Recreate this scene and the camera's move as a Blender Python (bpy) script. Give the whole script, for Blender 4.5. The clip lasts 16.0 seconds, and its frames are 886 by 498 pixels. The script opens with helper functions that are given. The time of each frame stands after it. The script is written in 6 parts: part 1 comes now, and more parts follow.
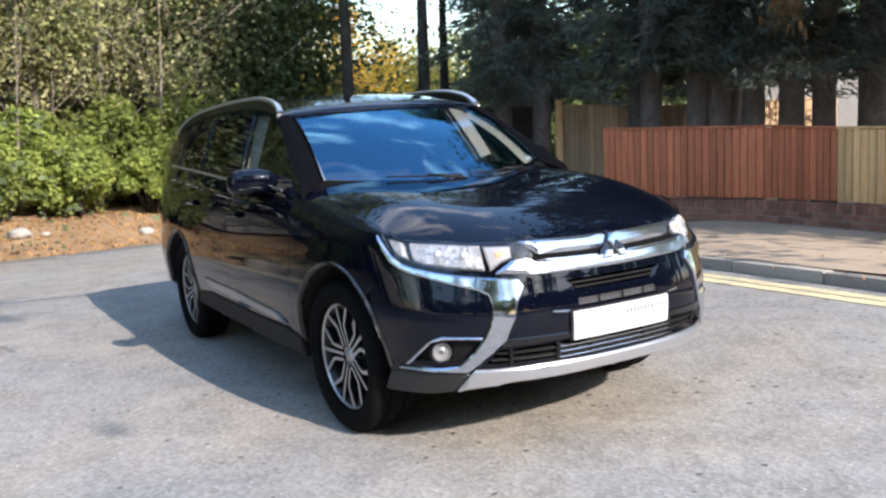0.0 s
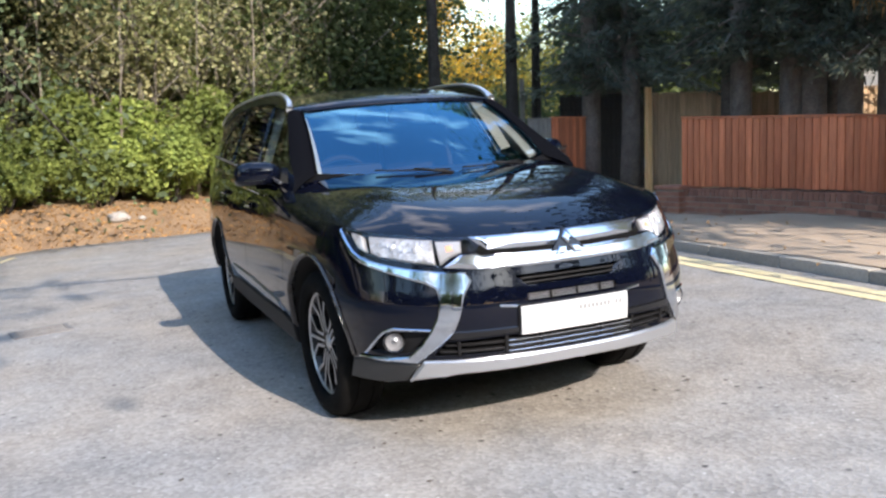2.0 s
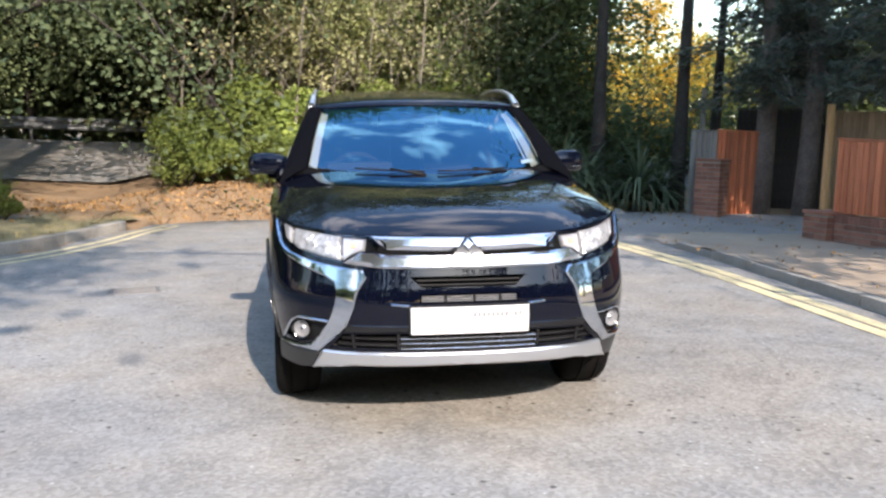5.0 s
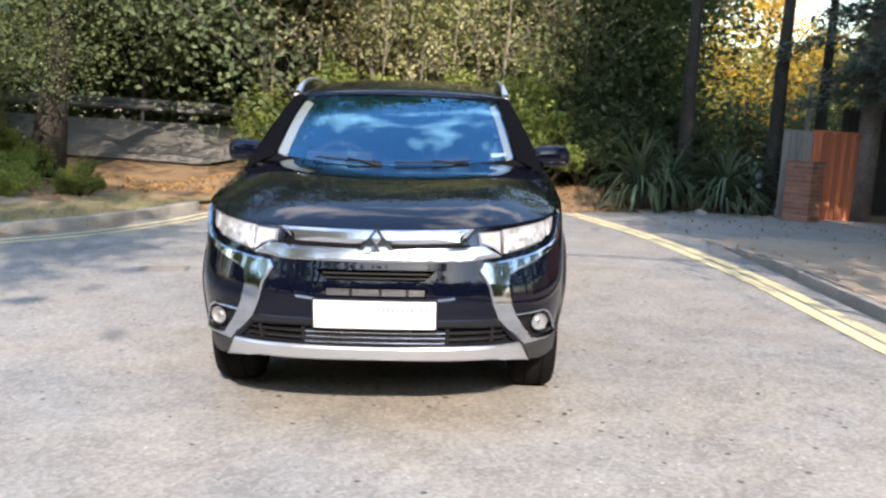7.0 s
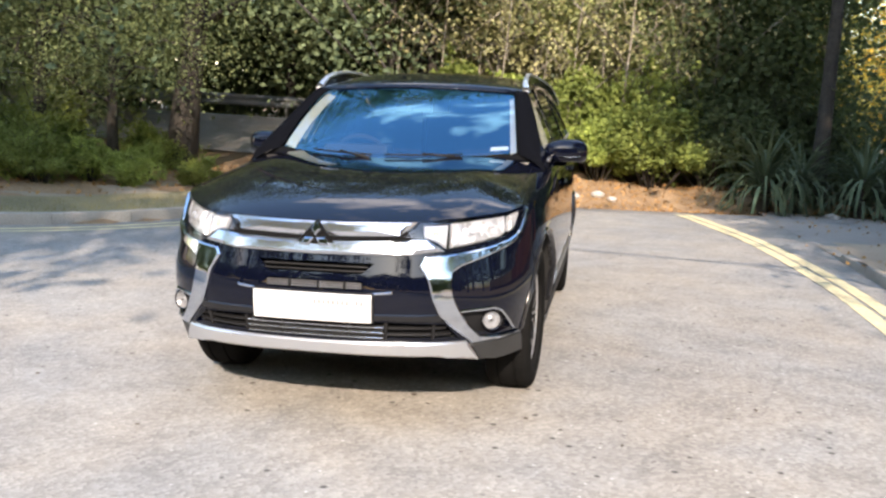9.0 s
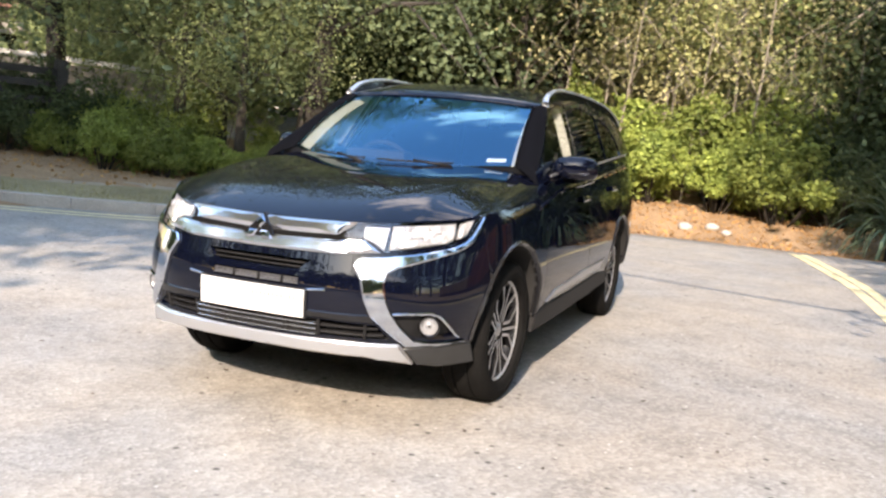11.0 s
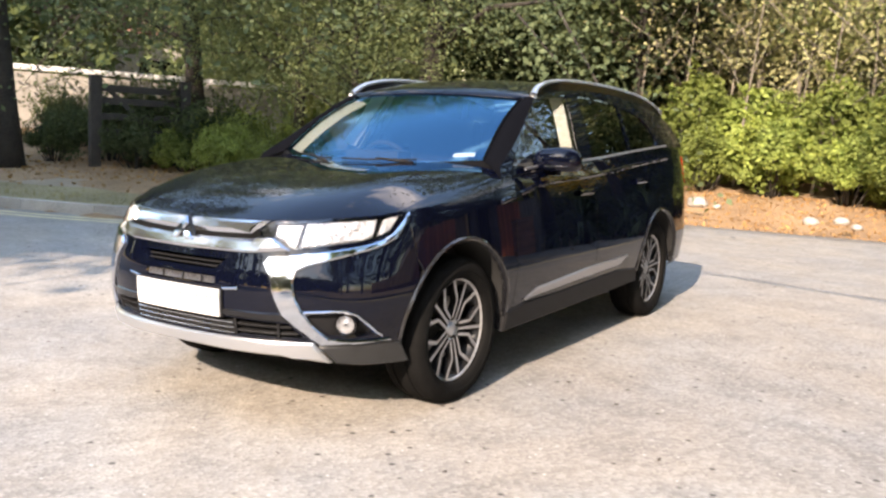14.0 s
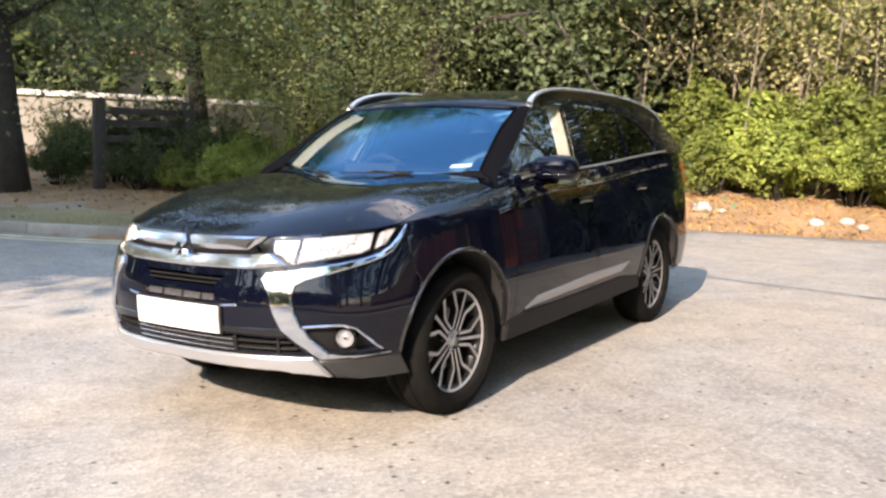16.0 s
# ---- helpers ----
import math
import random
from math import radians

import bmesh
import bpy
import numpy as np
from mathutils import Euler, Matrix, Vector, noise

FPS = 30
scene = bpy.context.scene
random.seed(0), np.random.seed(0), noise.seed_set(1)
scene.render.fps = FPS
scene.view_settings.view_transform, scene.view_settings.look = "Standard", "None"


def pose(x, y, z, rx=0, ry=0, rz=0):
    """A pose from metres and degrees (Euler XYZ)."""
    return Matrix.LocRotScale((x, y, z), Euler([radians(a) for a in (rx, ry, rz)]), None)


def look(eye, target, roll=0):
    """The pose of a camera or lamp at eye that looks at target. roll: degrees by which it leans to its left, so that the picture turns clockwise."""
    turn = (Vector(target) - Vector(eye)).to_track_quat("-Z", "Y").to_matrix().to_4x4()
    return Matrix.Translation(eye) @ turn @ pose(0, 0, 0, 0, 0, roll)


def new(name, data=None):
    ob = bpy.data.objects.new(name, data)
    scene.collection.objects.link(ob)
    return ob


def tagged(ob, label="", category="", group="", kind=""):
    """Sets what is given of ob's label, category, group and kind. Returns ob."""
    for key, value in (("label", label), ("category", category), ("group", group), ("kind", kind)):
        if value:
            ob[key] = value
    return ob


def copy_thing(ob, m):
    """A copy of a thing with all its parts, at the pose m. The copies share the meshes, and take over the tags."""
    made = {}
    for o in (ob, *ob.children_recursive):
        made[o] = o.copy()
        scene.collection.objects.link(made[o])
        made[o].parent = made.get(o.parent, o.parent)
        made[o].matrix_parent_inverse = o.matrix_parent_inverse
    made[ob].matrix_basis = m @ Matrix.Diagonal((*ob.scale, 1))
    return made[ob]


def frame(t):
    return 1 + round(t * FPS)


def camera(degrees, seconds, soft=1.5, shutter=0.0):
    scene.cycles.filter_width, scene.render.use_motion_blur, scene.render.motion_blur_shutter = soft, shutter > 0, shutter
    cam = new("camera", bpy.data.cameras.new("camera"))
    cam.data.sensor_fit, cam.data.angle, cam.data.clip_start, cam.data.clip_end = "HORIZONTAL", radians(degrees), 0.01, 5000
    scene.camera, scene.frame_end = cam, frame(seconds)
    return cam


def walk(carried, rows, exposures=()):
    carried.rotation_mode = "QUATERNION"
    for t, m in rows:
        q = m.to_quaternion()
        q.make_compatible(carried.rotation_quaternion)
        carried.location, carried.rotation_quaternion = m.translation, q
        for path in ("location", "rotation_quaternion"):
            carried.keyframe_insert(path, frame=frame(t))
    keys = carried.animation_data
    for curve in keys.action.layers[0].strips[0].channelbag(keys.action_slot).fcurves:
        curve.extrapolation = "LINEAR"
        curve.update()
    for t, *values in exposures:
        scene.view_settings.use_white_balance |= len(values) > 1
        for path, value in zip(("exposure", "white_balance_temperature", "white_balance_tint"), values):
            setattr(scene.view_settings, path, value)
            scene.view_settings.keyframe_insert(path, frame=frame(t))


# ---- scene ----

# The camera's way round the car: seconds, eye, target, roll.
cam = camera(53.0, 16.0, soft=2.5)
PATH = [
    (0, (-2.401, -3.654, 1.205), (-1.408, -1.931, 0.993), -2.0),
    (0.5, (-2.295, -3.825, 1.207), (-1.346, -2.078, 0.989), -1.4),
    (1, (-2.164, -3.903, 1.203), (-1.286, -2.117, 1.007), -2.2),
    (1.5, (-1.997, -3.98, 1.215), (-1.199, -2.16, 0.991), -0.3),
    (2, (-1.859, -4.035, 1.226), (-1.105, -2.197, 0.992), -1.9),
    (2.5, (-1.661, -4.193, 1.237), (-0.961, -2.335, 1.002), -0.9),
    (3, (-1.511, -4.263, 1.234), (-0.863, -2.389, 0.973), -0.1),
    (3.5, (-1.345, -4.298, 1.225), (-0.717, -2.417, 0.973), -0.9),
    (4, (-1.12, -4.317, 1.239), (-0.615, -2.399, 0.988), 1.4),
    (4.5, (-0.91, -4.378, 1.236), (-0.477, -2.439, 1.006), 0.7),
    (5, (-0.663, -4.508, 1.249), (-0.377, -2.542, 1.014), 1.9),
    (7.5, (0.42, -4.432, 1.294), (0.343, -2.452, 1.016), 3.6),
    (8, (0.63, -4.372, 1.301), (0.441, -2.402, 1.012), 3.8),
    (8.5, (0.848, -4.314, 1.318), (0.623, -2.346, 1.043), 3.8),
    (9, (1.099, -4.298, 1.313), (0.749, -2.351, 1.021), 3.8),
    (11.5, (2.11, -3.959, 1.325), (1.347, -2.131, 1.054), 6.0),
    (12, (2.26, -3.847, 1.325), (1.411, -2.06, 1.035), 4.1),
    (12.5, (2.413, -3.697, 1.339), (1.488, -1.946, 1.058), 4.1),
    (13, (2.549, -3.624, 1.35), (1.591, -1.891, 1.072), 3.6),
    (13.5, (2.732, -3.54, 1.355), (1.726, -1.838, 1.057), 3.9),
    (14, (2.838, -3.5, 1.366), (1.804, -1.814, 1.067), 4.1),
    (14.5, (2.86, -3.474, 1.363), (1.812, -1.795, 1.073), 3.9),
    (15, (2.877, -3.488, 1.362), (1.837, -1.803, 1.081), 3.4),
    (15.5, (2.882, -3.487, 1.359), (1.83, -1.809, 1.077), 2.9),
    (16, (2.88, -3.48, 1.362), (1.827, -1.802, 1.09), 2.4),
]
walk(cam, [(t, look(eye, target, roll)) for t, eye, target, roll in PATH],
     exposures=[(0.0, 1.76, 6550, 17), (5.0, 1.84, 6700, 17), (9.0, 2.05, 7250, 18), (12.0, 2.26, 7600, 20), (16.0, 2.24, 7800, 21)])

# ---------------------------------------------------------------- light
SUN = Vector((0.25, -1.76, 1.0)).normalized()
world = bpy.data.worlds.new("sky")
scene.world = world
world.use_nodes = True
wn, wl = world.node_tree.nodes, world.node_tree.links
sky = wn.new("ShaderNodeTexSky")
sky.sky_type = "NISHITA"
sky.sun_disc = False
sky.sun_elevation = math.asin(SUN.z)
sky.sun_rotation = math.atan2(SUN.x, SUN.y)
sky.air_density, sky.dust_density, sky.ozone_density = 2.0, 1.2, 4.0
wn["Background"].inputs["Strength"].default_value = 0.15
# scattered fair-weather cloud
wco = wn.new("ShaderNodeTexCoord")
flatten = wn.new("ShaderNodeVectorMath")
flatten.operation = "MULTIPLY"
flatten.inputs[1].default_value = (1.0, 1.0, 2.2)
wl.new(wco.outputs["Generated"], flatten.inputs[0])
puff = wn.new("ShaderNodeTexNoise")
puff.inputs["Scale"].default_value, puff.inputs["Detail"].default_value, puff.inputs["Roughness"].default_value = 2.6, 6.0, 0.55
wl.new(flatten.outputs[0], puff.inputs["Vector"])
cover = wn.new("ShaderNodeMapRange")
cover.inputs[1].default_value, cover.inputs[2].default_value, cover.inputs[4].default_value = 0.57, 0.72, 0.85
wl.new(puff.outputs[0], cover.inputs[0])
over = wn.new("ShaderNodeMix")
over.data_type = "RGBA"
over.inputs[7].default_value = (9.5, 9.5, 9.7, 1)
wl.new(cover.outputs[0], over.inputs[0])
deep = wn.new("ShaderNodeMix")
deep.data_type, deep.blend_type = "RGBA", "MULTIPLY"
deep.inputs[0].default_value, deep.inputs[7].default_value = 1.0, (0.82, 0.95, 1.10, 1)
wl.new(sky.outputs[0], deep.inputs[6])
wl.new(deep.outputs[2], over.inputs[6])
wl.new(over.outputs[2], wn["Background"].inputs["Color"])
sun = new("sun", bpy.data.lights.new("sun", "SUN"))
sun.data.energy, sun.data.angle, sun.data.color = 2.8, radians(0.55), (1.0, 0.93, 0.82)
sun.matrix_world = look(SUN * 50, (0, 0, 0))


# ---------------------------------------------------------------- materials
def material(name):
    m = bpy.data.materials.new(name)
    m.use_nodes = True
    return m, m.node_tree.nodes, m.node_tree.links, m.node_tree.nodes["Principled BSDF"]


def ramp(nodes, links, fac, stops):
    r = nodes.new("ShaderNodeValToRGB")
    while len(r.color_ramp.elements) < len(stops):
        r.color_ramp.elements.new(0.5)
    for e, (p, c) in zip(r.color_ramp.elements, stops):
        e.position, e.color = p, (*c, 1)
    links.new(fac, r.inputs[0])
    return r.outputs[0]


def noise_tex(nodes, links, coord, scale, detail=4.0, rough=0.6, kind="ShaderNodeTexNoise"):
    n = nodes.new(kind)
    n.inputs["Scale"].default_value = scale
    if kind == "ShaderNodeTexNoise":
        n.inputs["Detail"].default_value, n.inputs["Roughness"].default_value = detail, rough
    links.new(coord, n.inputs["Vector"])
    return n.outputs[0]


def mix(nodes, links, fac, a, b, mode="MIX"):
    m = nodes.new("ShaderNodeMix")
    m.data_type, m.blend_type = "RGBA", mode
    for socket, value in ((m.inputs[0], fac), (m.inputs[6], a), (m.inputs[7], b)):
        if isinstance(value, (int, float)):
            socket.default_value = value
        elif isinstance(value, tuple):
            socket.default_value = (*value, 1)
        else:
            links.new(value, socket)
    return m.outputs[2]


def bump(nodes, links, height, bsdf, strength, distance):
    b = nodes.new("ShaderNodeBump")
    b.inputs["Strength"].default_value, b.inputs["Distance"].default_value = strength, distance
    links.new(height, b.inputs["Height"])
    links.new(b.outputs[0], bsdf.inputs["Normal"])


def surface(name, dark, light, scale, rough=0.8, fine=60.0, relief=0.3, depth=0.01, metal=0.0, random_piece=0.0, spread=(0.3, 0.7), spec=0.5, grain=1.0):
    """Two scales of noise between two colours, with fine relief."""
    m, n, l, p = material(name)
    co = n.new("ShaderNodeTexCoord").outputs["Object"]
    if random_piece:
        move = n.new("ShaderNodeMapping")
        move.inputs["Scale"].default_value = (1, 1, grain)
        l.new(co, move.inputs["Vector"])
        shift = n.new("ShaderNodeVectorMath")
        shift.operation = "SCALE"
        shift.inputs["Scale"].default_value = 37.0
        l.new(n.new("ShaderNodeObjectInfo").outputs["Random"], shift.inputs[0])
        l.new(shift.outputs[0], move.inputs["Location"])
        co = move.outputs[0]
    big = noise_tex(n, l, co, scale)
    small = noise_tex(n, l, co, fine, 3.0)
    col = ramp(n, l, big, [(spread[0], dark), (spread[1], light)])
    col = mix(n, l, 0.35, col, ramp(n, l, small, [(0.3, tuple(0.6 * c for c in dark)), (0.7, tuple(min(1, 1.2 * c) for c in light))]))
    if random_piece:
        info = n.new("ShaderNodeObjectInfo")
        hue = n.new("ShaderNodeHueSaturation")
        span = n.new("ShaderNodeMapRange")
        span.inputs[3].default_value, span.inputs[4].default_value = 1 - random_piece, 1 + random_piece
        l.new(info.outputs["Random"], span.inputs[0])
        l.new(span.outputs[0], hue.inputs["Value"])
        l.new(col, hue.inputs["Color"])
        col = hue.outputs[0]
    l.new(col, p.inputs["Base Color"])
    p.inputs["Roughness"].default_value, p.inputs["Metallic"].default_value = rough, metal
    p.inputs["Specular IOR Level"].default_value = spec
    bump(n, l, small, p, relief, depth)
    return m


def plain(name, colour, rough=0.5, metal=0.0, coat=0.0, spec=0.5):
    m, n, l, p = material(name)
    p.inputs["Base Color"].default_value = (*colour, 1)
    p.inputs["Roughness"].default_value, p.inputs["Metallic"].default_value = rough, metal
    p.inputs["Coat Weight"].default_value, p.inputs["Coat Roughness"].default_value, p.inputs["Coat IOR"].default_value = coat, 0.015, 1.43
    p.inputs["Specular IOR Level"].default_value = spec
    return m


def asphalt():
    m, n, l, p = material("asphalt")
    co = n.new("ShaderNodeTexCoord").outputs["Object"]
    stone = n.new("ShaderNodeTexVoronoi")
    stone.inputs["Scale"].default_value = 55.0
    l.new(co, stone.inputs["Vector"])
    broad = noise_tex(n, l, co, 0.35, 5.0, 0.65)
    patch = noise_tex(n, l, co, 3.0, 6.0, 0.7)
    grit = noise_tex(n, l, co, 140.0, 2.0)
    chip = ramp(n, l, stone.outputs["Color"], [(0.1, (0.13, 0.125, 0.12)), (0.55, (0.26, 0.25, 0.235)), (0.95, (0.42, 0.40, 0.37))])
    base = ramp(n, l, patch, [(0.28, (0.185, 0.174, 0.16)), (0.72, (0.38, 0.355, 0.318))])
    col = mix(n, l, 0.42, base, chip)
    col = mix(n, l, 0.55, col, ramp(n, l, broad, [(0.3, (0.72, 0.72, 0.73)), (0.7, (1.15, 1.12, 1.06))]), "MULTIPLY")
    col = mix(n, l, 0.2, col, ramp(n, l, grit, [(0.35, (0.5, 0.5, 0.5)), (0.65, (1.2, 1.2, 1.2))]), "MULTIPLY")
    # fine cracks that wander over the surface
    warp = n.new("ShaderNodeVectorMath")
    warp.operation = "MULTIPLY_ADD"
    wob = n.new("ShaderNodeTexNoise")
    wob.inputs["Scale"].default_value = 1.3
    l.new(co, wob.inputs["Vector"])
    l.new(wob.outputs["Color"], warp.inputs[0])
    warp.inputs[1].default_value = (1.1, 1.1, 0.0)
    l.new(co, warp.inputs[2])
    crack = n.new("ShaderNodeTexVoronoi")
    crack.feature = "DISTANCE_TO_EDGE"
    crack.inputs["Scale"].default_value = 0.33
    l.new(warp.outputs[0], crack.inputs["Vector"])
    line = ramp(n, l, crack.outputs["Distance"], [(0.0, (0.5, 0.5, 0.5)), (0.004, (1, 1, 1))])
    col = mix(n, l, 0.3, col, line, "MULTIPLY")
    # scattered small oil spots
    spot = n.new("ShaderNodeTexVoronoi")
    spot.inputs["Scale"].default_value = 1.1
    l.new(warp.outputs[0], spot.inputs["Vector"])
    drop = ramp(n, l, spot.outputs["Distance"], [(0.012, (0.42, 0.41, 0.40)), (0.045, (1, 1, 1))])
    col = mix(n, l, 0.6, col, drop, "MULTIPLY")
    # small dark pits, a few pale stones, and bluish or tan repairs
    pit = n.new("ShaderNodeTexVoronoi")
    pit.inputs["Scale"].default_value = 11.0
    l.new(co, pit.inputs["Vector"])
    some = ramp(n, l, pit.outputs["Color"], [(0.62, (0, 0, 0)), (0.66, (1, 1, 1))])
    hole = ramp(n, l, pit.outputs["Distance"], [(0.10, (1, 1, 1)), (0.19, (0, 0, 0))])
    col = mix(n, l, mix(n, l, 1.0, some, hole, "MULTIPLY"), col, (0.07, 0.065, 0.06))
    chips = n.new("ShaderNodeTexVoronoi")
    chips.inputs["Scale"].default_value = 16.0
    l.new(co, chips.inputs["Vector"])
    few = ramp(n, l, chips.outputs["Color"], [(0.70, (0, 0, 0)), (0.74, (1, 1, 1))])
    grain = ramp(n, l, chips.outputs["Distance"], [(0.08, (1, 1, 1)), (0.15, (0, 0, 0))])
    col = mix(n, l, mix(n, l, 1.0, few, grain, "MULTIPLY"), col, (0.47, 0.45, 0.42))
    hue = noise_tex(n, l, co, 0.9, 3.0)
    col = mix(n, l, 0.5, col, ramp(n, l, hue, [(0.36, (0.88, 0.95, 1.03)), (0.64, (1.06, 1.0, 0.92))]), "MULTIPLY")
    l.new(col, p.inputs["Base Color"])
    p.inputs["Roughness"].default_value = 0.85
    p.inputs["Specular IOR Level"].default_value = 0.3
    bump(n, l, stone.outputs["Distance"], p, 0.5, 0.006)
    return m


def leaf(name, dark, light, glow=0.35, rough=0.6):
    """Leaves: each island takes its own tone between two colours, and lets some light through."""
    m, n, l, p = material(name)
    geo = n.new("ShaderNodeNewGeometry")
    col = ramp(n, l, geo.outputs["Random Per Island"], [(0.0, tuple(0.65 * a + 0.35 * b for a, b in zip(dark, light))), (0.8, light), (1.0, tuple(min(1.0, 1.2 * c) for c in light))])
    co = n.new("ShaderNodeTexCoord").outputs["Object"]
    broad = noise_tex(n, l, co, 1.2, 2.0)
    col = mix(n, l, 0.7, col, ramp(n, l, broad, [(0.3, (0.6, 0.64, 0.62)), (0.7, (1.25, 1.18, 1.0))]), "MULTIPLY")
    l.new(col, p.inputs["Base Color"])
    p.inputs["Roughness"].default_value, p.inputs["Specular IOR Level"].default_value = rough, 0.15
    trans = n.new("ShaderNodeBsdfTranslucent")
    l.new(col, trans.inputs["Color"])
    both = n.new("ShaderNodeMixShader")
    both.inputs[0].default_value = glow
    l.new(p.outputs[0], both.inputs[1])
    l.new(trans.outputs[0], both.inputs[2])
    l.new(both.outputs[0], n["Material Output"].inputs["Surface"])
    return m


def glass(name, tint, gloss_tint=(1, 1, 1), ior=1.6):
    m, n, l, p = material(name)
    clear = n.new("ShaderNodeBsdfTransparent")
    clear.inputs[0].default_value = (*tint, 1)
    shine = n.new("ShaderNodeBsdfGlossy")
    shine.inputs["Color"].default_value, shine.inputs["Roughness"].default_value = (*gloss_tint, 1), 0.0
    fres = n.new("ShaderNodeFresnel")
    fres.inputs["IOR"].default_value = ior
    both = n.new("ShaderNodeMixShader")
    l.new(fres.outputs[0], both.inputs[0])
    l.new(clear.outputs[0], both.inputs[1])
    l.new(shine.outputs[0], both.inputs[2])
    l.new(both.outputs[0], n["Material Output"].inputs["Surface"])
    return m


def faceted(name, colour, rough, metal, scale):
    """Moulded silver with small flats; uneven reflections are also painted into the cell tones."""
    m, n, l, p = material(name)
    cell = n.new("ShaderNodeTexVoronoi")
    cell.inputs["Scale"].default_value = scale
    l.new(n.new("ShaderNodeTexCoord").outputs["Object"], cell.inputs["Vector"])
    l.new(ramp(n, l, cell.outputs["Color"], [(0.15, tuple(0.6 * c for c in colour)), (0.6, colour)]), p.inputs["Base Color"])
    p.inputs["Roughness"].default_value, p.inputs["Metallic"].default_value = rough, metal
    bump(n, l, cell.outputs["Distance"], p, 0.5, 0.01)
    return m


ASPHALT = asphalt()
PAINT = plain("black_paint", (0.0015, 0.0022, 0.0065), 0.5, 0.0, 1.0, 0.0)
CHROME = plain("chrome", (0.60, 0.64, 0.70), 0.08, 1.0)
SATIN = plain("satin_silver", (0.62, 0.63, 0.65), 0.32, 0.9)
BLACK_PLASTIC = surface("black_plastic", (0.005, 0.005, 0.0055), (0.010, 0.010, 0.011), 8.0, 0.6, 300.0, 0.1, 0.001, spec=0.2)
GREY_PLASTIC = surface("grey_plastic", (0.013, 0.0135, 0.0145), (0.022, 0.023, 0.024), 8.0, 0.5, 300.0, 0.1, 0.001)
GLOSS_BLACK = plain("gloss_black", (0.006, 0.006, 0.007), 0.12)
RUBBER = surface("tyre_rubber", (0.004, 0.004, 0.004), (0.009, 0.0088, 0.0085), 12.0, 0.85, 120.0, 0.3, 0.002, spec=0.06)
ALLOY = plain("machined_alloy", (0.42, 0.42, 0.43), 0.32, 0.7)
DARK_ALLOY = plain("dark_alloy", (0.012, 0.012, 0.013), 0.4, 0.3)
DISC = plain("brake_steel", (0.35, 0.34, 0.33), 0.35, 1.0)
# Blue gloss tint and raised IOR colour the sky's reflection beyond plain glass.
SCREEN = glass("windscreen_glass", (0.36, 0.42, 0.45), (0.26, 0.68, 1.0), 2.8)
SIDE_GLASS = glass("side_glass", (0.6, 0.65, 0.65), (1, 1, 1), 1.8)
PRIVACY = glass("privacy_glass", (0.05, 0.055, 0.06), (1, 1, 1), 1.8)
LENS = glass("lamp_lens", (0.93, 0.95, 0.97))
REFLECTOR = plain("lamp_reflector", (0.54, 0.55, 0.58), 0.25, 0.55)
BAR_CHROME = plain("brushed_chrome", (0.60, 0.63, 0.68), 0.12, 0.95)
DULL_SILVER = plain("dull_silver", (0.34, 0.34, 0.35), 0.3, 0.8)
AMBER = plain("amber_plastic", (0.75, 0.36, 0.22), 0.3)
WHITE_PLASTIC = plain("white_plastic", (0.8, 0.8, 0.8), 0.35)
FABRIC = surface("dark_upholstery", (0.015, 0.015, 0.016), (0.03, 0.03, 0.03), 20.0, 0.85, 200.0)
TRIM = surface("pale_lining", (0.68, 0.67, 0.62), (0.78, 0.76, 0.70), 6.0, 0.8, 200.0)
DASH = surface("dashboard_plastic", (0.012, 0.012, 0.013), (0.02, 0.02, 0.021), 10.0, 0.7, 250.0)
MATTE_BLACK = plain("matte_black", (0.003, 0.003, 0.0032), 0.9, 0.0, 0.0, 0.1)
RED_LENS = plain("red_lens", (0.35, 0.01, 0.01), 0.1)

LITTER = surface("leaf_litter_ground", (0.17, 0.10, 0.052), (0.34, 0.225, 0.125), 1.6, 0.95, 25.0, 0.9, 0.04)
GRASS = surface("dry_grass_ground", (0.15, 0.125, 0.065), (0.29, 0.245, 0.135), 1.1, 0.95, 45.0, 0.9, 0.03)
PATH_TAR = surface("worn_footway", (0.20, 0.18, 0.16), (0.33, 0.30, 0.27), 0.9, 0.9, 90.0, 0.4, 0.006)
PAVING = surface("pavement_tar", (0.27, 0.205, 0.145), (0.46, 0.36, 0.26), 0.7, 0.9, 90.0, 0.4, 0.006)
KERB = surface("kerb_concrete", (0.22, 0.20, 0.175), (0.36, 0.33, 0.28), 2.5, 0.9, 60.0, 0.5, 0.006, 0, 0.15)
YELLOW = surface("worn_yellow_paint", (0.40, 0.345, 0.235), (0.78, 0.66, 0.36), 4.0, 0.8, 35.0, 0.3, 0.003)
WHITE_LINE = surface("worn_white_paint", (0.45, 0.45, 0.44), (0.75, 0.75, 0.74), 3.0, 0.8, 35.0)
BRICK = surface("red_brick", (0.20, 0.085, 0.06), (0.36, 0.17, 0.11), 7.0, 0.9, 90.0, 0.5, 0.004, 0, 0.3)
MORTAR = surface("mortar", (0.24, 0.205, 0.17), (0.36, 0.32, 0.265), 6.0, 0.95, 90.0)
RED_WOOD = surface("stained_red_fence_wood", (0.45, 0.128, 0.056), (0.67, 0.225, 0.105), 5.0, 0.75, 40.0, 0.4, 0.004, 0, 0.25, grain=0.07)
NEW_WOOD = surface("pale_treated_fence_wood", (0.72, 0.40, 0.165), (0.92, 0.58, 0.27), 5.0, 0.75, 40.0, 0.4, 0.004, 0, 0.2, grain=0.07)
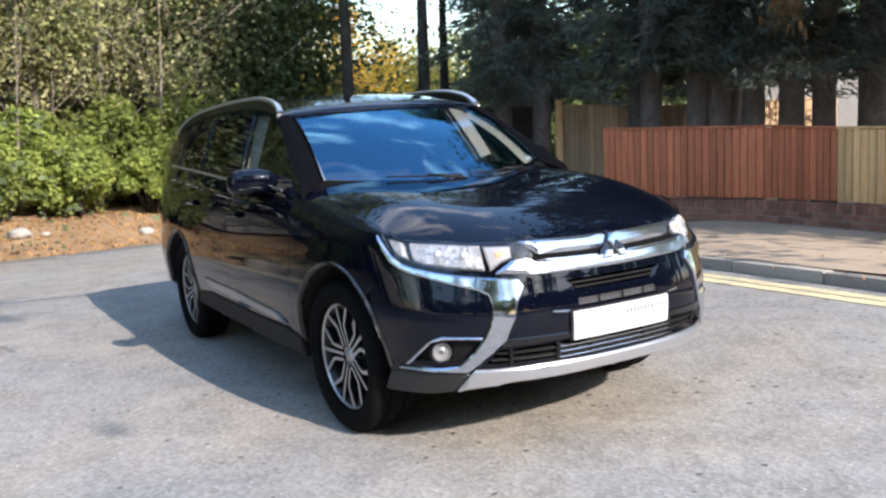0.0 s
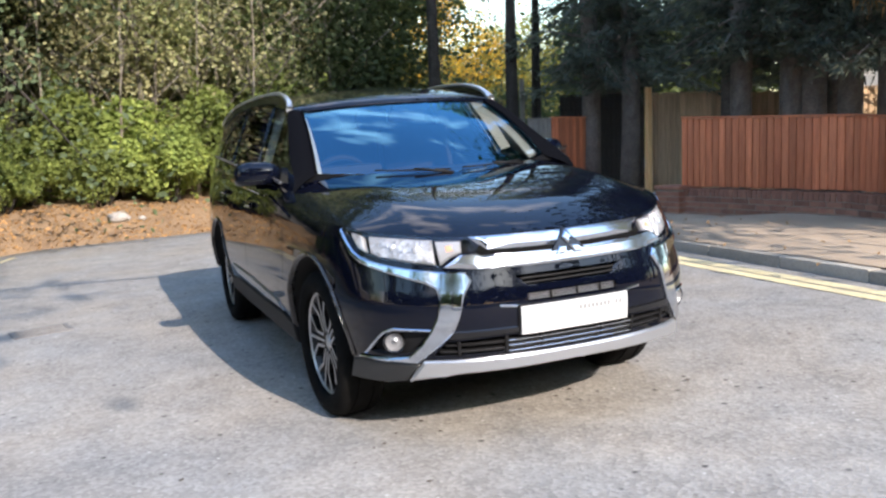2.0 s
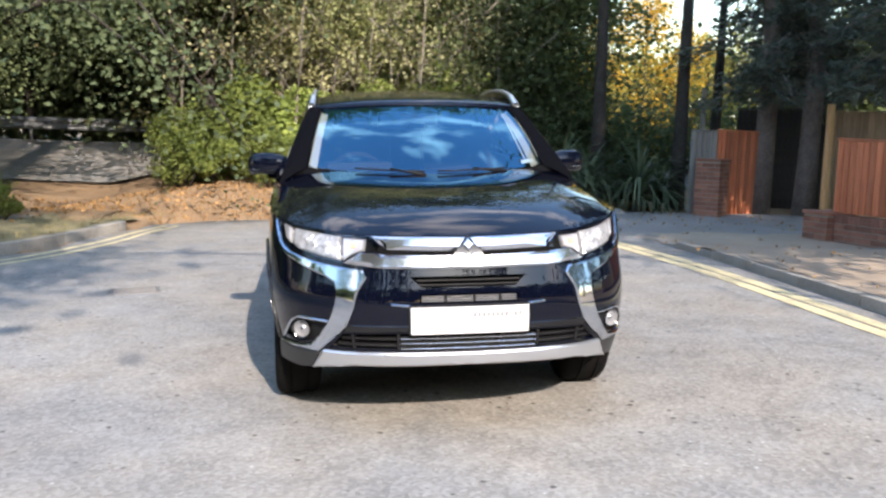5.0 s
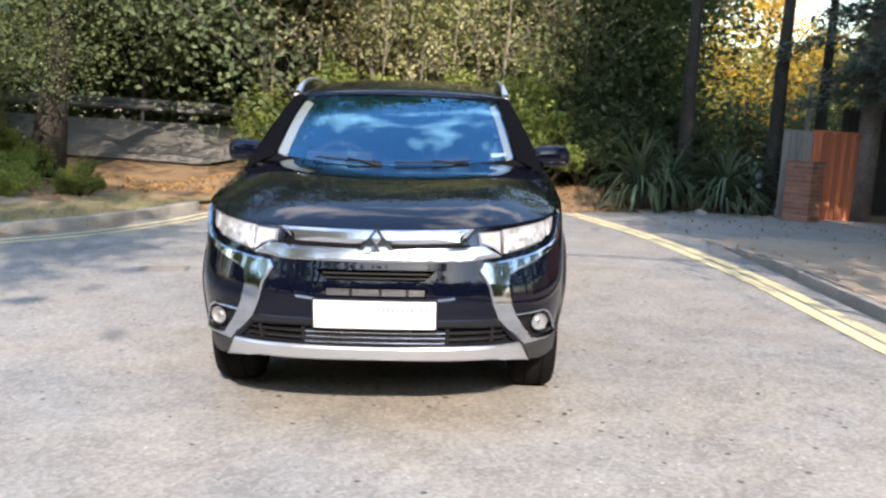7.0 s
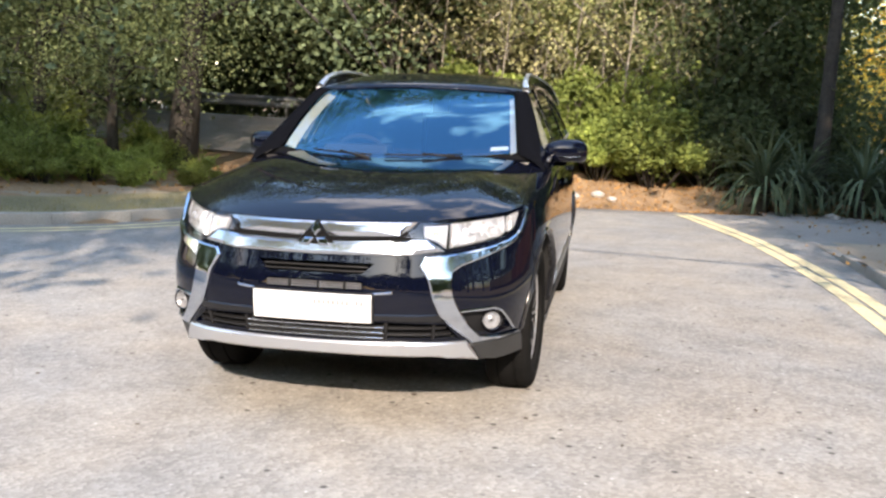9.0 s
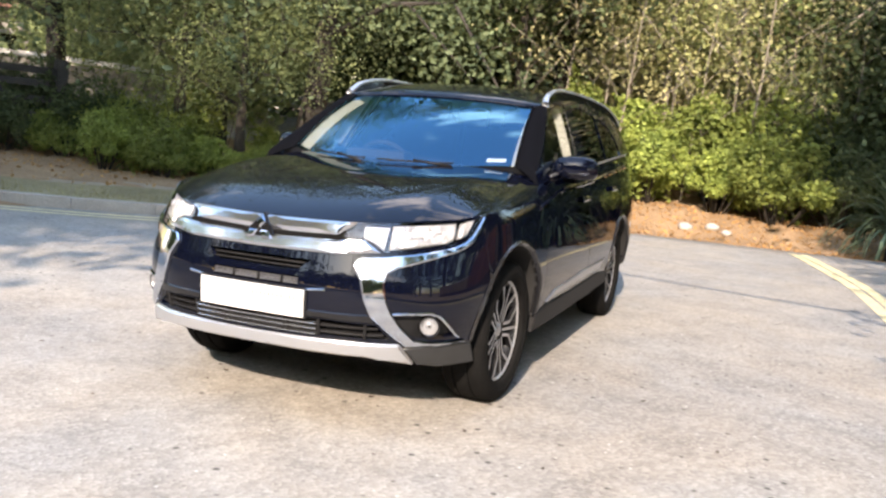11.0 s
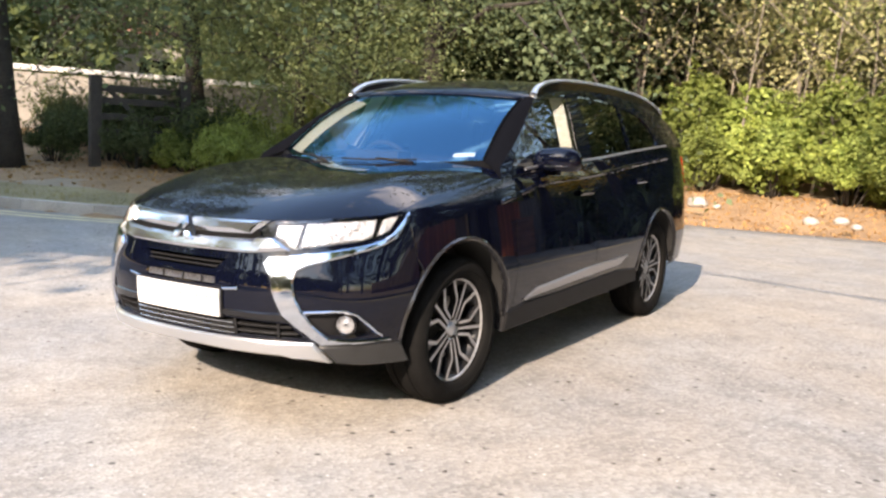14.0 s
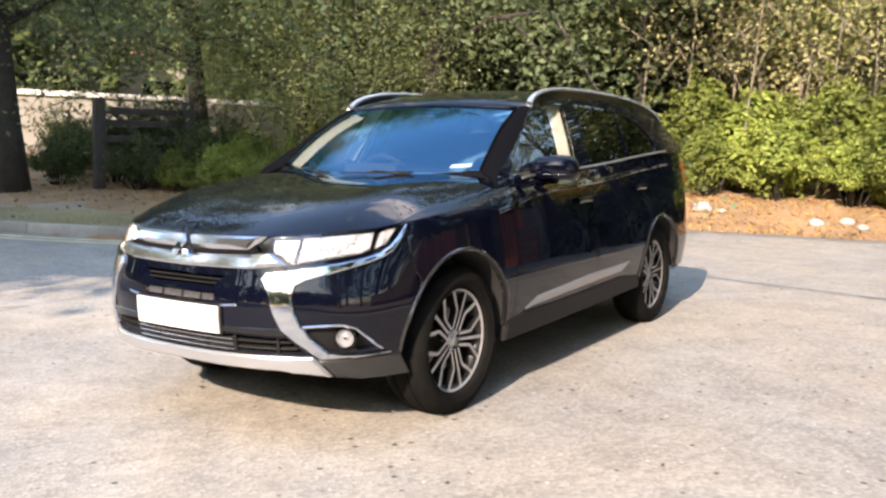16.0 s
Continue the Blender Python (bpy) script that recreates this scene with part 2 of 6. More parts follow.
OLD_WOOD = surface("weathered_fence_wood", (0.48, 0.32, 0.18), (0.74, 0.52, 0.32), 5.0, 0.85, 40.0, 0.4, 0.004, 0, 0.2, grain=0.07)
GREY_WOOD = surface("grey_weathered_wood", (0.17, 0.155, 0.135), (0.30, 0.28, 0.245), 5.0, 0.85, 40.0, 0.4, 0.004, 0, 0.15, grain=0.07)
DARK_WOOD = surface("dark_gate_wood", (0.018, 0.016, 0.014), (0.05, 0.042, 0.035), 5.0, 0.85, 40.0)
BARK = surface("tree_bark", (0.018, 0.015, 0.012), (0.055, 0.046, 0.037), 5.0, 0.95, 30.0, 1.0, 0.03)
PALE_BARK = surface("pale_bark", (0.10, 0.085, 0.065), (0.24, 0.21, 0.165), 5.0, 0.95, 30.0, 1.0, 0.02)
CON_BARK = surface("conifer_bark", (0.11, 0.09, 0.078), (0.25, 0.21, 0.18), 4.0, 0.95, 25.0, 1.0, 0.04)
STONE = surface("pale_stone", (0.22, 0.20, 0.18), (0.42, 0.39, 0.35), 6.0, 0.9, 40.0, 0.8, 0.02)
STEEL = surface("galvanised_steel", (0.15, 0.155, 0.155), (0.25, 0.255, 0.255), 4.0, 0.55, 60.0, 0.1, 0.002, 0.4)
RENDER_WALL = surface("pale_render", (0.22, 0.205, 0.185), (0.34, 0.32, 0.29), 1.5, 0.9, 60.0)
SHRUB_LEAF = leaf("laurel_leaf", (0.08, 0.112, 0.036), (0.25, 0.30, 0.085), 0.5)
BRIGHT_LEAF = leaf("bright_shrub_leaf", (0.12, 0.18, 0.045), (0.37, 0.44, 0.125), 0.5)
TREE_LEAF = leaf("tree_leaf", (0.18, 0.215, 0.10), (0.40, 0.425, 0.20), 0.46)
OLIVE_LEAF = leaf("olive_leaf", (0.26, 0.255, 0.135), (0.50, 0.48, 0.265), 0.46)
DARK_LEAF = leaf("dark_oak_leaf", (0.05, 0.08, 0.035), (0.13, 0.165, 0.066), 0.5)
AUTUMN_LEAF = leaf("autumn_leaf", (0.35, 0.20, 0.025), (0.70, 0.45, 0.06), 0.5)
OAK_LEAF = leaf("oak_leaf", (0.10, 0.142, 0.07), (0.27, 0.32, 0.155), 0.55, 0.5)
# Darker leaf colour that stands in for woods shading one another.
DEEP_SHADE_LEAF = leaf("deep_shade_leaf", (0.04, 0.062, 0.032), (0.11, 0.14, 0.066), 0.5)
# Darker twin of the oak leaf; the tree's shade is in the colour.
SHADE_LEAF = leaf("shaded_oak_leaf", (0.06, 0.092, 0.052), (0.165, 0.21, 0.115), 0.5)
FAR_LEAF = leaf("far_tree_leaf", (0.15, 0.15, 0.04), (0.34, 0.32, 0.085), 0.45)
CONIFER_LEAF = leaf("conifer_needle", (0.05, 0.066, 0.06), (0.14, 0.165, 0.135), 0.35)
YUCCA_LEAF = leaf("yucca_leaf", (0.04, 0.065, 0.04), (0.12, 0.16, 0.10), 0.15)
DRY_LEAF = leaf("fallen_leaf", (0.15, 0.08, 0.035), (0.40, 0.235, 0.105), 0.2)
GRASS_LEAF = leaf("grass_blade", (0.13, 0.12, 0.045), (0.34, 0.29, 0.14), 0.3)
DARK_SCRAP = surface("damp_leaf", (0.03, 0.025, 0.02), (0.09, 0.065, 0.045), 9.0, 0.8, 60.0)


# ---------------------------------------------------------------- mesh helpers
def mesh_object(name, verts, faces, mat, parent=None, label="", smooth=False):
    """One mesh object from arrays; faces all of one size or a list."""
    me = bpy.data.meshes.new(name)
    if isinstance(faces, np.ndarray):
        verts = np.asarray(verts, dtype=np.float32)
        k = faces.shape[1]
        me.vertices.add(len(verts))
        me.vertices.foreach_set("co", verts.ravel())
        me.loops.add(faces.size)
        me.loops.foreach_set("vertex_index", faces.astype(np.int32).ravel())
        me.polygons.add(len(faces))
        me.polygons.foreach_set("loop_start", np.arange(0, faces.size, k, dtype=np.int32))
        me.update(calc_edges=True)
        me.validate()
    else:
        me.from_pydata([tuple(v) for v in verts], [], faces)
    me.materials.append(mat)
    if smooth:
        me.polygons.foreach_set("use_smooth", [True] * len(me.polygons))
    ob = new(name, me)
    ob.parent = parent
    if label:
        ob["label"] = label
    return ob


def part(name, bm, mat, parent=None, label="", smooth=35.0):
    """Links a bmesh as one mesh object under a thing or a part."""
    me = bpy.data.meshes.new(name)
    bm.to_mesh(me)
    bm.free()
    me.materials.append(mat)
    if smooth:
        me.polygons.foreach_set("use_smooth", [True] * len(me.polygons))
        me.set_sharp_from_angle(angle=radians(smooth))
    ob = new(name, me)
    ob.parent = parent
    if label:
        ob["label"] = label
    return ob


def box(bm, size, at, turn=None, bevel=0.0):
    """A box into bm, centred at a place, with rounded edges."""
    r = bmesh.ops.create_cube(bm, size=1.0)
    vs = r["verts"]
    bmesh.ops.scale(bm, vec=size, verts=vs)
    if bevel:
        es = list({e for v in vs for e in v.link_edges})
        got = bmesh.ops.bevel(bm, geom=es, offset=bevel, segments=2, affect="EDGES", profile=0.7)
        vs = list({v for f in got["faces"] for v in f.verts} | {v for v in vs if v.is_valid})
    m = Matrix.Translation(at) @ (turn or Matrix.Identity(4))
    bmesh.ops.transform(bm, matrix=m, verts=vs)
    return vs


def tube(points, radii, sides=8):
    """Verts and faces of a tube along points."""
    pts = [Vector(p) for p in points]
    verts, faces = [], []
    side = Vector((1, 0, 0))
    for i, p in enumerate(pts):
        d = (pts[min(i + 1, len(pts) - 1)] - pts[max(i - 1, 0)]).normalized()
        u = side - d * side.dot(d)
        if u.length < 0.05:
            u = Vector((0, 1, 0)) - d * d.y
        u.normalize()
        side = u
        v = d.cross(u)
        for k in range(sides):
            a = 2 * math.pi * k / sides
            verts.append(p + (u * math.cos(a) + v * math.sin(a)) * radii[i])
    for i in range(len(pts) - 1):
        for k in range(sides):
            a, b = i * sides + k, i * sides + (k + 1) % sides
            faces.append((a, b, b + sides, a + sides))
    faces.append(tuple(reversed(range(sides))))
    faces.append(tuple(range((len(pts) - 1) * sides, len(pts) * sides)))
    return verts, faces


def tubes_object(name, runs, mat, parent, sides=8, label=""):
    vs, fs = [], []
    for pts, radii in runs:
        v, f = tube(pts, radii, sides)
        k = len(vs)
        vs += v
        fs += [tuple(i + k for i in q) for q in f]
    return mesh_object(name, vs, fs, mat, parent, label, True)


def thing(name, label, category, group="", m=None):
    ob = new(name)
    ob.empty_display_size = 0.1
    if m is not None:
        ob.matrix_world = m
    return tagged(ob, label, category, group)


def spline(keys, n=24):
    """A smooth dense curve through keys."""
    p = np.array(keys, float)
    p = np.vstack([2 * p[0] - p[1], p, 2 * p[-1] - p[-2]])
    out = []
    for i in range(1, len(p) - 2):
        a, b, c, d = p[i - 1:i + 3]
        for k in range(n):
            t = k / n
            out.append(0.5 * (2 * b + (c - a) * t + (2 * a - 5 * b + 4 * c - d) * t * t + (3 * b - a - 3 * c + d) * t ** 3))
    out.append(p[-2])
    return np.array(out)


def curve(keys):
    """A smooth function through (x, y) keys with rising x."""
    q = spline(keys)
    return lambda x: float(np.interp(x, q[:, 0], q[:, 1]))


# ---------------------------------------------------------------- ground
def fall(x):
    """The road's cross-fall."""
    return 0.04 * max(-3.2, min(3.6, x))


EDGE = spline([(-60, -0.5), (-30, 0.3), (-16, 0.9), (-10, 1.9), (-7.4, 2.75), (-6.1, 3.4), (-4.9, 4.35), (-4.1, 5.6), (-3.62, 7.2), (-3.3, 8.8),
               (-2.6, 9.9), (0, 9.95), (2.4, 10.0), (4.5, 10.2), (9, 10.4), (30, 11), (60, 11.5)], 10)


def beyond(x, y):
    """How far a place lies past the road's edge, and the fraction of the way along it."""
    a, b = EDGE[:-1], EDGE[1:]
    d = b - a
    q = np.array([x, y])
    t = np.clip(((q - a) * d).sum(1) / (d * d).sum(1), 0, 1)
    off = q - (a + d * t[:, None])
    i = np.argmin((off ** 2).sum(1))
    side = d[i, 0] * off[i, 1] - d[i, 1] * off[i, 0]
    return math.copysign(math.hypot(*off[i]), side)


def bank(x, y):
    """The height of the ground past the road's edge."""
    d = beyond(x, y)
    back = float(np.interp(d, [0, 0.5, 1.5, 2.5, 9, 30], [fall(x) - 0.02, 0.06, 0.34, 0.46, 1.0, 1.3]))
    left = float(np.interp(d, [0, 2.4, 5, 9, 20], [-0.08, 0.06, 0.22, 0.45, 1.0]))
    right = float(np.interp(d, [0, 1.0, 4, 30], [0.10, 0.14, 0.2, 0.5]))
    w = min(1, max(0, (x + 4.6) / 1.6))
    r = min(1, max(0, (x - 4.2) / 1.5))
    z = (1 - w) * left + w * ((1 - r) * back + r * right)
    if d > 0.3:
        z += 0.05 * noise.noise(Vector((x * 0.9, y * 0.9, 3.0))) + 0.02 * noise.noise(Vector((x * 4, y * 4, 7.0)))
    return z


def grid_object(name, xs, ys, height, mat, keep=None, label="", category=""):
    verts = [(x, y, height(x, y)) for y in ys for x in xs]
    w = len(xs)
    faces = [(j * w + i, j * w + i + 1, (j + 1) * w + i + 1, (j + 1) * w + i) for j in range(len(ys) - 1) for i in range(w - 1)
             if keep is None or keep(0.5 * (xs[i] + xs[i + 1]), 0.5 * (ys[j] + ys[j + 1]))]
    ob = mesh_object(name, verts, faces, mat, None, "", True)
    return tagged(ob, label, category, kind="structure")


def steps(*spans):
    out = []
    for a, b, n in spans:
        out += [a + (b - a) * k / n for k in range(n)]
    return out + [spans[-1][1]]


gx = steps((-900, -60, 8), (-60, -14, 20), (-14, 9, 92), (9, 60, 24), (60, 900, 8))
gy = steps((-900, -60, 6), (-60, 0, 10), (0, 16, 72), (16, 40, 20), (40, 900, 10))
grid_object("ground", gx, gy, lambda x, y: bank(x, y) if beyond(x, y) > 0 else min(fall(x), 0) - 0.06, LITTER,
            label="brown leaf-covered earth bank rising behind the road", category="ground")
rx = steps((-60, -8, 14), (-8, -3.2, 10), (-3.2, 3.6, 8), (3.6, 9, 4))
ry = steps((-60, -8, 10), (-8, 10.6, 30))
grid_object("road", rx, ry, lambda x, y: fall(x) if beyond(x, y) < 0.25 else fall(x) - 0.5, ASPHALT,
            label="worn pale grey asphalt road with fine cracks", category="road")


def strip(name, line, inner, outer, z0, z1, mat, label, category, wave=0.0, kind="structure"):
    """A ribbon beside a line, from one offset to another."""
    pts = np.asarray(line)
    t = np.gradient(pts, axis=0)
    t /= np.linalg.norm(t, axis=1)[:, None]
    nrm = np.c_[-t[:, 1], t[:, 0]]
    verts, faces = [], []
    cols = 5
    for i, (p, q) in enumerate(zip(pts, nrm)):
        wob = wave * noise.noise(Vector((p[0] * 0.8, p[1] * 0.8, 1.0)))
        for k in range(cols):
            u = k / (cols - 1)
            d = inner + (outer + wob - inner) * u
            x, y = p + q * d
            verts.append((x, y, z0(x, y) * (1 - u) + z1(x, y) * u))
        if i:
            for k in range(cols - 1):
                a = (i - 1) * cols + k
                faces.append((a, a + cols, a + cols + 1, a + 1))
    ob = mesh_object(name, verts, faces, mat, None, "", True)
    return tagged(ob, label, category, kind=kind)


# left verge: kerb, dry grass, worn footway
left = EDGE[(EDGE[:, 0] > -30) & (EDGE[:, 0] < -3.1)]
strip("grass_verge", left, 0.14, 1.35, lambda x, y: -0.015, lambda x, y: 0.03, GRASS, "dry yellow-green grass verge behind the kerb", "verge", 0.25)
strip("footway", left, 1.0, 2.4, lambda x, y: -0.005, lambda x, y: 0.045, surface("trodden_footway", (0.19, 0.15, 0.105), (0.34, 0.275, 0.20), 1.4, 0.95, 70.0, 0.6, 0.01), "worn grey-brown footway behind the grass", "footway", 0.3)


def kerb_run(name, line, side, base, label):
    """Kerb stones laid end to end along a line; one thing, each stone a part."""
    run = thing(name, label, "kerb")
    run["kind"] = "structure"
    pts = np.asarray(line)
    cum = np.r_[0, np.cumsum(np.hypot(*np.diff(pts, axis=0).T))]
    at = lambda s: np.array([np.interp(s, cum, pts[:, 0]), np.interp(s, cum, pts[:, 1])])
    data = None
    for k in range(int(cum[-1] / 0.915)):
        a, b = at(k * 0.915), at((k + 1) * 0.915)
        mid = 0.5 * (a + b)
        ang = math.atan2(b[1] - a[1], b[0] - a[0])
        if data is None:
            bm = bmesh.new()
            box(bm, (0.907, 0.125, 0.25), (0, 0, -0.125), bevel=0.018)
            ob = part("kerb_stone", bm, KERB, run)
            data = ob.data
        else:
            ob = new("kerb_stone", data)
            ob.parent = run
        q = Vector((math.cos(ang + side * math.pi / 2), math.sin(ang + side * math.pi / 2)))
        ob.matrix_world = Matrix.Translation((mid[0] + q.x * 0.065, mid[1] + q.y * 0.065, base(*mid) + random.uniform(-0.004, 0.004))) @ Matrix.Rotation(ang, 4, "Z")
    return run


kerb_run("kerb_left", left[left[:, 0] > -16], 1, lambda x, y: 0.0, "pale weathered concrete kerb curving along the grass verge")
right_line = spline([(3.22, -14), (3.26, -6), (3.31, -1), (3.40, 2), (3.47, 4.0), (3.48, 5.2), (3.56, 6.6)], 10)
kerb_run("kerb_right", right_line, -1, lambda x, y: fall(x) + 0.095 - 0.08 * min(1, max(0, (y - 4.5) / 1.0)), "weathered concrete kerb along the pavement")


def pave_z(x, y):
    rise = 0.09 * min(1, max(0.05, (5.6 - y) / 1.1))
    return fall(3.5) + rise + 0.006 + 0.008 * noise.noise(Vector((x, y, 0)))


px, py = steps((3.5, 12, 30)), steps((-14, 0, 14), (0, 10.6, 46))
grid_object("pavement", px, py, pave_z, PAVING, lambda x, y: x > np.interp(y, right_line[:, 1], right_line[:, 0]) + 0.09 and y < 6.6 + 0.1 * x,
            "sunlit buff tarmac pavement in front of the fence", "pavement")
grid_object("driveway", px, steps((5.6, 10.9, 24)), lambda x, y: 0.147 + 0.01 * noise.noise(Vector((x, y, 2))), PATH_TAR,
            lambda x, y: y > 6.4 + 0.1 * x and y > 5.6, "shaded grey driveway entrance beside the brick pier", "driveway")

# double yellow lines on both sides
yellow_right = spline([(2.90, -8), (2.91, -2), (2.925, 1), (2.95, 3.3), (2.83, 5.4), (2.66, 6.9), (2.28, 8.9), (2.12, 9.6)], 10)
for d in (0.0, 0.15):
    strip("road_marking", yellow_right, -d, -d - 0.118, lambda x, y: fall(x) + 0.005, lambda x, y: fall(x) + 0.005, YELLOW, "worn double yellow line on the asphalt", "road marking")
yellow_left = left[(left[:, 0] > -14) & (left[:, 1] < 9.4)]
for d in (0.22, 0.42):
    strip("road_marking", yellow_left, -d, -d - 0.085, lambda x, y: fall(x) + 0.005, lambda x, y: fall(x) + 0.005, YELLOW, "worn double yellow line beside the verge", "road marking")

# a drain cover and dark patches in the asphalt
IRON = surface("cast_iron", (0.10, 0.098, 0.094), (0.19, 0.18, 0.17), 9.0, 0.7, 80.0, 0.3, 0.003)
bm = bmesh.new()
box(bm, (0.42, 0.30, 0.012), (0, 0, 0), None, 0.004)
cover = part("drain_cover", bm, IRON)
cover.matrix_world = pose(-2.18, 3.28, fall(-2.18) + 0.002, 0, -2.3, 12)
tagged(cover, "small grey cast-iron drain cover set in the asphalt", "drain cover")
for k in range(6):
    bm = bmesh.new()
    box(bm, (0.34, 0.018, 0.006), (0, -0.11 + 0.044 * k, 0.007), None, 0.001)
    part("rib", bm, IRON, cover)

# the higher road behind the bank, with its crash barrier
strip("road_behind", spline([(-24, 13.5), (-12, 14.6), (-4, 15.6), (4, 17.5), (16, 21)], 8), -1.5, 3.5, lambda x, y: bank(x, y) + 0.05, lambda x, y: 1.02, ASPHALT,
      "grey main road beyond the bank", "road")
strip("road_marking", spline([(-24, 13.5), (-12, 14.6), (-4, 15.6), (4, 17.5)], 8), 2.9, 3.02, lambda x, y: 1.012, lambda x, y: 1.016, WHITE_LINE,
      "white edge line on the main road", "road marking")


def barrier():
    t = thing("crash_barrier", "grey galvanised steel crash barrier along the main road", "crash barrier")
    line = spline([(-24, 17.6), (-12, 18.7), (-4, 19.7), (4, 21.6)], 8)
    prof = [(0, 0.0), (0.05, 0.04), (0.05, 0.09), (0, 0.13), (0, 0.17), (0.05, 0.21), (0.05, 0.27), (0, 0.31)]
    verts, faces = [], []
    for i, p in enumerate(line):
        for o, z in prof:
            verts.append((p[0] + 0.1 * o, p[1] - o, 1.28 + z))
        if i:
            for k in range(len(prof) - 1):
                a = (i - 1) * len(prof) + k
                faces.append((a, a + len(prof), a + len(prof) + 1, a + 1))
    rail = mesh_object("rail", verts, faces, STEEL, t)
    for i in range(0, len(line), 3):
        bm = bmesh.new()
        box(bm, (0.06, 0.1, 0.95), (line[i][0], line[i][1] + 0.08, 1.10), bevel=0.008)
        part("post", bm, STEEL, t)


barrier()


# ---------------------------------------------------------------- plants
def leaf_cloud(centres, size, rng, long=1.9, droop=0.3, face=None):
    """Arrays of folded leaves, two triangles each, at the given places."""
    n = len(centres)
    d = rng.normal(size=(n, 3))
    d[:, 2] = d[:, 2] * 0.6 - droop
    d /= np.linalg.norm(d, axis=1)[:, None]
    up = rng.normal(size=(n, 3)) + np.array([0.1, -0.5, 1.2])
    if face is not None:
        up = up * 0.6 + face
    w = np.cross(d, up)
    w /= np.linalg.norm(w, axis=1)[:, None] + 1e-9
    nn = np.cross(w, d)
    s = (size * rng.uniform(0.6, 1.25, n))[:, None]
    base = centres - d * s * 0.5
    tip = centres + d * s * 0.5
    a = centres + w * s * 0.5 / long + nn * s * 0.10
    b = centres - w * s * 0.5 / long + nn * s * 0.10
    verts = np.stack([base, a, tip, b], 1).reshape(-1, 3)
    k = np.arange(n)[:, None] * 4
    faces = np.concatenate([k + np.array([[0, 1, 2]]), k + np.array([[0, 2, 3]])], 0)
    return verts, faces


def needle_cloud(centres, ways, size, rng):
    """Slim tufts of needles, one triangle each, along the given ways."""
    n = len(centres)
    d = ways + rng.normal(size=(n, 3)) * 0.5 + np.array([0, 0, -0.25])
    d /= np.linalg.norm(d, axis=1)[:, None]
    w = np.cross(d, rng.normal(size=(n, 3)))
    w /= np.linalg.norm(w, axis=1)[:, None] + 1e-9
    s = (size * rng.uniform(0.6, 1.3, n))[:, None]
    verts = np.stack([centres - w * s * 0.11, centres + w * s * 0.11, centres + d * s], 1).reshape(-1, 3)
    return verts, np.arange(3 * n).reshape(-1, 3)


def shrub(name, seed, width, height, leaves, size, mat, label, lumps=13):
    """A bushy shrub: stems from the base, and lumps of leaves with gaps between."""
    rng = np.random.default_rng(seed)
    t = thing(name, label, "shrub")
    cen = []
    for k in range(lumps):
        a, r = rng.uniform(0, 2 * math.pi), width * 0.36 * math.sqrt(rng.uniform(0, 1))
        z = height * rng.uniform(0.25, 0.82) * (1 - 0.35 * (r / (width * 0.4)) ** 2)
        cen.append((r * math.cos(a), r * math.sin(a), z, rng.uniform(0.11, 0.25) * width))
    pts, out = [], []
    per = leaves // lumps
    for x, y, z, r in cen:
        q = rng.normal(size=(per, 3))
        q /= np.linalg.norm(q, axis=1)[:, None]
        rad = r * rng.uniform(0.55, 1.08, per) ** 0.7
        pts.append(np.array([x, y, z]) + q * rad[:, None] * np.array([1, 1, 0.85]))
        out.append(q)
    # loose shoots that break the outline
    shoots = []
    for k in range(46):
        x, y, z, r = cen[k % len(cen)]
        d = rng.normal(size=3) + np.array([0, 0, 0.7])
        d /= np.linalg.norm(d)
        ln = rng.uniform(0.5, 1.25) * r
        a = np.array([x, y, z]) + d * r * 0.8
        m = 22
        w = rng.uniform(0, 1, m)[:, None]
        shoots.append((a, a + d * ln))
        pts.append(a + d * ln * w + rng.normal(size=(m, 3)) * 0.05 * (1.2 - w))
        out.append(np.tile(d, (m, 1)))
    pts, out = np.concatenate(pts), np.concatenate(out)
    ok = pts[:, 2] > 0.02
    v, f = leaf_cloud(pts[ok], size, rng, 1.8, 0.2, out[ok] * 1.2)
    runs = []
    for x, y, z, r in cen:
        b = Vector((x * 0.25, y * 0.25, -0.05))
        e = Vector((x, y, z + r * 0.4))
        runs.append(([b, b.lerp(e, 0.5) + Vector(rng.normal(size=3) * 0.05), e], [0.022, 0.016, 0.006]))
    runs += [([Vector(a), Vector(b)], [0.008, 0.003]) for a, b in shoots]
    tubes_object("stemwork", runs, BARK, t, 5)["kind"] = "stuff"
    mesh_object("foliage", v, f, mat, t)["kind"] = "stuff"
    return t


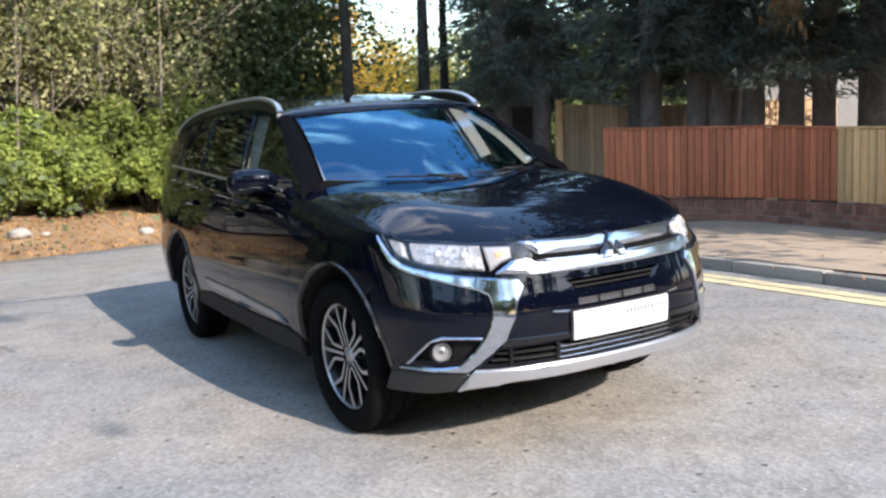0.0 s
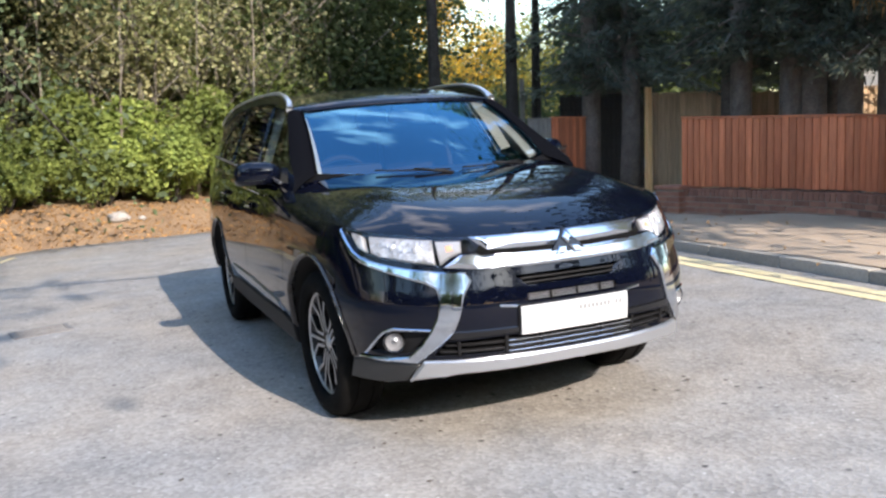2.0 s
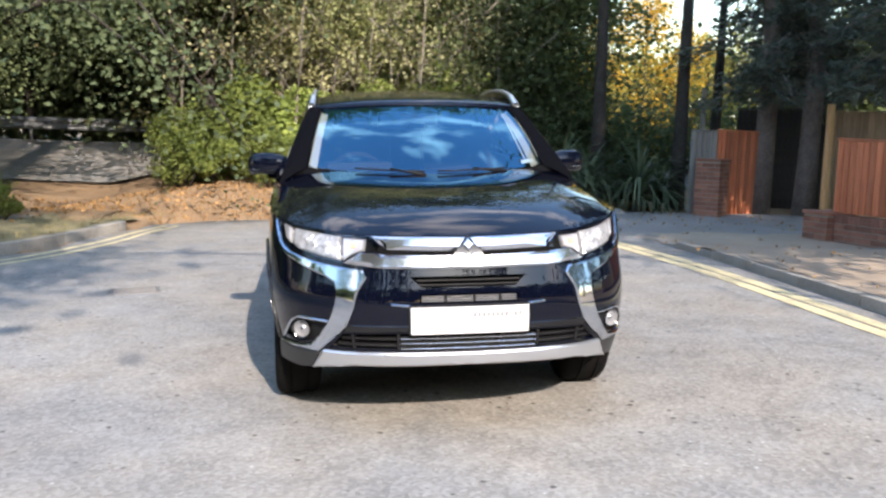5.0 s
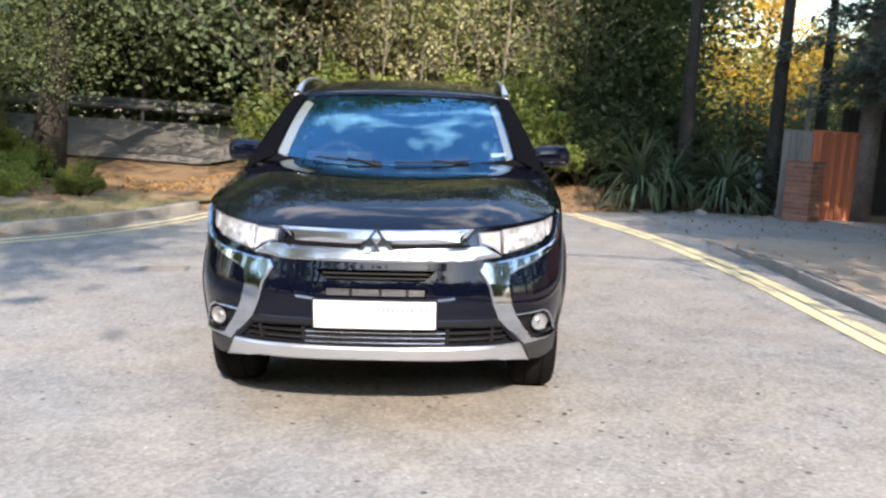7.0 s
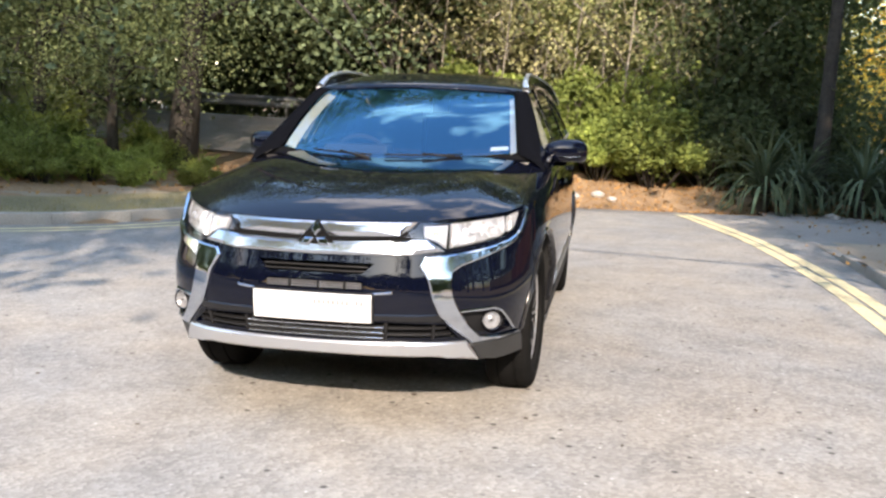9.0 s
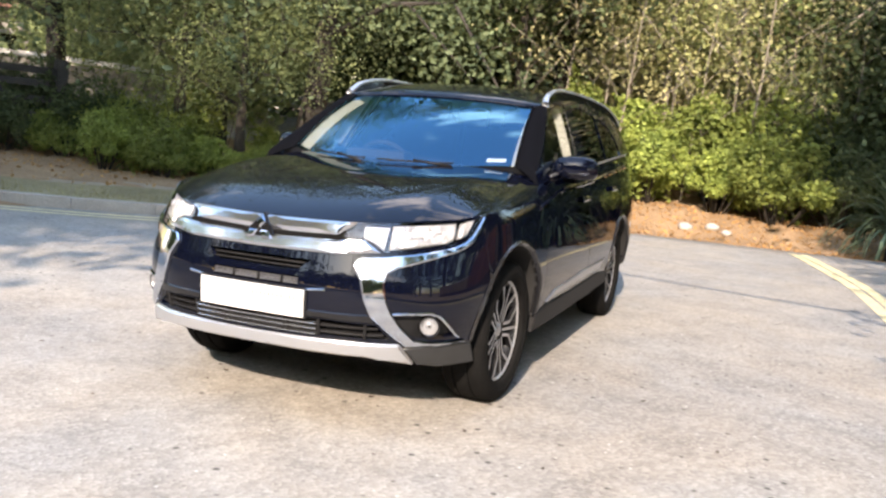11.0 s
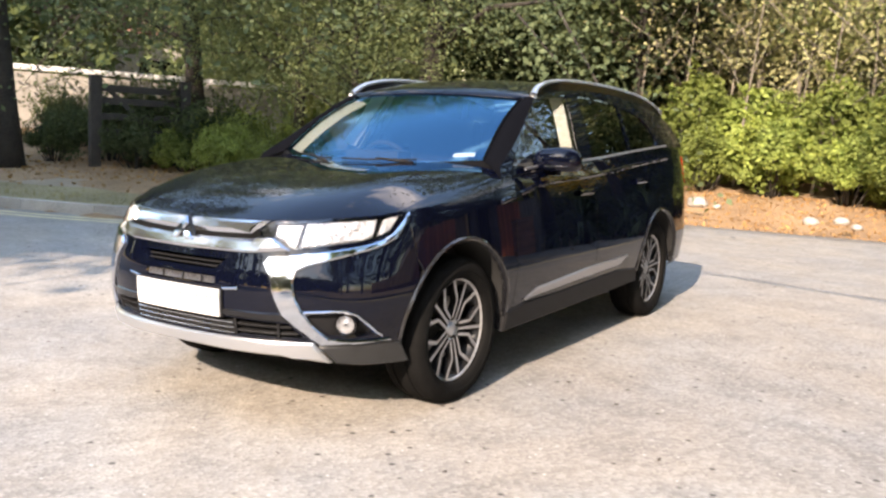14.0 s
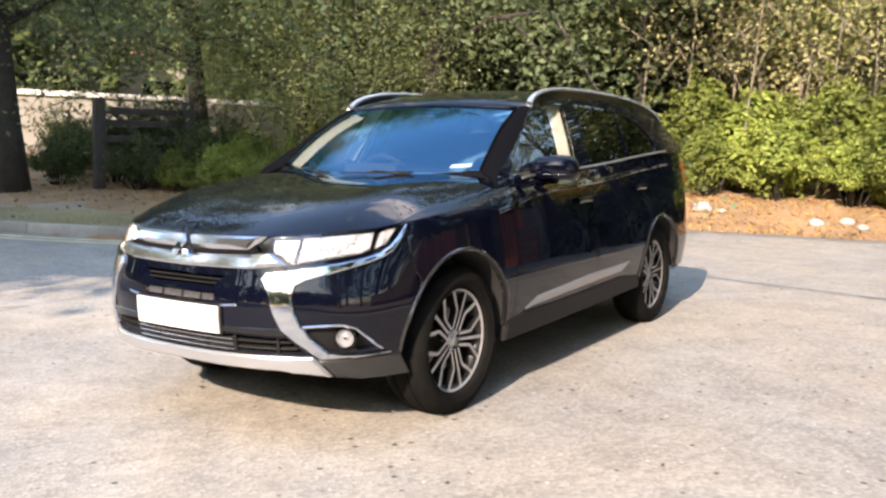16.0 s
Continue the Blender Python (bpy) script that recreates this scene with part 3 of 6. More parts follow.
def tree(name, seed, height, trunk_r, crown, leaves, size, mat, bark, label, bare=0.35, lean=(0, 0), limbs=9, spread=1.0, sag=0.0, clump=0.5, category="tree", rise=0.75):
    """A tree: tapered trunk, limbs, twigs, and leaf clumps about the twigs."""
    rng = np.random.default_rng(seed)
    t = thing(name, label, category)
    n = 9
    trunk = []
    wob = np.cumsum(rng.normal(size=(n, 2)) * 0.035 * height / 8, axis=0)
    for k in range(n):
        u = k / (n - 1)
        trunk.append(Vector((lean[0] * u * height + wob[k, 0] * u, lean[1] * u * height + wob[k, 1] * u, height * u - (0.25 if k == 0 else 0))))
    rad = [trunk_r * (1.25 if k == 0 else 1.0) * (1 - 0.85 * k / (n - 1)) for k in range(n)]
    runs, ends = [(trunk, rad)], []
    at = lambda u: trunk[int(u * (n - 1))].lerp(trunk[min(n - 1, int(u * (n - 1)) + 1)], u * (n - 1) % 1)
    for k in range(limbs):
        u = bare + (0.97 - bare) * (k + rng.uniform(0, 0.8)) / limbs
        a = k * 2.4 + rng.uniform(-0.5, 0.5)
        length = crown * spread * (0.55 + 0.5 * math.sin(math.pi * min(1, (u - bare) / (1 - bare) * 0.8 + 0.2))) * rng.uniform(0.8, 1.15)
        b = at(u)
        e = b + Vector((math.cos(a), math.sin(a), rise * (1 - 0.5 * u) - sag)) * length
        m = b.lerp(e, 0.5) + Vector((0, 0, 0.12 * length + 0.1 * sag * length)) + Vector(rng.normal(size=3) * 0.06 * length)
        r = trunk_r * 0.42 * (1 - 0.6 * u)
        runs.append(([b, m, e], [r, r * 0.6, 0.012]))
        for j in range(5):
            w = rng.uniform(0.35, 1.0)
            s = (b.lerp(m, w * 2) if w < 0.5 else m.lerp(e, w * 2 - 1))
            d = Vector(rng.normal(size=3)) * 0.32 * length + Vector((0, 0, -0.15 * sag * length))
            runs.append(([s, s + d * 0.5, s + d], [r * 0.3, r * 0.2, 0.006]))
            ends.append((s + d, 0.30 * length))
            ends.append((s + d * 0.5, 0.22 * length))
        ends.append((e, 0.26 * length))
    ends.append((trunk[-1], 0.3 * crown))
    per = max(1, leaves // len(ends))
    pts, out = [], []
    for e, r in ends:
        q = rng.normal(size=(per, 3)) * r * clump * np.array([1, 1, 0.8])
        pts.append(np.array(e) + q)
        out.append(q / (np.linalg.norm(q, axis=1)[:, None] + 1e-6))
    v, f = leaf_cloud(np.concatenate(pts), size, rng, 1.7, 0.35, np.concatenate(out) * 1.6)
    tubes_object("trunk", runs[:1], bark, t, 9)
    tubes_object("branchwork", runs[1:], bark, t, 5)["kind"] = "stuff"
    mesh_object("crown", v, f, mat, t)["kind"] = "stuff"
    return t


def place(ob, x, y, z=None, turn=0.0, scale=1.0):
    ob.matrix_world = Matrix.Translation((x, y, bank(x, y) - 0.03 if z is None else z)) @ Matrix.Rotation(turn, 4, "Z") @ Matrix.Scale(scale, 4)
    return ob


def again(ob, x, y, z=None, turn=0.0, scale=1.0):
    """Another plant of the same kind."""
    m = Matrix.Translation((x, y, bank(x, y) - 0.03 if z is None else z)) @ Matrix.Rotation(turn, 4, "Z")
    c = copy_thing(ob, m)
    c.scale = (scale, scale, scale)
    return c


# shrubs along the bank
green = [shrub("laurel_shrub", 10 + k, 2.2, 1.8, 6300, 0.098, SHRUB_LEAF, "dense green laurel shrub on the earth bank") for k in range(2)]
bright = [shrub("leafy_shrub", 20 + k, 2.0, 1.7, 6000, 0.094, BRIGHT_LEAF, "bright yellow-green leafy shrub in the sun") for k in range(2)]
for s in green + bright:
    s["group"] = "shrubs along the bank"
spots = [(-2.7, 12.3, 0.9), (-1.5, 12.0, 0.75), (-0.3, 11.9, 1.0), (0.9, 11.8, 0.75), (1.9, 11.6, 0.95), (-2.0, 13.3, 1.25), (-0.6, 13.1, 1.3),
         (0.7, 13.0, 1.25), (1.9, 12.9, 1.3), (-3.0, 11.6, 0.65)]
first = {0: False, 1: False, 2: False, 3: False}
rs = random.Random(5)
for k, (x, y, s) in enumerate(spots):
    i = k if k < 4 else (k * 7) % 4 if -1.5 < x < 2.2 else k % 2
    src = (green + bright)[i]
    if not first[i]:
        place(src, x, y, None, rs.uniform(-0.8, 0.8), s)
        first[i] = True
    else:
        again(src, x, y, None, rs.uniform(-0.8, 0.8), s)
for x, y, s, i in [(-5.7, 7.4, 0.40, 2), (-6.5, 6.6, 0.45, 0), (-7.3, 6.3, 0.5, 3), (-5.0, 8.4, 0.36, 0), (-8.3, 6.6, 0.5, 1), (-6.9, 7.6, 0.55, 1), (-5.9, 8.3, 0.4, 3),
                   (-7.8, 8.6, 0.62, 2), (-9.2, 8.6, 0.6, 0), (-6.6, 9.6, 0.55, 0), (-8.8, 10.2, 0.8, 3), (-11.3, 9.3, 0.6, 1), (-9.9, 8.1, 0.5, 0), (-6.3, 7.5, 0.5, 2),
                   (-7.0, 6.9, 0.5, 0), (-7.8, 6.9, 0.55, 3), (-8.9, 6.9, 0.5, 2), (-7.6, 7.7, 0.6, 1), (-8.6, 7.9, 0.6, 3)]:
    again((green + bright)[i], x, y, None, rs.uniform(0, 6), s)

# Shrubs for the shaded spots; the shade is in their leaf colour.
dark = shrub("shaded_shrub", 31, 2.0, 1.7, 5200, 0.09, DEEP_SHADE_LEAF, "dark shrub over the gate and bank, shade put into its leaf colour")
place(dark, -9.0, 6.1, None, 0.0, 0.55)
again(dark, -8.5, 7.2, None, 0.6, 0.75)
again(dark, -10.4, 5.6, None, -0.5, 0.5)
again(dark, -9.5, 7.1, None, 0.2, 0.85)
again(dark, -10.1, 6.5, None, 0.9, 0.8)
for x, y, k in ((-11.4, 6.6, 0.5), (-12.2, 7.4, 0.6), (-13.1, 7.6, 0.6), (-12.0, 8.6, 0.7), (-14.0, 8.2, 0.65)):
    again(dark, x, y, None, 3 * k * x, k)
for x, y, k in ((2.8, 12.0, 0.8), (3.4, 12.3, 0.95), (3.0, 13.3, 1.3), (4.1, 12.4, 1.15), (4.9, 12.8, 0.9), (5.3, 12.2, 0.8)):
    again(dark, x, y, None, 2 * x, k)

# bare saplings standing among the shrubs
sap = tree("bare_sapling", 33, 4.6, 0.028, 1.3, 420, 0.09, OLIVE_LEAF, PALE_BARK, "thin pale-barked sapling with few leaves", 0.22, (0.05, 0.0), 11, 1.0, -0.3, 0.6)
sap["group"] = "thin saplings among the shrubs"
place(sap, -1.1, 12.5, None, 0.0)
for x, y, s in ((-2.3, 13.0, 1.1), (0.2, 12.6, 0.9), (1.2, 12.4, 1.15), (2.2, 12.8, 0.95), (-0.4, 13.8, 1.2), (0.9, 13.6, 1.25), (1.8, 13.5, 1.1), (-1.7, 13.9, 1.0), (-3.3, 13.4, 1.1), (2.9, 13.0, 0.9)):
    again(sap, x, y, None, rs.uniform(0, 6), s)

# young trees behind the shrubs
thin = [tree("young_tree", 40 + k, 8.5, 0.065, 2.2, 12000, 0.10, (TREE_LEAF, OLIVE_LEAF)[k % 2], PALE_BARK,
             "slender young tree with sparse olive-green leaves", 0.16, (0.02 * k - 0.02, 0.01), 15, 0.8, 0.1, 0.75) for k in range(3)]
for s in thin:
    s["group"] = "young trees behind the shrubs"
full = tree("broadleaf_tree", 50, 12.0, 0.17, 3.8, 7600, 0.27, DARK_LEAF, BARK, "tall dark-green broadleaf tree", 0.16, (0.0, 0.0), 15, 0.9, 0.15, 0.7)
full["group"] = "tall trees round the road"
at = [(-0.5, 14.3), (-1.4, 14.9), (0.6, 14.8), (1.6, 14.2), (2.3, 15.0), (-0.9, 16.3), (1.1, 16.5), (-1.9, 17.6), (0.2, 18.4), (2.0, 18.0)]
for k, (x, y) in enumerate(at):
    if k < 3:
        place(thin[k], x, y, None, rs.uniform(-0.7, 0.7), rs.uniform(0.9, 1.1))
    else:
        again(thin[k % 3], x, y, None, rs.uniform(-0.9, 0.9), rs.uniform(0.85, 1.15))
place(full, -8.4, 21.2, None, 0.4)
for x, y, s in [(-6.5, 23, 1.1), (-10.5, 22, 1.1), (-14.5, 23, 1.2), (-19, 21, 1.2), (4.0, 17.2, 0.55), (-3.8, 18.4, 1.25), (-0.8, 19.4, 1.2), (2.2, 19.8, 1.2)]:
    again(full, x, y, None, rs.uniform(-0.9, 0.9), s)

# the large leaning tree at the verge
shady = tree("large_oak_tree", 60, 10.5, 0.26, 4.2, 34000, 0.12, SHADE_LEAF, BARK, "large tree with a leaning trunk above the shrubs, leaf colour darkened for shade", 0.22, (0.10, 0.02), 20, 0.95, 0.45, 0.7)
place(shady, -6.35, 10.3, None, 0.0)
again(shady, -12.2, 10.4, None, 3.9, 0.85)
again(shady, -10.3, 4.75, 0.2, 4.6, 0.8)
oak = tree("oak_tree", 61, 9.5, 0.2, 3.8, 26000, 0.11, OAK_LEAF, BARK, "leafy green tree catching the sun above the shrubs", 0.2, (0.02, 0.02), 20, 0.95, 0.45, 0.7)
place(oak, -9.6, 12.2, None, 2.2)
again(oak, -8.4, 9.3, None, 0.7, 0.62)
again(oak, -6.9, 9.1, None, 3.1, 0.5)

# Trees whose leaf colour carries the shade above the bank.
dim_tree = tree("shaded_tree", 63, 8.5, 0.12, 2.6, 11500, 0.165, DEEP_SHADE_LEAF, BARK, "dark tree above the bank, shade put into its leaf colour", 0.26, (0.0, 0.0), 15, 0.9, 0.2, 0.7)
dim_tree["group"] = "dark evergreen trees above the bank"
place(dim_tree, -5.2, 20.9, None, 0.0)
again(dim_tree, -2.9, 15.2, None, 0.7, 1.0)
again(dim_tree, -3.5, 13.9, None, 2.7, 0.95)
again(full, 3.0, 14.8, None, -0.6, 0.6)
again(full, 4.3, 14.4, None, 0.5, 0.5)

# far trees seen through the gap
gold = tree("autumn_tree", 70, 8.0, 0.16, 3.0, 9000, 0.17, AUTUMN_LEAF, BARK, "golden yellow autumn tree far behind", 0.2, (0, 0), 12, 1.0, 0.1, 0.6)
place(gold, 11.6, 28.5, None, 0.0, 0.78)
pale = tree("pale_green_tree", 71, 8.0, 0.16, 3.2, 9000, 0.16, FAR_LEAF, BARK, "pale green sunlit tree far behind", 0.15, (0, 0), 12, 1.0, 0.1, 0.6)
place(pale, 14.0, 28.0, None, 0.0, 0.66)
again(pale, 9.0, 31, None, 2.0, 0.64)
again(pale, 17.5, 27, None, 1.0, 0.7)
again(pale, 7.4, 26, None, 3.0, 0.76)

slim = tree("slim_bare_tree", 80, 10.0, 0.15, 1.9, 3200, 0.12, TREE_LEAF, BARK, "slim dark-barked tree with few leaves", 0.45, (0.01, 0.0), 9, 0.9, 0.0, 0.6)
slim["group"] = "slim trees beside the pier"
place(slim, 6.2, 11.8, None, 0.0)
again(slim, 4.6, 11.8, None, 2.0, 0.95)
again(slim, 7.84, 13.8, None, 4.0, 0.9)


# conifers behind the fence
def conifer(seed, label):
    rng = np.random.default_rng(seed)
    t = thing("conifer", label, "conifer", "conifers behind the fence")
    h = 12.0
    trunk = [Vector((0.03 * math.sin(k), 0.03 * math.cos(2 * k), h * k / 8 - (0.2 if k == 0 else 0))) for k in range(9)]
    runs = [(trunk, [0.25, 0.21, 0.20, 0.18, 0.16, 0.13, 0.10, 0.06, 0.03])]
    pts, ways = [], []
    for k in range(64):
        z = 2.45 + (h - 2.55) * (k / 63) ** 1.1
        a = k * 2.4 + rng.uniform(-0.4, 0.4)
        ln = (2.1 - 1.5 * (z - 2.6) / h) * rng.uniform(0.55, 1.1)
        b = Vector((0, 0, z))
        m = b + Vector((math.cos(a) * ln * 0.55, math.sin(a) * ln * 0.55, 0.10 * ln))
        e = b + Vector((math.cos(a) * ln, math.sin(a) * ln, -0.16 * ln))
        runs.append(([b, m, e], [0.04, 0.025, 0.006]))
        if z > 2.0:
            for j in range(11):
                w = rng.uniform(0.2, 1.0)
                s = np.array(b.lerp(m, w * 2) if w < 0.5 else m.lerp(e, w * 2 - 1))
                q = rng.normal(size=(19, 3)) * np.array([0.19, 0.19, 0.07]) + np.array([0, 0, -0.04])
                pts.append(s + q)
                ways.append(np.tile([math.cos(a), math.sin(a), -0.15], (19, 1)))
    pts = np.concatenate(pts)
    v, f = needle_cloud(pts, np.concatenate(ways), 0.21, rng)
    tubes_object("trunk", runs[:1], CON_BARK, t, 10)
    tubes_object("branchwork", runs[1:], CON_BARK, t, 6)["kind"] = "stuff"
    mesh_object("crown", v, f, CONIFER_LEAF, t)["kind"] = "stuff"
    return t


con = [conifer(90, "dark conifer with a bare grey trunk and drooping boughs"), conifer(91, "dark conifer with a bare grey trunk and drooping boughs")]
# The last four are added out of view to darken the paint's reflections.
where = [(7.55, 11.1), (8.25, 10.75), (8.5, 7.95), (9.05, 7.4), (9.35, 7.2), (9.6, 6.7), (9.75, 6.0), (10.1, 5.7), (10.6, 5.2), (11.2, 4.0), (11.0, 2.2), (9.6, 9.4), (10.9, 8.3), (9.5, 13.2), (10.6, 0.2), (11.2, -2.2), (10.7, -4.6), (11.3, -7.2)]
for k, (x, y) in enumerate(where):
    if k < 2:
        place(con[k], x, y, 0.12, k, 0.86)
    else:
        again(con[k % 2], x, y, 0.12, rs.uniform(0, 6), rs.uniform(0.85, 1.05))


def yucca(seed, label):
    """Sword leaves from a short stem, the outer ones drooping."""
    rng = np.random.default_rng(seed)
    t = thing("yucca", label, "yucca", "yuccas by the driveway")
    verts, faces = [], []
    for k in range(120):
        a, tilt = rng.uniform(0, 6.28), rng.uniform(0.05, 1.0) ** 0.8
        ln, w = rng.uniform(0.65, 1.05), rng.uniform(0.018, 0.03)
        z0 = rng.uniform(0.12, 0.5)
        base = len(verts)
        for j in range(6):
            u = j / 5
            th = tilt * 1.5 + u * u * (0.25 + 1.5 * tilt * tilt)
            r = ln * u * math.sin(min(th, 2.4))
            z = z0 + ln * u * math.cos(min(th, 2.2)) * (1 - 0.1 * u)
            ww = w * (1 - u) ** 0.6 + 0.002
            c, s = math.cos(a), math.sin(a)
            verts += [(r * c - ww * s, r * s + ww * c, max(z, 0.01)), (r * c, r * s, max(z, 0.01) - 0.008), (r * c + ww * s, r * s - ww * c, max(z, 0.01))]
            if j:
                b = base + (j - 1) * 3
                faces += [(b, b + 1, b + 4, b + 3), (b + 1, b + 2, b + 5, b + 4)]
    mesh_object("leaves", verts, faces, YUCCA_LEAF, t, "", True)
    tubes_object("stem", [([(0, 0, -0.1), (0.02, 0, 0.3), (0, 0.02, 0.55)], [0.08, 0.075, 0.05])], BARK, t, 8)
    return t


yu = yucca(100, "spiky grey-green yucca with drooping sword leaves")
place(yu, 3.55, 10.6, 0.16, 0, 1.2)
again(yu, 4.15, 10.9, 0.18, 2, 1.1)
again(yu, 5.1, 10.9, 0.16, 4, 1.15)
again(yu, 5.6, 11.2, 0.16, 1, 0.9)


# ---------------------------------------------------------------- fences, wall and pier
def board_fence(name, a, b, base, top, mat, label, board=0.11, rails=True, face=-1, cap=True, top2=None):
    """Closeboard panels between two places: overlapping upright boards, rails, a capping strip."""
    t = thing(name, label, "fence")
    a, b = Vector((*a, 0)), Vector((*b, 0))
    d = (b - a).normalized()
    n = Vector((-d.y, d.x, 0)) * face
    ang = math.atan2(d.y, d.x)
    length = (b - a).length
    count = max(1, round(length / board))
    board = length / count
    fall_ = 0.0 if top2 is None else top2 - top
    bm = bmesh.new()
    box(bm, (board - 0.014, 0.018, top - base), (0, 0, (base + top) / 2), None, 0.004)
    data = None
    for k in range(count):
        p = a + d * (board * (k + 0.5))
        grow = 1 + fall_ * (k + 0.5) / count / (top - base)
        if data is None:
            ob = part("board", bm, mat, t)
            data = ob.data
        else:
            ob = new("board", data)
            ob.parent = t
        ob.matrix_world = Matrix.Translation(p + Vector((0, 0, random.uniform(-0.006, 0.006)))) @ Matrix.Rotation(ang + random.uniform(-0.05, 0.05), 4, "Z") @ Matrix.Translation((0, 0, base)) @ Matrix.Diagonal((1, 1, grow, 1)) @ Matrix.Translation((0, 0, -base))
    mid, turn = (a + b) / 2, Matrix.Rotation(ang, 4, "Z")
    bm = bmesh.new()
    box(bm, (length, 0.006, min(top, top + fall_) - base - 0.02), mid - n * 0.019 + Vector((0, 0, (base + min(top, top + fall_)) / 2)), turn)
    part("backing", bm, mat, t)
    if cap:
        bm = bmesh.new()
        box(bm, (length, 0.05, 0.028), mid + Vector((0, 0, top + 0.5 * fall_ + 0.016)), turn @ Matrix.Rotation(-math.atan2(fall_, length), 4, "Y"), 0.005)
        part("capping", bm, mat, t)
    if rails:
        for z in (base + 0.12, top - 0.22):
            bm = bmesh.new()
            box(bm, (length, 0.04, 0.07), mid - n * 0.04 + Vector((0, 0, z)), turn, 0.005)
            part("rail", bm, mat, t)
    return t


WALL = [(6.10, 6.35), (6.55, 3.75), (6.20, 1.75), (5.85, -0.6)]


def brick_wall(a, b, base, courses, label):
    """A low wall: a mortar core, bricks laid in stretcher bond, a top course on edge."""
    t = thing("brick_wall", label, "brick wall", "low walls under the fence")
    t["kind"] = "structure"
    a, b = Vector((*a, 0)), Vector((*b, 0))
    d = (b - a).normalized()
    ang, length = math.atan2(d.y, d.x), (b - a).length
    turn = Matrix.Rotation(ang, 4, "Z")
    bm = bmesh.new()
    box(bm, (length, 0.195, courses * 0.075 - 0.01), (a + b) / 2 + Vector((0, 0, base + courses * 0.0375 - 0.01)), turn)
    part("mortar_core", bm, MORTAR, t)
    bm = bmesh.new()
    box(bm, (0.215, 0.21, 0.065), (0, 0, 0), None, 0.006)
    first = part("brick", bm, BRICK, t, smooth=0)
    bm = bmesh.new()
    box(bm, (0.065, 0.215, 0.105), (0, 0, 0), None, 0.006)
    cap = part("brick", bm, BRICK, t, smooth=0)
    used = {id(first): False, id(cap): False}

    def lay(src, p, w=1.0):
        if not used[id(src)]:
            used[id(src)] = True
            ob = src
        else:
            ob = new("brick", src.data)
            ob.parent = t
        ob.matrix_world = Matrix.Translation(p + Vector((random.uniform(-0.003, 0.003), random.uniform(-0.003, 0.003), random.uniform(-0.002, 0.002)))) @ turn @ Matrix.Diagonal((w, 1, 1, 1))

    for c in range(courses - 1):
        s = -0.1125 * (c % 2)
        while s < length - 0.03:
            p, q = max(s, 0.0), min(s + 0.215, length)
            if q - p > 0.03:
                lay(first, a + d * ((p + q) / 2) + Vector((0, 0, base + 0.075 * c + 0.0325)), (q - p) / 0.215)
            s += 0.225
    count = round(length / 0.075)
    for k in range(count):
        lay(cap, a + d * (length * (k + 0.5) / count) + Vector((0, 0, base + 0.075 * (courses - 1) + 0.05)))
    return t


def brick_pier(x, y, base, height, label, turn=0.0):
    t = thing("brick_pier", label, "brick pier")
    m = Matrix.Translation((x, y, base)) @ Matrix.Rotation(turn, 4, "Z")
    bm = bmesh.new()
    box(bm, (0.42, 0.42, height - 0.01), m @ Vector((0, 0, height / 2)), Matrix.Rotation(turn, 4, "Z"))
    part("mortar_core", bm, MORTAR, t)
    bm = bmesh.new()
    box(bm, (0.215, 0.1025, 0.065), (0, 0, 0), None, 0.005)
    src = None
    for c in range(int(height / 0.075)):
        for side in range(4):
            q = Matrix.Rotation(side * math.pi / 2, 4, "Z")
            for k, w in (((-0.112, 1.0), (0.112, 1.0)) if (c + side) % 2 else ((-0.165, 0.46), (0.0, 1.0), (0.165, 0.46))):
                p = q @ Vector((k, -0.168, 0.075 * c + 0.035))
                if src is None:
                    ob = src = part("brick", bm, BRICK, t, smooth=0)
                else:
                    ob = new("brick", src.data)
                    ob.parent = t
                ob.matrix_world = m @ Matrix.Translation(p) @ q @ Matrix.Diagonal((w, 1, 1, 1))
    bm = bmesh.new()
    box(bm, (0.47, 0.47, 0.05), m @ Vector((0, 0, height + 0.02)), Matrix.Rotation(turn, 4, "Z"), 0.01)
    part("coping", bm, BRICK, t)
    return t


GZ = 0.13
for a, b in zip(WALL, WALL[1:]):
    brick_wall(a, b, GZ - 0.03, 5, "low weathered red-brown brick wall below the fence")
brick_pier(6.08, 6.42, GZ - 0.04, 0.40, "short red brick end pier of the low wall", radians(-80))
red = board_fence("red_fence", WALL[0], WALL[1], GZ + 0.40, 1.47, RED_WOOD, "red-brown stained closeboard fence on a low brick wall", top2=1.39)
board_fence("red_fence", WALL[1], (6.37, 2.72), GZ + 0.40, 1.39, RED_WOOD, "red-brown stained closeboard fence on a low brick wall", top2=1.33)
board_fence("pale_fence", (6.37, 2.72), WALL[2], GZ + 0.40, 1.33, NEW_WOOD, "newer pale wooden fence panel on a low brick wall", top2=1.30)
board_fence("pale_fence", WALL[2], WALL[3], GZ + 0.40, 1.30, NEW_WOOD, "newer pale wooden fence panel on a low brick wall")
brick_pier(6.22, 10.3, GZ - 0.03, 1.0, "tall red brick pier at the driveway entrance", radians(-47))
board_fence("grey_fence", (5.93, 10.62), (6.44, 10.66), GZ, 1.62, GREY_WOOD, "short grey weathered wooden fence panel behind the pier")
board_fence("brown_fence", (6.44, 10.66), (7.42, 11.05), GZ, 1.64, RED_WOOD, "dark red-brown wooden fence panel in shade")
# Near-black wood puts this panel's deep shade into the colour.
board_fence("tall_fence", (7.75, 12.6), (9.6, 12.2), GZ, 2.15, DARK_WOOD, "tall wooden fence panel coloured near-black for deep shade")
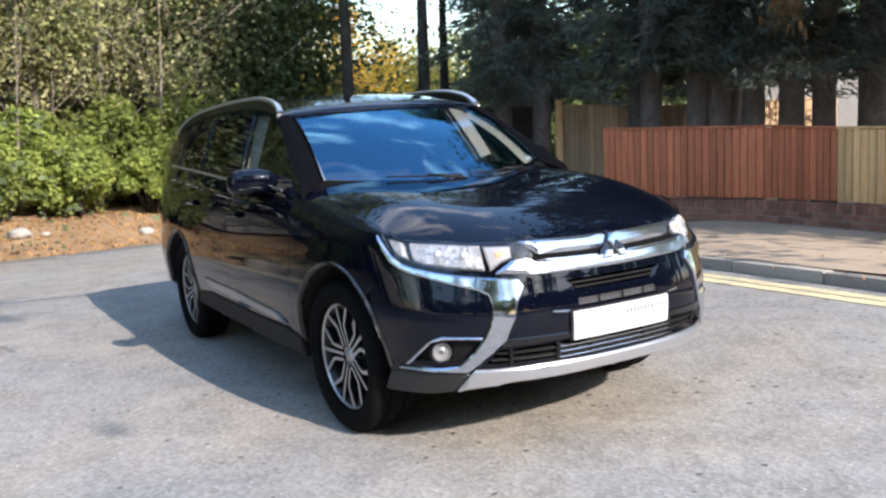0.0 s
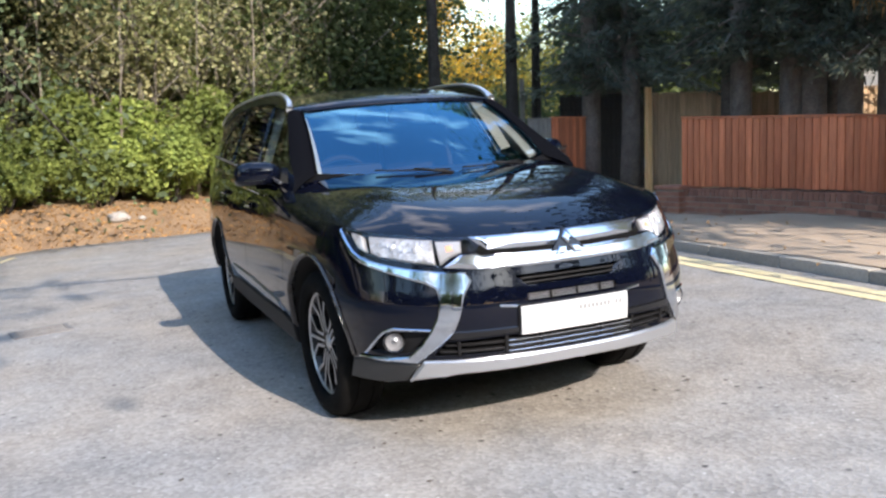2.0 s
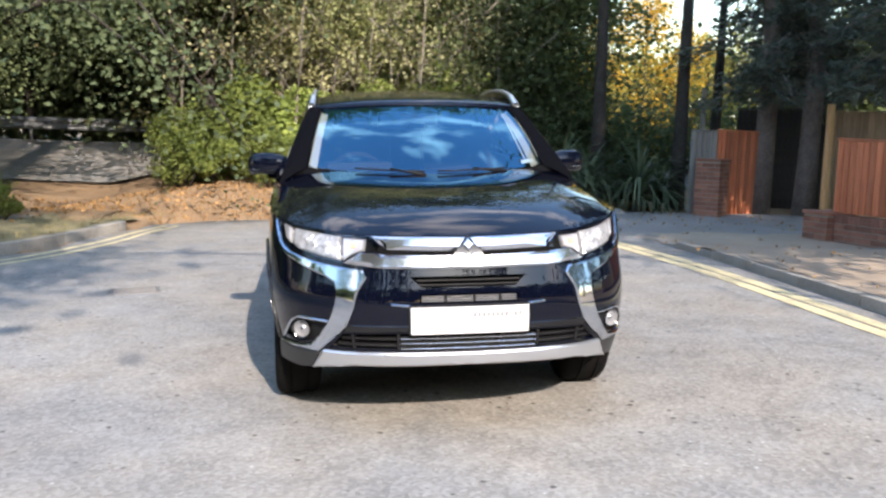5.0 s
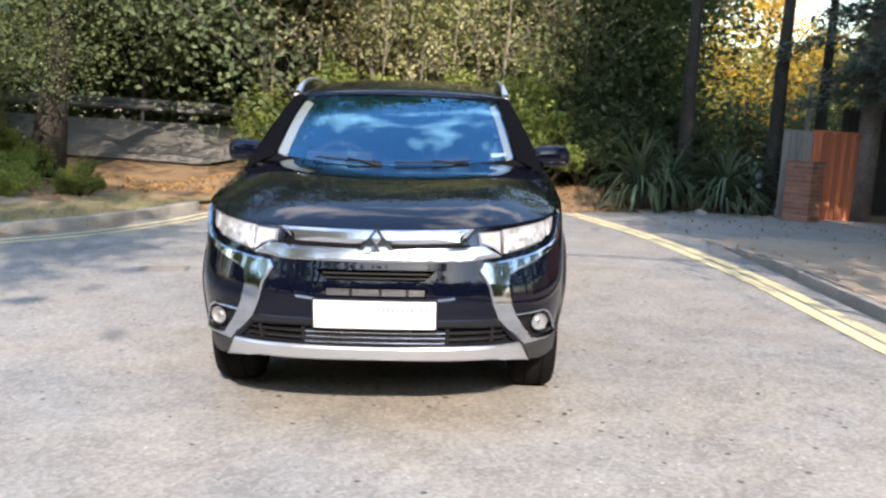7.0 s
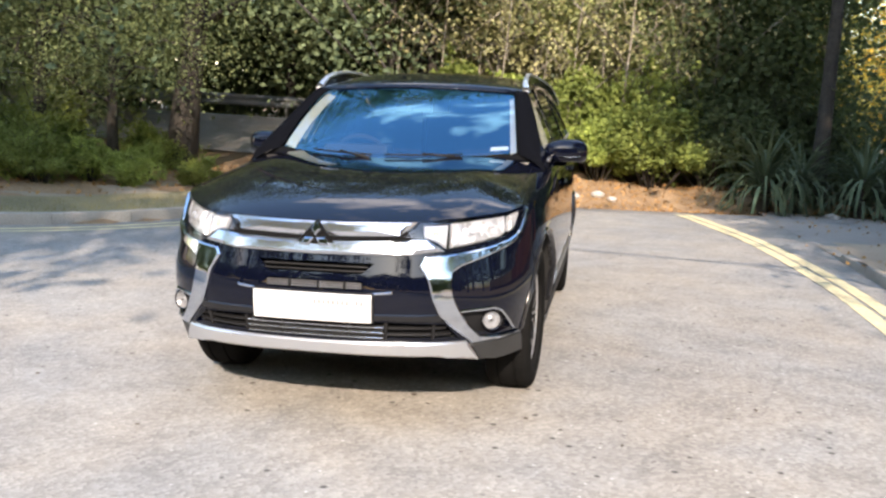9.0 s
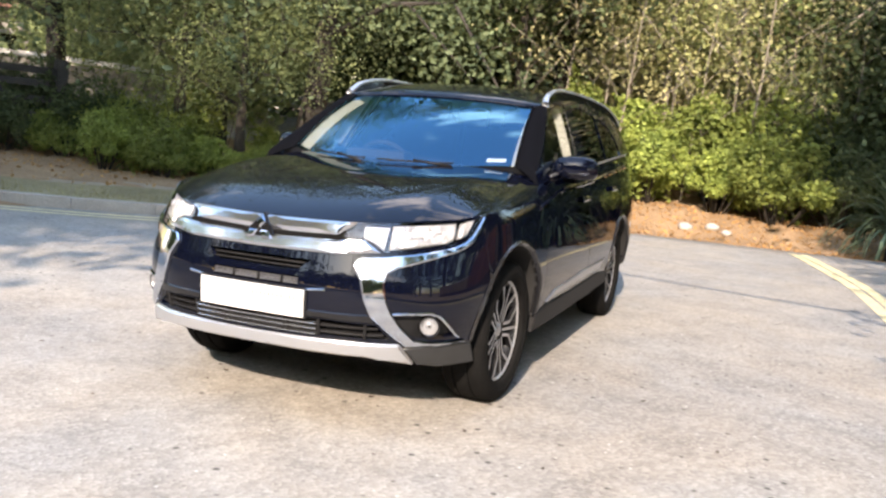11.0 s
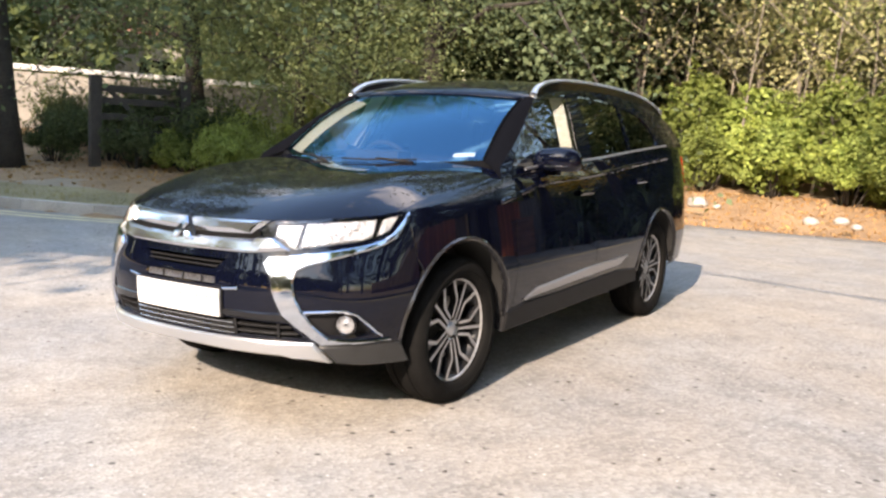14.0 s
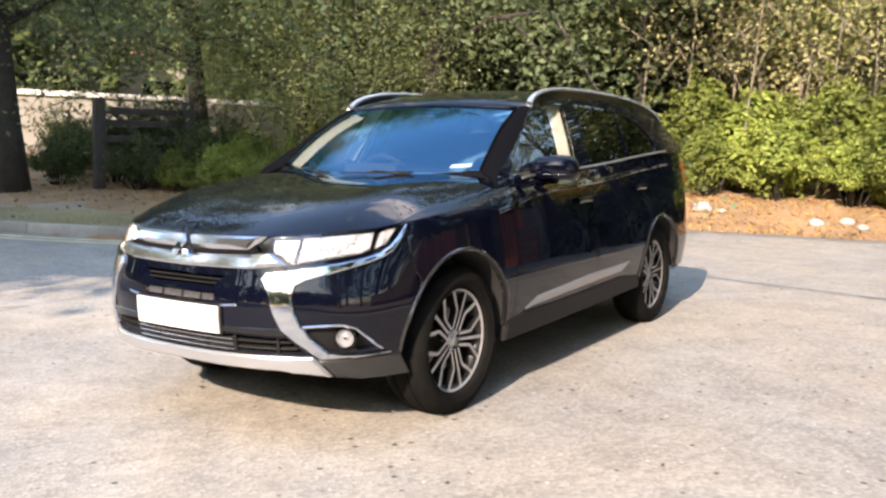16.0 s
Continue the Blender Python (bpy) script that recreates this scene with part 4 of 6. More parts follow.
board_fence("tall_fence", (8.52, 10.55), (10.0, 10.2), GZ, 2.05, OLD_WOOD, "tall weathered buff closeboard fence behind the trees")
board_fence("tall_fence", (10.0, 10.2), (12.5, 7.2), GZ, 2.0, OLD_WOOD, "tall weathered buff closeboard fence behind the trees")
bm = bmesh.new()
box(bm, (9.0, 0.24, 2.5), (0, 0, 1.25), None, 0.015)
box(bm, (9.2, 0.34, 0.10), (0, 0, 2.53), None, 0.015)
white_wall = part("outbuilding_wall", bm, surface("white_render", (0.62, 0.62, 0.60), (0.78, 0.78, 0.76), 1.2, 0.85, 50.0))
white_wall.matrix_world = pose(15.2, 6.3, GZ - 0.05, 0, 0, 112)
tagged(white_wall, "white rendered outbuilding wall behind the conifers", "wall", kind="structure")


def timber_post(x, y, h, r, mat, label):
    bm = bmesh.new()
    box(bm, (r, r, h), (x, y, GZ + h / 2 - 0.05), None, 0.008)
    ob = part("fence_post", bm, mat)
    tagged(ob, label, "fence post")


timber_post(8.42, 10.4, 2.1, 0.10, NEW_WOOD, "pale timber fence post standing in shade")
for x, y in ((7.9, 14.6),):
    timber_post(x, y, 2.6, 0.09, GREY_WOOD, "grey weathered timber post")


# field gate and pale house on the far side
def gate():
    t = thing("field_gate", "dark timber gate between posts, overgrown with leaves", "gate")
    a, b = Vector((-9.55, 5.75, 0.2)), Vector((-9.0, 7.1, 0.2))
    d = (b - a).normalized()
    ang = math.atan2(d.y, d.x)
    turn = Matrix.Rotation(ang, 4, "Z")
    for p in (a, b):
        bm = bmesh.new()
        box(bm, (0.17, 0.17, 1.6), p + Vector((0, 0, 0.6)), turn, 0.015)
        part("post", bm, DARK_WOOD, t)
    for z in (0.25, 0.5, 0.75, 1.0, 1.2):
        bm = bmesh.new()
        box(bm, ((b - a).length, 0.04, 0.11), (a + b) / 2 + Vector((0, 0, z)), turn, 0.006)
        part("bar", bm, DARK_WOOD, t)
    bm = bmesh.new()
    box(bm, ((b - a).length * 1.1, 0.03, 0.08), (a + b) / 2 + Vector((0, 0, 0.7)), turn @ Matrix.Rotation(0.75, 4, "Y"), 0.006)
    part("brace", bm, DARK_WOOD, t)


gate()
bm = bmesh.new()
box(bm, (11.0, 0.3, 2.2), (0, 0, 0.55), None, 0.02)
garden = part("garden_wall", bm, RENDER_WALL)
garden.matrix_world = pose(-15.5, 10.0, 0.0, 0, 0, 62)
tagged(garden, "pale rendered garden wall glaring in the sun", "wall", kind="structure")


def house():
    t = thing("house", "white rendered bungalow behind the trees", "house", m=pose(-25, 19, 0.3, 0, 0, 58))
    bm = bmesh.new()
    box(bm, (11, 7, 3.0), (0, 0, 1.5), None, 0.02)
    part("wall", bm, RENDER_WALL, t)
    bm = bmesh.new()
    vs = [bm.verts.new(p) for p in ((-5.9, -3.9, 3.0), (5.9, -3.9, 3.0), (5.9, 3.9, 3.0), (-5.9, 3.9, 3.0), (-4, 0, 5.2), (4, 0, 5.2))]
    for q in ((0, 1, 5, 4), (1, 2, 5), (2, 3, 4, 5), (3, 0, 4), (3, 2, 1, 0)):
        bm.faces.new([vs[i] for i in q])
    part("roof", bm, surface("roof_tile", (0.12, 0.06, 0.045), (0.22, 0.12, 0.09), 4.0, 0.9, 40.0), t, smooth=0)
    for x in (-3.2, 0.4, 3.4):
        bm = bmesh.new()
        box(bm, (1.4, 0.08, 1.2), (x, -3.52, 1.6), None, 0.01)
        w = part("window", bm, GLOSS_BLACK, t)
        bm = bmesh.new()
        box(bm, (1.5, 0.1, 0.07), (x, -3.54, 0.98), None, 0.01)
        part("sill", bm, WHITE_PLASTIC, w)


house()
bm = bmesh.new()
box(bm, (11.2, 0.36, 0.12), (0, 0, 1.76), None, 0.01)
cop = part("wall_coping", bm, WHITE_PLASTIC)
cop.matrix_world = pose(-15.5, 10.0, 0.0, 0, 0, 62)
tagged(cop, "white coping along the garden wall", "coping", kind="structure")

# stones and pale litter on the bank
for x, y, s, seed in ((-1.25, 11.0, 0.17, 1), (0.55, 10.75, 0.12, 2), (0.95, 10.9, 0.11, 3), (1.2, 10.7, 0.08, 4), (-0.9, 10.9, 0.07, 5), (4.6, 10.5, 0.16, 6), (-9.4, 3.5, 0.17, 7)):
    bm = bmesh.new()
    bmesh.ops.create_icosphere(bm, subdivisions=2, radius=s)
    for v in bm.verts:
        v.co *= 1 + 0.35 * noise.noise(v.co * 6 + Vector((seed * 3, 0, 0)))
        v.co.z *= 0.6
    ob = part("stone", bm, STONE, smooth=50)
    ob.location = (x, y, bank(x, y) + s * 0.25)
    tagged(ob, "pale rough stone lying on the earth bank", "stone", "stones on the bank")

# fallen leaves and grass blades
rng = np.random.default_rng(7)
q = np.c_[rng.uniform(-5, 5.5, 4500), rng.uniform(9.6, 12.2, 4500)]
q = q[[0.05 < beyond(*p) < 2.0 for p in q]]
cen = np.array([(x, y, bank(x, y) + 0.012) for x, y in q])
v, f = leaf_cloud(cen, 0.065, rng, 1.6, 0.0)
tagged(mesh_object("fallen_leaves", v, f, DRY_LEAF), "dry brown fallen leaves scattered on the bank", "fallen leaves", kind="stuff")
q = np.c_[rng.uniform(-13, -3.6, 5200), rng.uniform(2.5, 11.5, 5200)]
d = np.array([beyond(*p) for p in q])
q = q[(d > 1.1) & (d < 4.4) & (rng.uniform(size=len(q)) < np.where(d > 2.2, 1.0, 0.25))]
cen = np.array([(x, y, max(bank(x, y), 0.045) + 0.012) for x, y in q])
v, f = leaf_cloud(cen, 0.07, rng, 1.6, 0.0)
tagged(mesh_object("fallen_leaves", v, f, DRY_LEAF), "dry brown fallen leaves along the footway", "fallen leaves", kind="stuff")
q = np.c_[rng.uniform(3.2, 9, 900), rng.uniform(-2, 10.5, 900)]
q = np.array([p for p in q if p[0] > np.interp(p[1], right_line[:, 1], right_line[:, 0]) - 0.3 and (p[1] > 5.5 or p[0] < 5.6) and rng.uniform() < 0.45 + 0.1 * p[1] - 0.4])
cen = np.array([(x, y, (pave_z(x, y) if y < 5.6 else 0.16) + 0.012) for x, y in q])
v, f = leaf_cloud(cen, 0.05, rng, 1.6, 0.0)
tagged(mesh_object("fallen_leaves", v, f, DRY_LEAF), "few dry leaves blown along the kerb and pavement", "fallen leaves", kind="stuff")
q = np.r_[np.c_[rng.uniform(-0.85, 0.85, 14), rng.uniform(-0.62, -0.28, 14)], np.c_[rng.uniform(-3, 2.6, 40), rng.uniform(-2.4, 5, 40)]]
cen = np.array([(x, y, fall(x) + 0.008) for x, y in q])
v, f = leaf_cloud(cen, 0.034, rng, 1.5, 0.0)
v[:, 2] = np.repeat(cen[:, 2], 4) + 0.2 * (v[:, 2] - np.repeat(cen[:, 2], 4))
tagged(mesh_object("fallen_leaves", v, f, DARK_SCRAP), "dark scraps of leaf lying on the asphalt", "fallen leaves", kind="stuff")
q = np.c_[rng.uniform(-16, -3, 42000), rng.uniform(0, 11, 42000)]
keep = np.array([0.16 < beyond(*p) < 1.25 for p in q])
q = q[keep]
n = len(q)
hgt = rng.uniform(0.02, 0.06, n)
ang = rng.uniform(0, 6.28, n)
side = np.c_[np.cos(ang), np.sin(ang)] * 0.004
bend = rng.normal(size=(n, 2)) * 0.02
zz = np.full(n, -0.01)
v = np.stack([np.c_[q - side, zz], np.c_[q + side, zz], np.c_[q + bend, zz + hgt + 0.02]], 1).reshape(-1, 3)
f = np.arange(3 * n).reshape(-1, 3)
tagged(mesh_object("grass_blades", v, f, GRASS_LEAF), "short dry grass on the verge", "grass", kind="stuff")

# unseen trees, added to shade the junction and the driveway and show in the paint
high = tree("high_crowned_tree", 55, 11.5, 0.16, 3.2, 11000, 0.26, DARK_LEAF, BARK, "tall tree out of view, its high leafy crown casting shade", 0.50, (0.0, 0.0), 13, 0.9, 0.1, 0.7)
place(high, -4.4, -11.4, 0.0, 0.3)
for x, y, s, k in ((6.9, 0.0, 1.0, 4.0), (7.0, -1.6, 0.6, 2.0), (6.4, -3.6, 0.62, 0.4), (-6.8, -11.0, 1.0, 1.0), (7.3, 1.2, 0.85, 0.8), (-5.4, -12.4, 1.0, 2.7), (-8.6, -10.0, 1.05, 5.1)):
    again(high, x, y, 0.0, k, s)
for x, y, s, k in ((-12, -19, 1.0, 2.0), (-21, -15, 1.1, 3.0), (6, -26, 0.95, 5.0), (21, -14, 1.0, 2.5)):
    again(full, x, y, 0.0, k, s)

# the wood that closes the view behind the main road
rng = np.random.default_rng(77)


def woods(name, cx, cy, sx, sy, top, n, size, mat, label):
    """Uneven masses of leaves in a deep belt."""
    lumps = np.c_[rng.uniform(-sx, sx, 260), rng.uniform(-sy, sy, 260), rng.uniform(0.03, 1.0, 260) * top]
    rad = rng.uniform(0.7, 1.7, 260)
    per = n // 260
    off = rng.normal(size=(260, per, 3)) * rad[:, None, None] * np.array([0.7, 0.6, 0.55])
    pts = (lumps[:, None, :] + off).reshape(-1, 3)
    off = off.reshape(-1, 3) / (np.linalg.norm(off.reshape(-1, 3), axis=1)[:, None] + 1e-6)
    ok = pts[:, 2] > 0
    v, f = leaf_cloud(pts[ok] + np.array([cx, cy, 0.7]), size, rng, 1.7, 0.3, off[ok] * 1.6)
    tagged(mesh_object(name, v, f, mat), label, "woodland", kind="stuff")


# Belts in the darkest leaf colour have their shade painted in.
woods("woodland", -13.5, 25.5, 9.5, 2.2, 11.0, 36000, 0.46, DEEP_SHADE_LEAF, "dense dark-green woodland behind the main road")
woods("woodland", -25.0, 16.0, 3.5, 9.0, 10.0, 11000, 0.66, DARK_LEAF, "dense dark-green woodland behind the houses")
woods("woodland", -0.2, 20.5, 4.8, 1.6, 5.6, 36000, 0.19, OLIVE_LEAF, "olive-green thicket behind the young trees")
# Dark leaf colour here paints in the shade behind the yuccas.
woods("woodland", 3.3, 15.6, 1.3, 1.0, 6.2, 18000, 0.15, DEEP_SHADE_LEAF, "dark-green thicket beside the yuccas")
woods("woodland", 3.5, 13.7, 0.5, 0.5, 4.8, 13000, 0.13, DEEP_SHADE_LEAF, "dark-green thicket behind the yuccas")
# Added hedge that covers the pale band under the far trees.
woods("woodland", 9.5, 20.5, 2.6, 0.4, 1.3, 5200, 0.2, DEEP_SHADE_LEAF, "low dark hedge added beyond the driveway to close a pale gap")
woods("woodland", -14.2, 15.6, 3.6, 1.4, 7.5, 22000, 0.24, OAK_LEAF, "dense dark-green trees overhanging the garden wall")
# Three unseen belts, added so that the car reflects dark trees.
woods("woodland", -6.0, -27.0, 22.0, 2.5, 8.5, 16000, 1.05, DARK_LEAF, "dense dark woodland out of view, added for the car's reflections")
woods("woodland", 22.0, -22.0, 12.0, 4.0, 8.0, 8000, 1.05, DARK_LEAF, "dense dark woodland out of view, added for the car's reflections")
woods("woodland", -33.0, -14.0, 3.0, 14.0, 8.0, 8000, 1.05, DARK_LEAF, "dense dark woodland out of view, added for the car's reflections")
woods("woodland", 20.0, 16.0, 6.0, 6.0, 9.0, 9000, 0.40, DARK_LEAF, "dense dark-green woodland behind the fence")

woods("woodland", -7.0, 21.6, 4.5, 1.0, 8.0, 24000, 0.26, DEEP_SHADE_LEAF, "dense dark-green trees along the crash barrier")


def dead_branch():
    """A dead conifer bough hanging down with brown needles."""
    rng = np.random.default_rng(9)
    t = thing("dead_branch", "dead orange-brown conifer branch hanging from the boughs", "branch")
    top = Vector((8.35, 5.05, 3.75))
    runs, pts = [], []
    for k in range(9):
        d = Vector((rng.normal() * 0.16, rng.normal() * 0.16, -rng.uniform(0.55, 1.25)))
        m = top + d * 0.45 + Vector(rng.normal(size=3) * 0.04)
        runs.append(([top, m, top + d], [0.018, 0.010, 0.004]))
        for j in range(26):
            w = rng.uniform(0.15, 0.8)
            pts.append(np.array(top + d * w) + rng.normal(size=3) * 0.045)
    tubes_object("twigs", runs, PALE_BARK, t, 5)["kind"] = "stuff"
    v, f = needle_cloud(np.array(pts), np.tile([0.0, 0.0, -1.0], (len(pts), 1)), 0.16, rng)
    mesh_object("needles", v, f, DRY_LEAF, t)["kind"] = "stuff"


dead_branch()
woods("woodland", 13.0, 32.0, 9.0, 1.5, 4.2, 20000, 0.34, FAR_LEAF, "sunlit pale green trees far behind the gap")
woods("woodland", 13.8, 16.5, 2.8, 1.4, 3.6, 14000, 0.26, DARK_LEAF, "dense dark-green trees behind the fence panels")


# an overhead cable between two timber poles, whose shadow crosses the road
ENDS = [Vector((-20.6, 0.24, 5.6)), Vector((23.4, -8.56, 5.6))]
for p in ENDS:
    v, f = tube([(p.x, p.y, -0.2), (p.x, p.y, 3.0), (p.x, p.y, 5.9)], [0.14, 0.12, 0.10], 12)
    tagged(mesh_object("utility_pole", v, f, GREY_WOOD, None, "", True), "grey weathered timber utility pole carrying a cable", "utility pole", "poles of the overhead cable")
v, f = tube([ENDS[0].lerp(ENDS[1], k / 24) - Vector((0, 0, 0.25 * math.sin(math.pi * k / 24))) for k in range(25)], [0.022] * 25, 6)
tagged(mesh_object("overhead_cable", v, f, BLACK_PLASTIC, None, "", True), "black overhead cable strung between timber poles", "cable")
woods("woodland", 0.6, 16.4, 2.6, 0.9, 6.0, 34000, 0.10, OLIVE_LEAF, "light olive thicket among the young trees")


# ---------------------------------------------------------------- the car
# Car frame: x to its left, y towards its tail, origin on the ground under the front axle.
PLAN = [(-0.25, -0.935), (0, -0.945), (0.25, -0.935), (0.45, -0.89), (0.6, -0.805), (0.70, -0.71), (0.78, -0.575), (0.835, -0.40), (0.865, -0.2), (0.882, 0.1), (0.892, 0.6),
        (0.895, 1.3), (0.895, 2.0), (0.89, 2.67), (0.875, 3.1), (0.83, 3.42), (0.70, 3.62), (0.45, 3.71), (0, 3.73), (-0.45, 3.71)]
RING = spline(PLAN, 40)[40:-40]
RUN = np.r_[0, np.cumsum(np.hypot(*np.diff(RING, axis=0).T))]
tan_ = np.gradient(RING, axis=0)
tan_ /= np.linalg.norm(tan_, axis=1)[:, None]
OUT = np.c_[tan_[:, 1], -tan_[:, 0]]
END = RUN[-1]
front_in = spline([(0.10, 0.15), (0.18, 0.11), (0.28, 0.06), (0.36, 0.03), (0.5, 0.002), (0.62, 0.0), (0.72, 0.025), (0.80, 0.05), (0.88, 0.09), (0.95, 0.15), (1.1, 0.27)])
side_in = spline([(0.10, 0.10), (0.18, 0.07), (0.28, 0.045), (0.40, 0.026), (0.50, 0.010), (0.58, 0.002), (0.68, 0.007), (0.78, 0.015), (0.88, 0.025), (0.95, 0.033), (1.05, 0.049), (1.2, 0.084)])


def belt_point(s, z):
    """The car's skin: s runs round the plan from the nose, z is the height."""
    a = abs(s)
    x, y = np.interp(a, RUN, RING[:, 0]), np.interp(a, RUN, RING[:, 1])
    nx, ny = np.interp(a, RUN, OUT[:, 0]), np.interp(a, RUN, OUT[:, 1])
    w = min(1, max(0, (y + 0.75) / 0.45))
    w = w * w * (3 - 2 * w)
    i = (1 - w) * np.interp(z, front_in[:, 0], front_in[:, 1]) + w * np.interp(z, side_in[:, 0], side_in[:, 1])
    return Vector(((x - nx * i) * (1 if s >= 0 else -1), y - ny * i, z))


def run_at(y):
    """The run s on the car's left flank at y."""
    return float(np.interp(y, RING[:, 1], RUN))


belt_z = curve([(-0.6, 0.898), (-0.42, 0.925), (-0.2, 0.948), (0.1, 0.985), (0.42, 1.035), (0.6, 1.065), (0.9, 1.09), (1.5, 1.115), (2.36, 1.175), (2.9, 1.205), (3.4, 1.21), (3.8, 1.20)])
roof_z = curve([(0.3, 1.05), (0.62, 1.225), (1.02, 1.467), (1.15, 1.503), (1.35, 1.532), (1.6, 1.550), (1.9, 1.556), (2.3, 1.545), (2.7, 1.505), (3.0, 1.445), (3.2, 1.375), (3.4, 1.26), (3.6, 1.16)])


def house_point(y, z):
    """The flank of the cabin above the belt."""
    t = max(0, y - 2.5)
    h = z - belt_z(y)
    return Vector((0.822 - 0.40 * h - 0.16 * h * h - 0.07 * t * t, y, z))


def screen_point(a, b):
    """The windscreen: a across, b from cowl to roof."""
    lo = Vector((a * 0.665, 0.11 + 0.34 * a * a, 1.085 + 0.035 * a * a))
    hi = Vector((a * 0.575, 0.90 + 0.11 * a * a, 1.478 - 0.018 * a * a))
    p = lo.lerp(hi, b)
    return p + Vector((0, -0.45, 0.9)) * 0.03 * math.sin(math.pi * b)


def roof_point(u, v):
    """The roof: u across, v from windscreen to tail."""
    y = (0.90 + 0.12 * u * u) * (1 - v) + (3.46 - 0.06 * u * u) * v
    ys = 1.02 + 2.38 * v
    z = roof_z(ys)
    e = house_point(ys, z)
    crown = 0.012 + 0.045 * max(0.0, math.sin(math.pi * min(1, max(0, 0.05 + v * 0.95)))) ** 0.7
    return Vector((u * e.x, y, z + crown * (1 - abs(u) ** 2.6)))


def shoulder(u, v, n):
    """Rounds the wing top towards its outer edge."""
    t = min(1, max(0, (abs(u) - 0.885) / 0.115))
    return n.lerp(Vector((math.copysign(0.84, u), -0.06, 0.54)), t).normalized()


def wing_side(s, z, n):
    """Rounds the wing's side towards its upper edge."""
    y = float(np.interp(abs(s), RUN, RING[:, 1]))
    t = min(1, max(0, 1 - (belt_z(y) - z) / 0.08)) * min(1, max(0, (y + 0.42) / 0.25))
    return n.lerp(Vector((math.copysign(0.84, s), -0.06, 0.54)), t).normalized()


S_LAMP = 1.08
FRONT_TOP = curve([(-1.2, 0.868), (0, 0.868), (0.44, 0.878), (0.76, 0.893), (0.97, 0.906), (1.08, 0.926), (1.2, 0.94)])


def bonnet_point(u, v):
    """The bonnet and wing tops: u across, v from nose to cowl."""
    k = abs(u)
    lift = 0.49 * v + 0.51 * (1 - (1 - v) ** 4) if v >= 0 else 2.53 * v

    def fr(q):
        return belt_point(q * S_LAMP, FRONT_TOP(q * S_LAMP))

    def cw(q):
        return Vector((q * 0.845, 0.12 + 0.70 * q * q - 0.36 * q ** 4, 1.092 + 0.10 * q * q - 0.152 * q ** 4))

    s = run_at(-0.42) + (run_at(0.46) - run_at(-0.42)) * v
    yy = float(np.interp(s, RUN, RING[:, 1]))
    sd = belt_point(s, belt_z(yy))
    p = fr(k) * (1 - v) + cw(k) * v
    mid = fr(0) * (1 - v) + cw(0) * v
    mid_true = Vector((0, mid.y, fr(0).z + (cw(0).z - fr(0).z) * lift))
    end = fr(1) * (1 - v) + cw(1) * v
    p = p + (sd - end) * k ** 3 + (mid_true - mid) * (1 - k ** 3.6)
    p.z += 0.012 * math.sin(math.pi * min(1, max(0, v))) ** 2 * math.exp(-((k - 0.62) / 0.16) ** 2)
    p.x *= 1 if u >= 0 else -1
    return p


def normal_at(fn, u, v, h=0.006):
    a = fn(u + h, v) - fn(u - h, v)
    b = fn(u, v + h) - fn(u, v - h)
    return a.cross(b).normalized()


def inside(poly, x, y):
    hit = False
    for (x0, y0), (x1, y1) in zip(poly, poly[1:] + poly[:1]):
        if (y0 > y) != (y1 > y) and x < x0 + (y - y0) * (x1 - x0) / (y1 - y0):
            hit = not hit
    return hit


def flat(outline, holes=(), du=0.05, dv=0.05):
    """A flat sheet with an outline and holes, cut into a fine net."""
    area = sum(x0 * y1 - x1 * y0 for (x0, y0), (x1, y1) in zip(outline, outline[1:] + outline[:1]))
    pts = outline if area > 0 else outline[::-1]
    bm = bmesh.new()
    f = bm.faces.new([bm.verts.new((x, y, 0)) for x, y in pts])
    f.normal_update()
    bmesh.ops.triangulate(bm, faces=[f])

    def cut(co, no, box_=None):
        faces = [q for q in bm.faces if box_ is None or (max(v.co.x for v in q.verts) >= box_[0] and min(v.co.x for v in q.verts) <= box_[1]
                                                         and max(v.co.y for v in q.verts) >= box_[2] and min(v.co.y for v in q.verts) <= box_[3])]
        geom = set(faces) | {e for q in faces for e in q.edges} | {v for q in faces for v in q.verts}
        bmesh.ops.bisect_plane(bm, geom=list(geom), dist=1e-6, plane_co=co, plane_no=no)

    us, vs = [p[0] for p in pts], [p[1] for p in pts]
    for k in range(math.floor(min(us) / du) + 1, math.ceil(max(us) / du)):
        cut((k * du, 0, 0), (1, 0, 0))
    for k in range(math.floor(min(vs) / dv) + 1, math.ceil(max(vs) / dv)):
        cut((0, k * dv, 0), (0, 1, 0))
    for hole in holes:
        b = (min(p[0] for p in hole), max(p[0] for p in hole), min(p[1] for p in hole), max(p[1] for p in hole))
        for (x0, y0), (x1, y1) in zip(hole, hole[1:] + hole[:1]):
            cut((x0, y0, 0), (y1 - y0, x0 - x1, 0), b)
    if holes:
        dead = [q for q in bm.faces if any(inside(h, *q.calc_center_median().xy) for h in holes)]
        bmesh.ops.delete(bm, geom=dead, context="FACES")
    bmesh.ops.recalc_face_normals(bm, faces=bm.faces)
    if bm.faces and sum(q.normal.z for q in bm.faces) < 0:
        bmesh.ops.reverse_faces(bm, faces=bm.faces)
    return bm


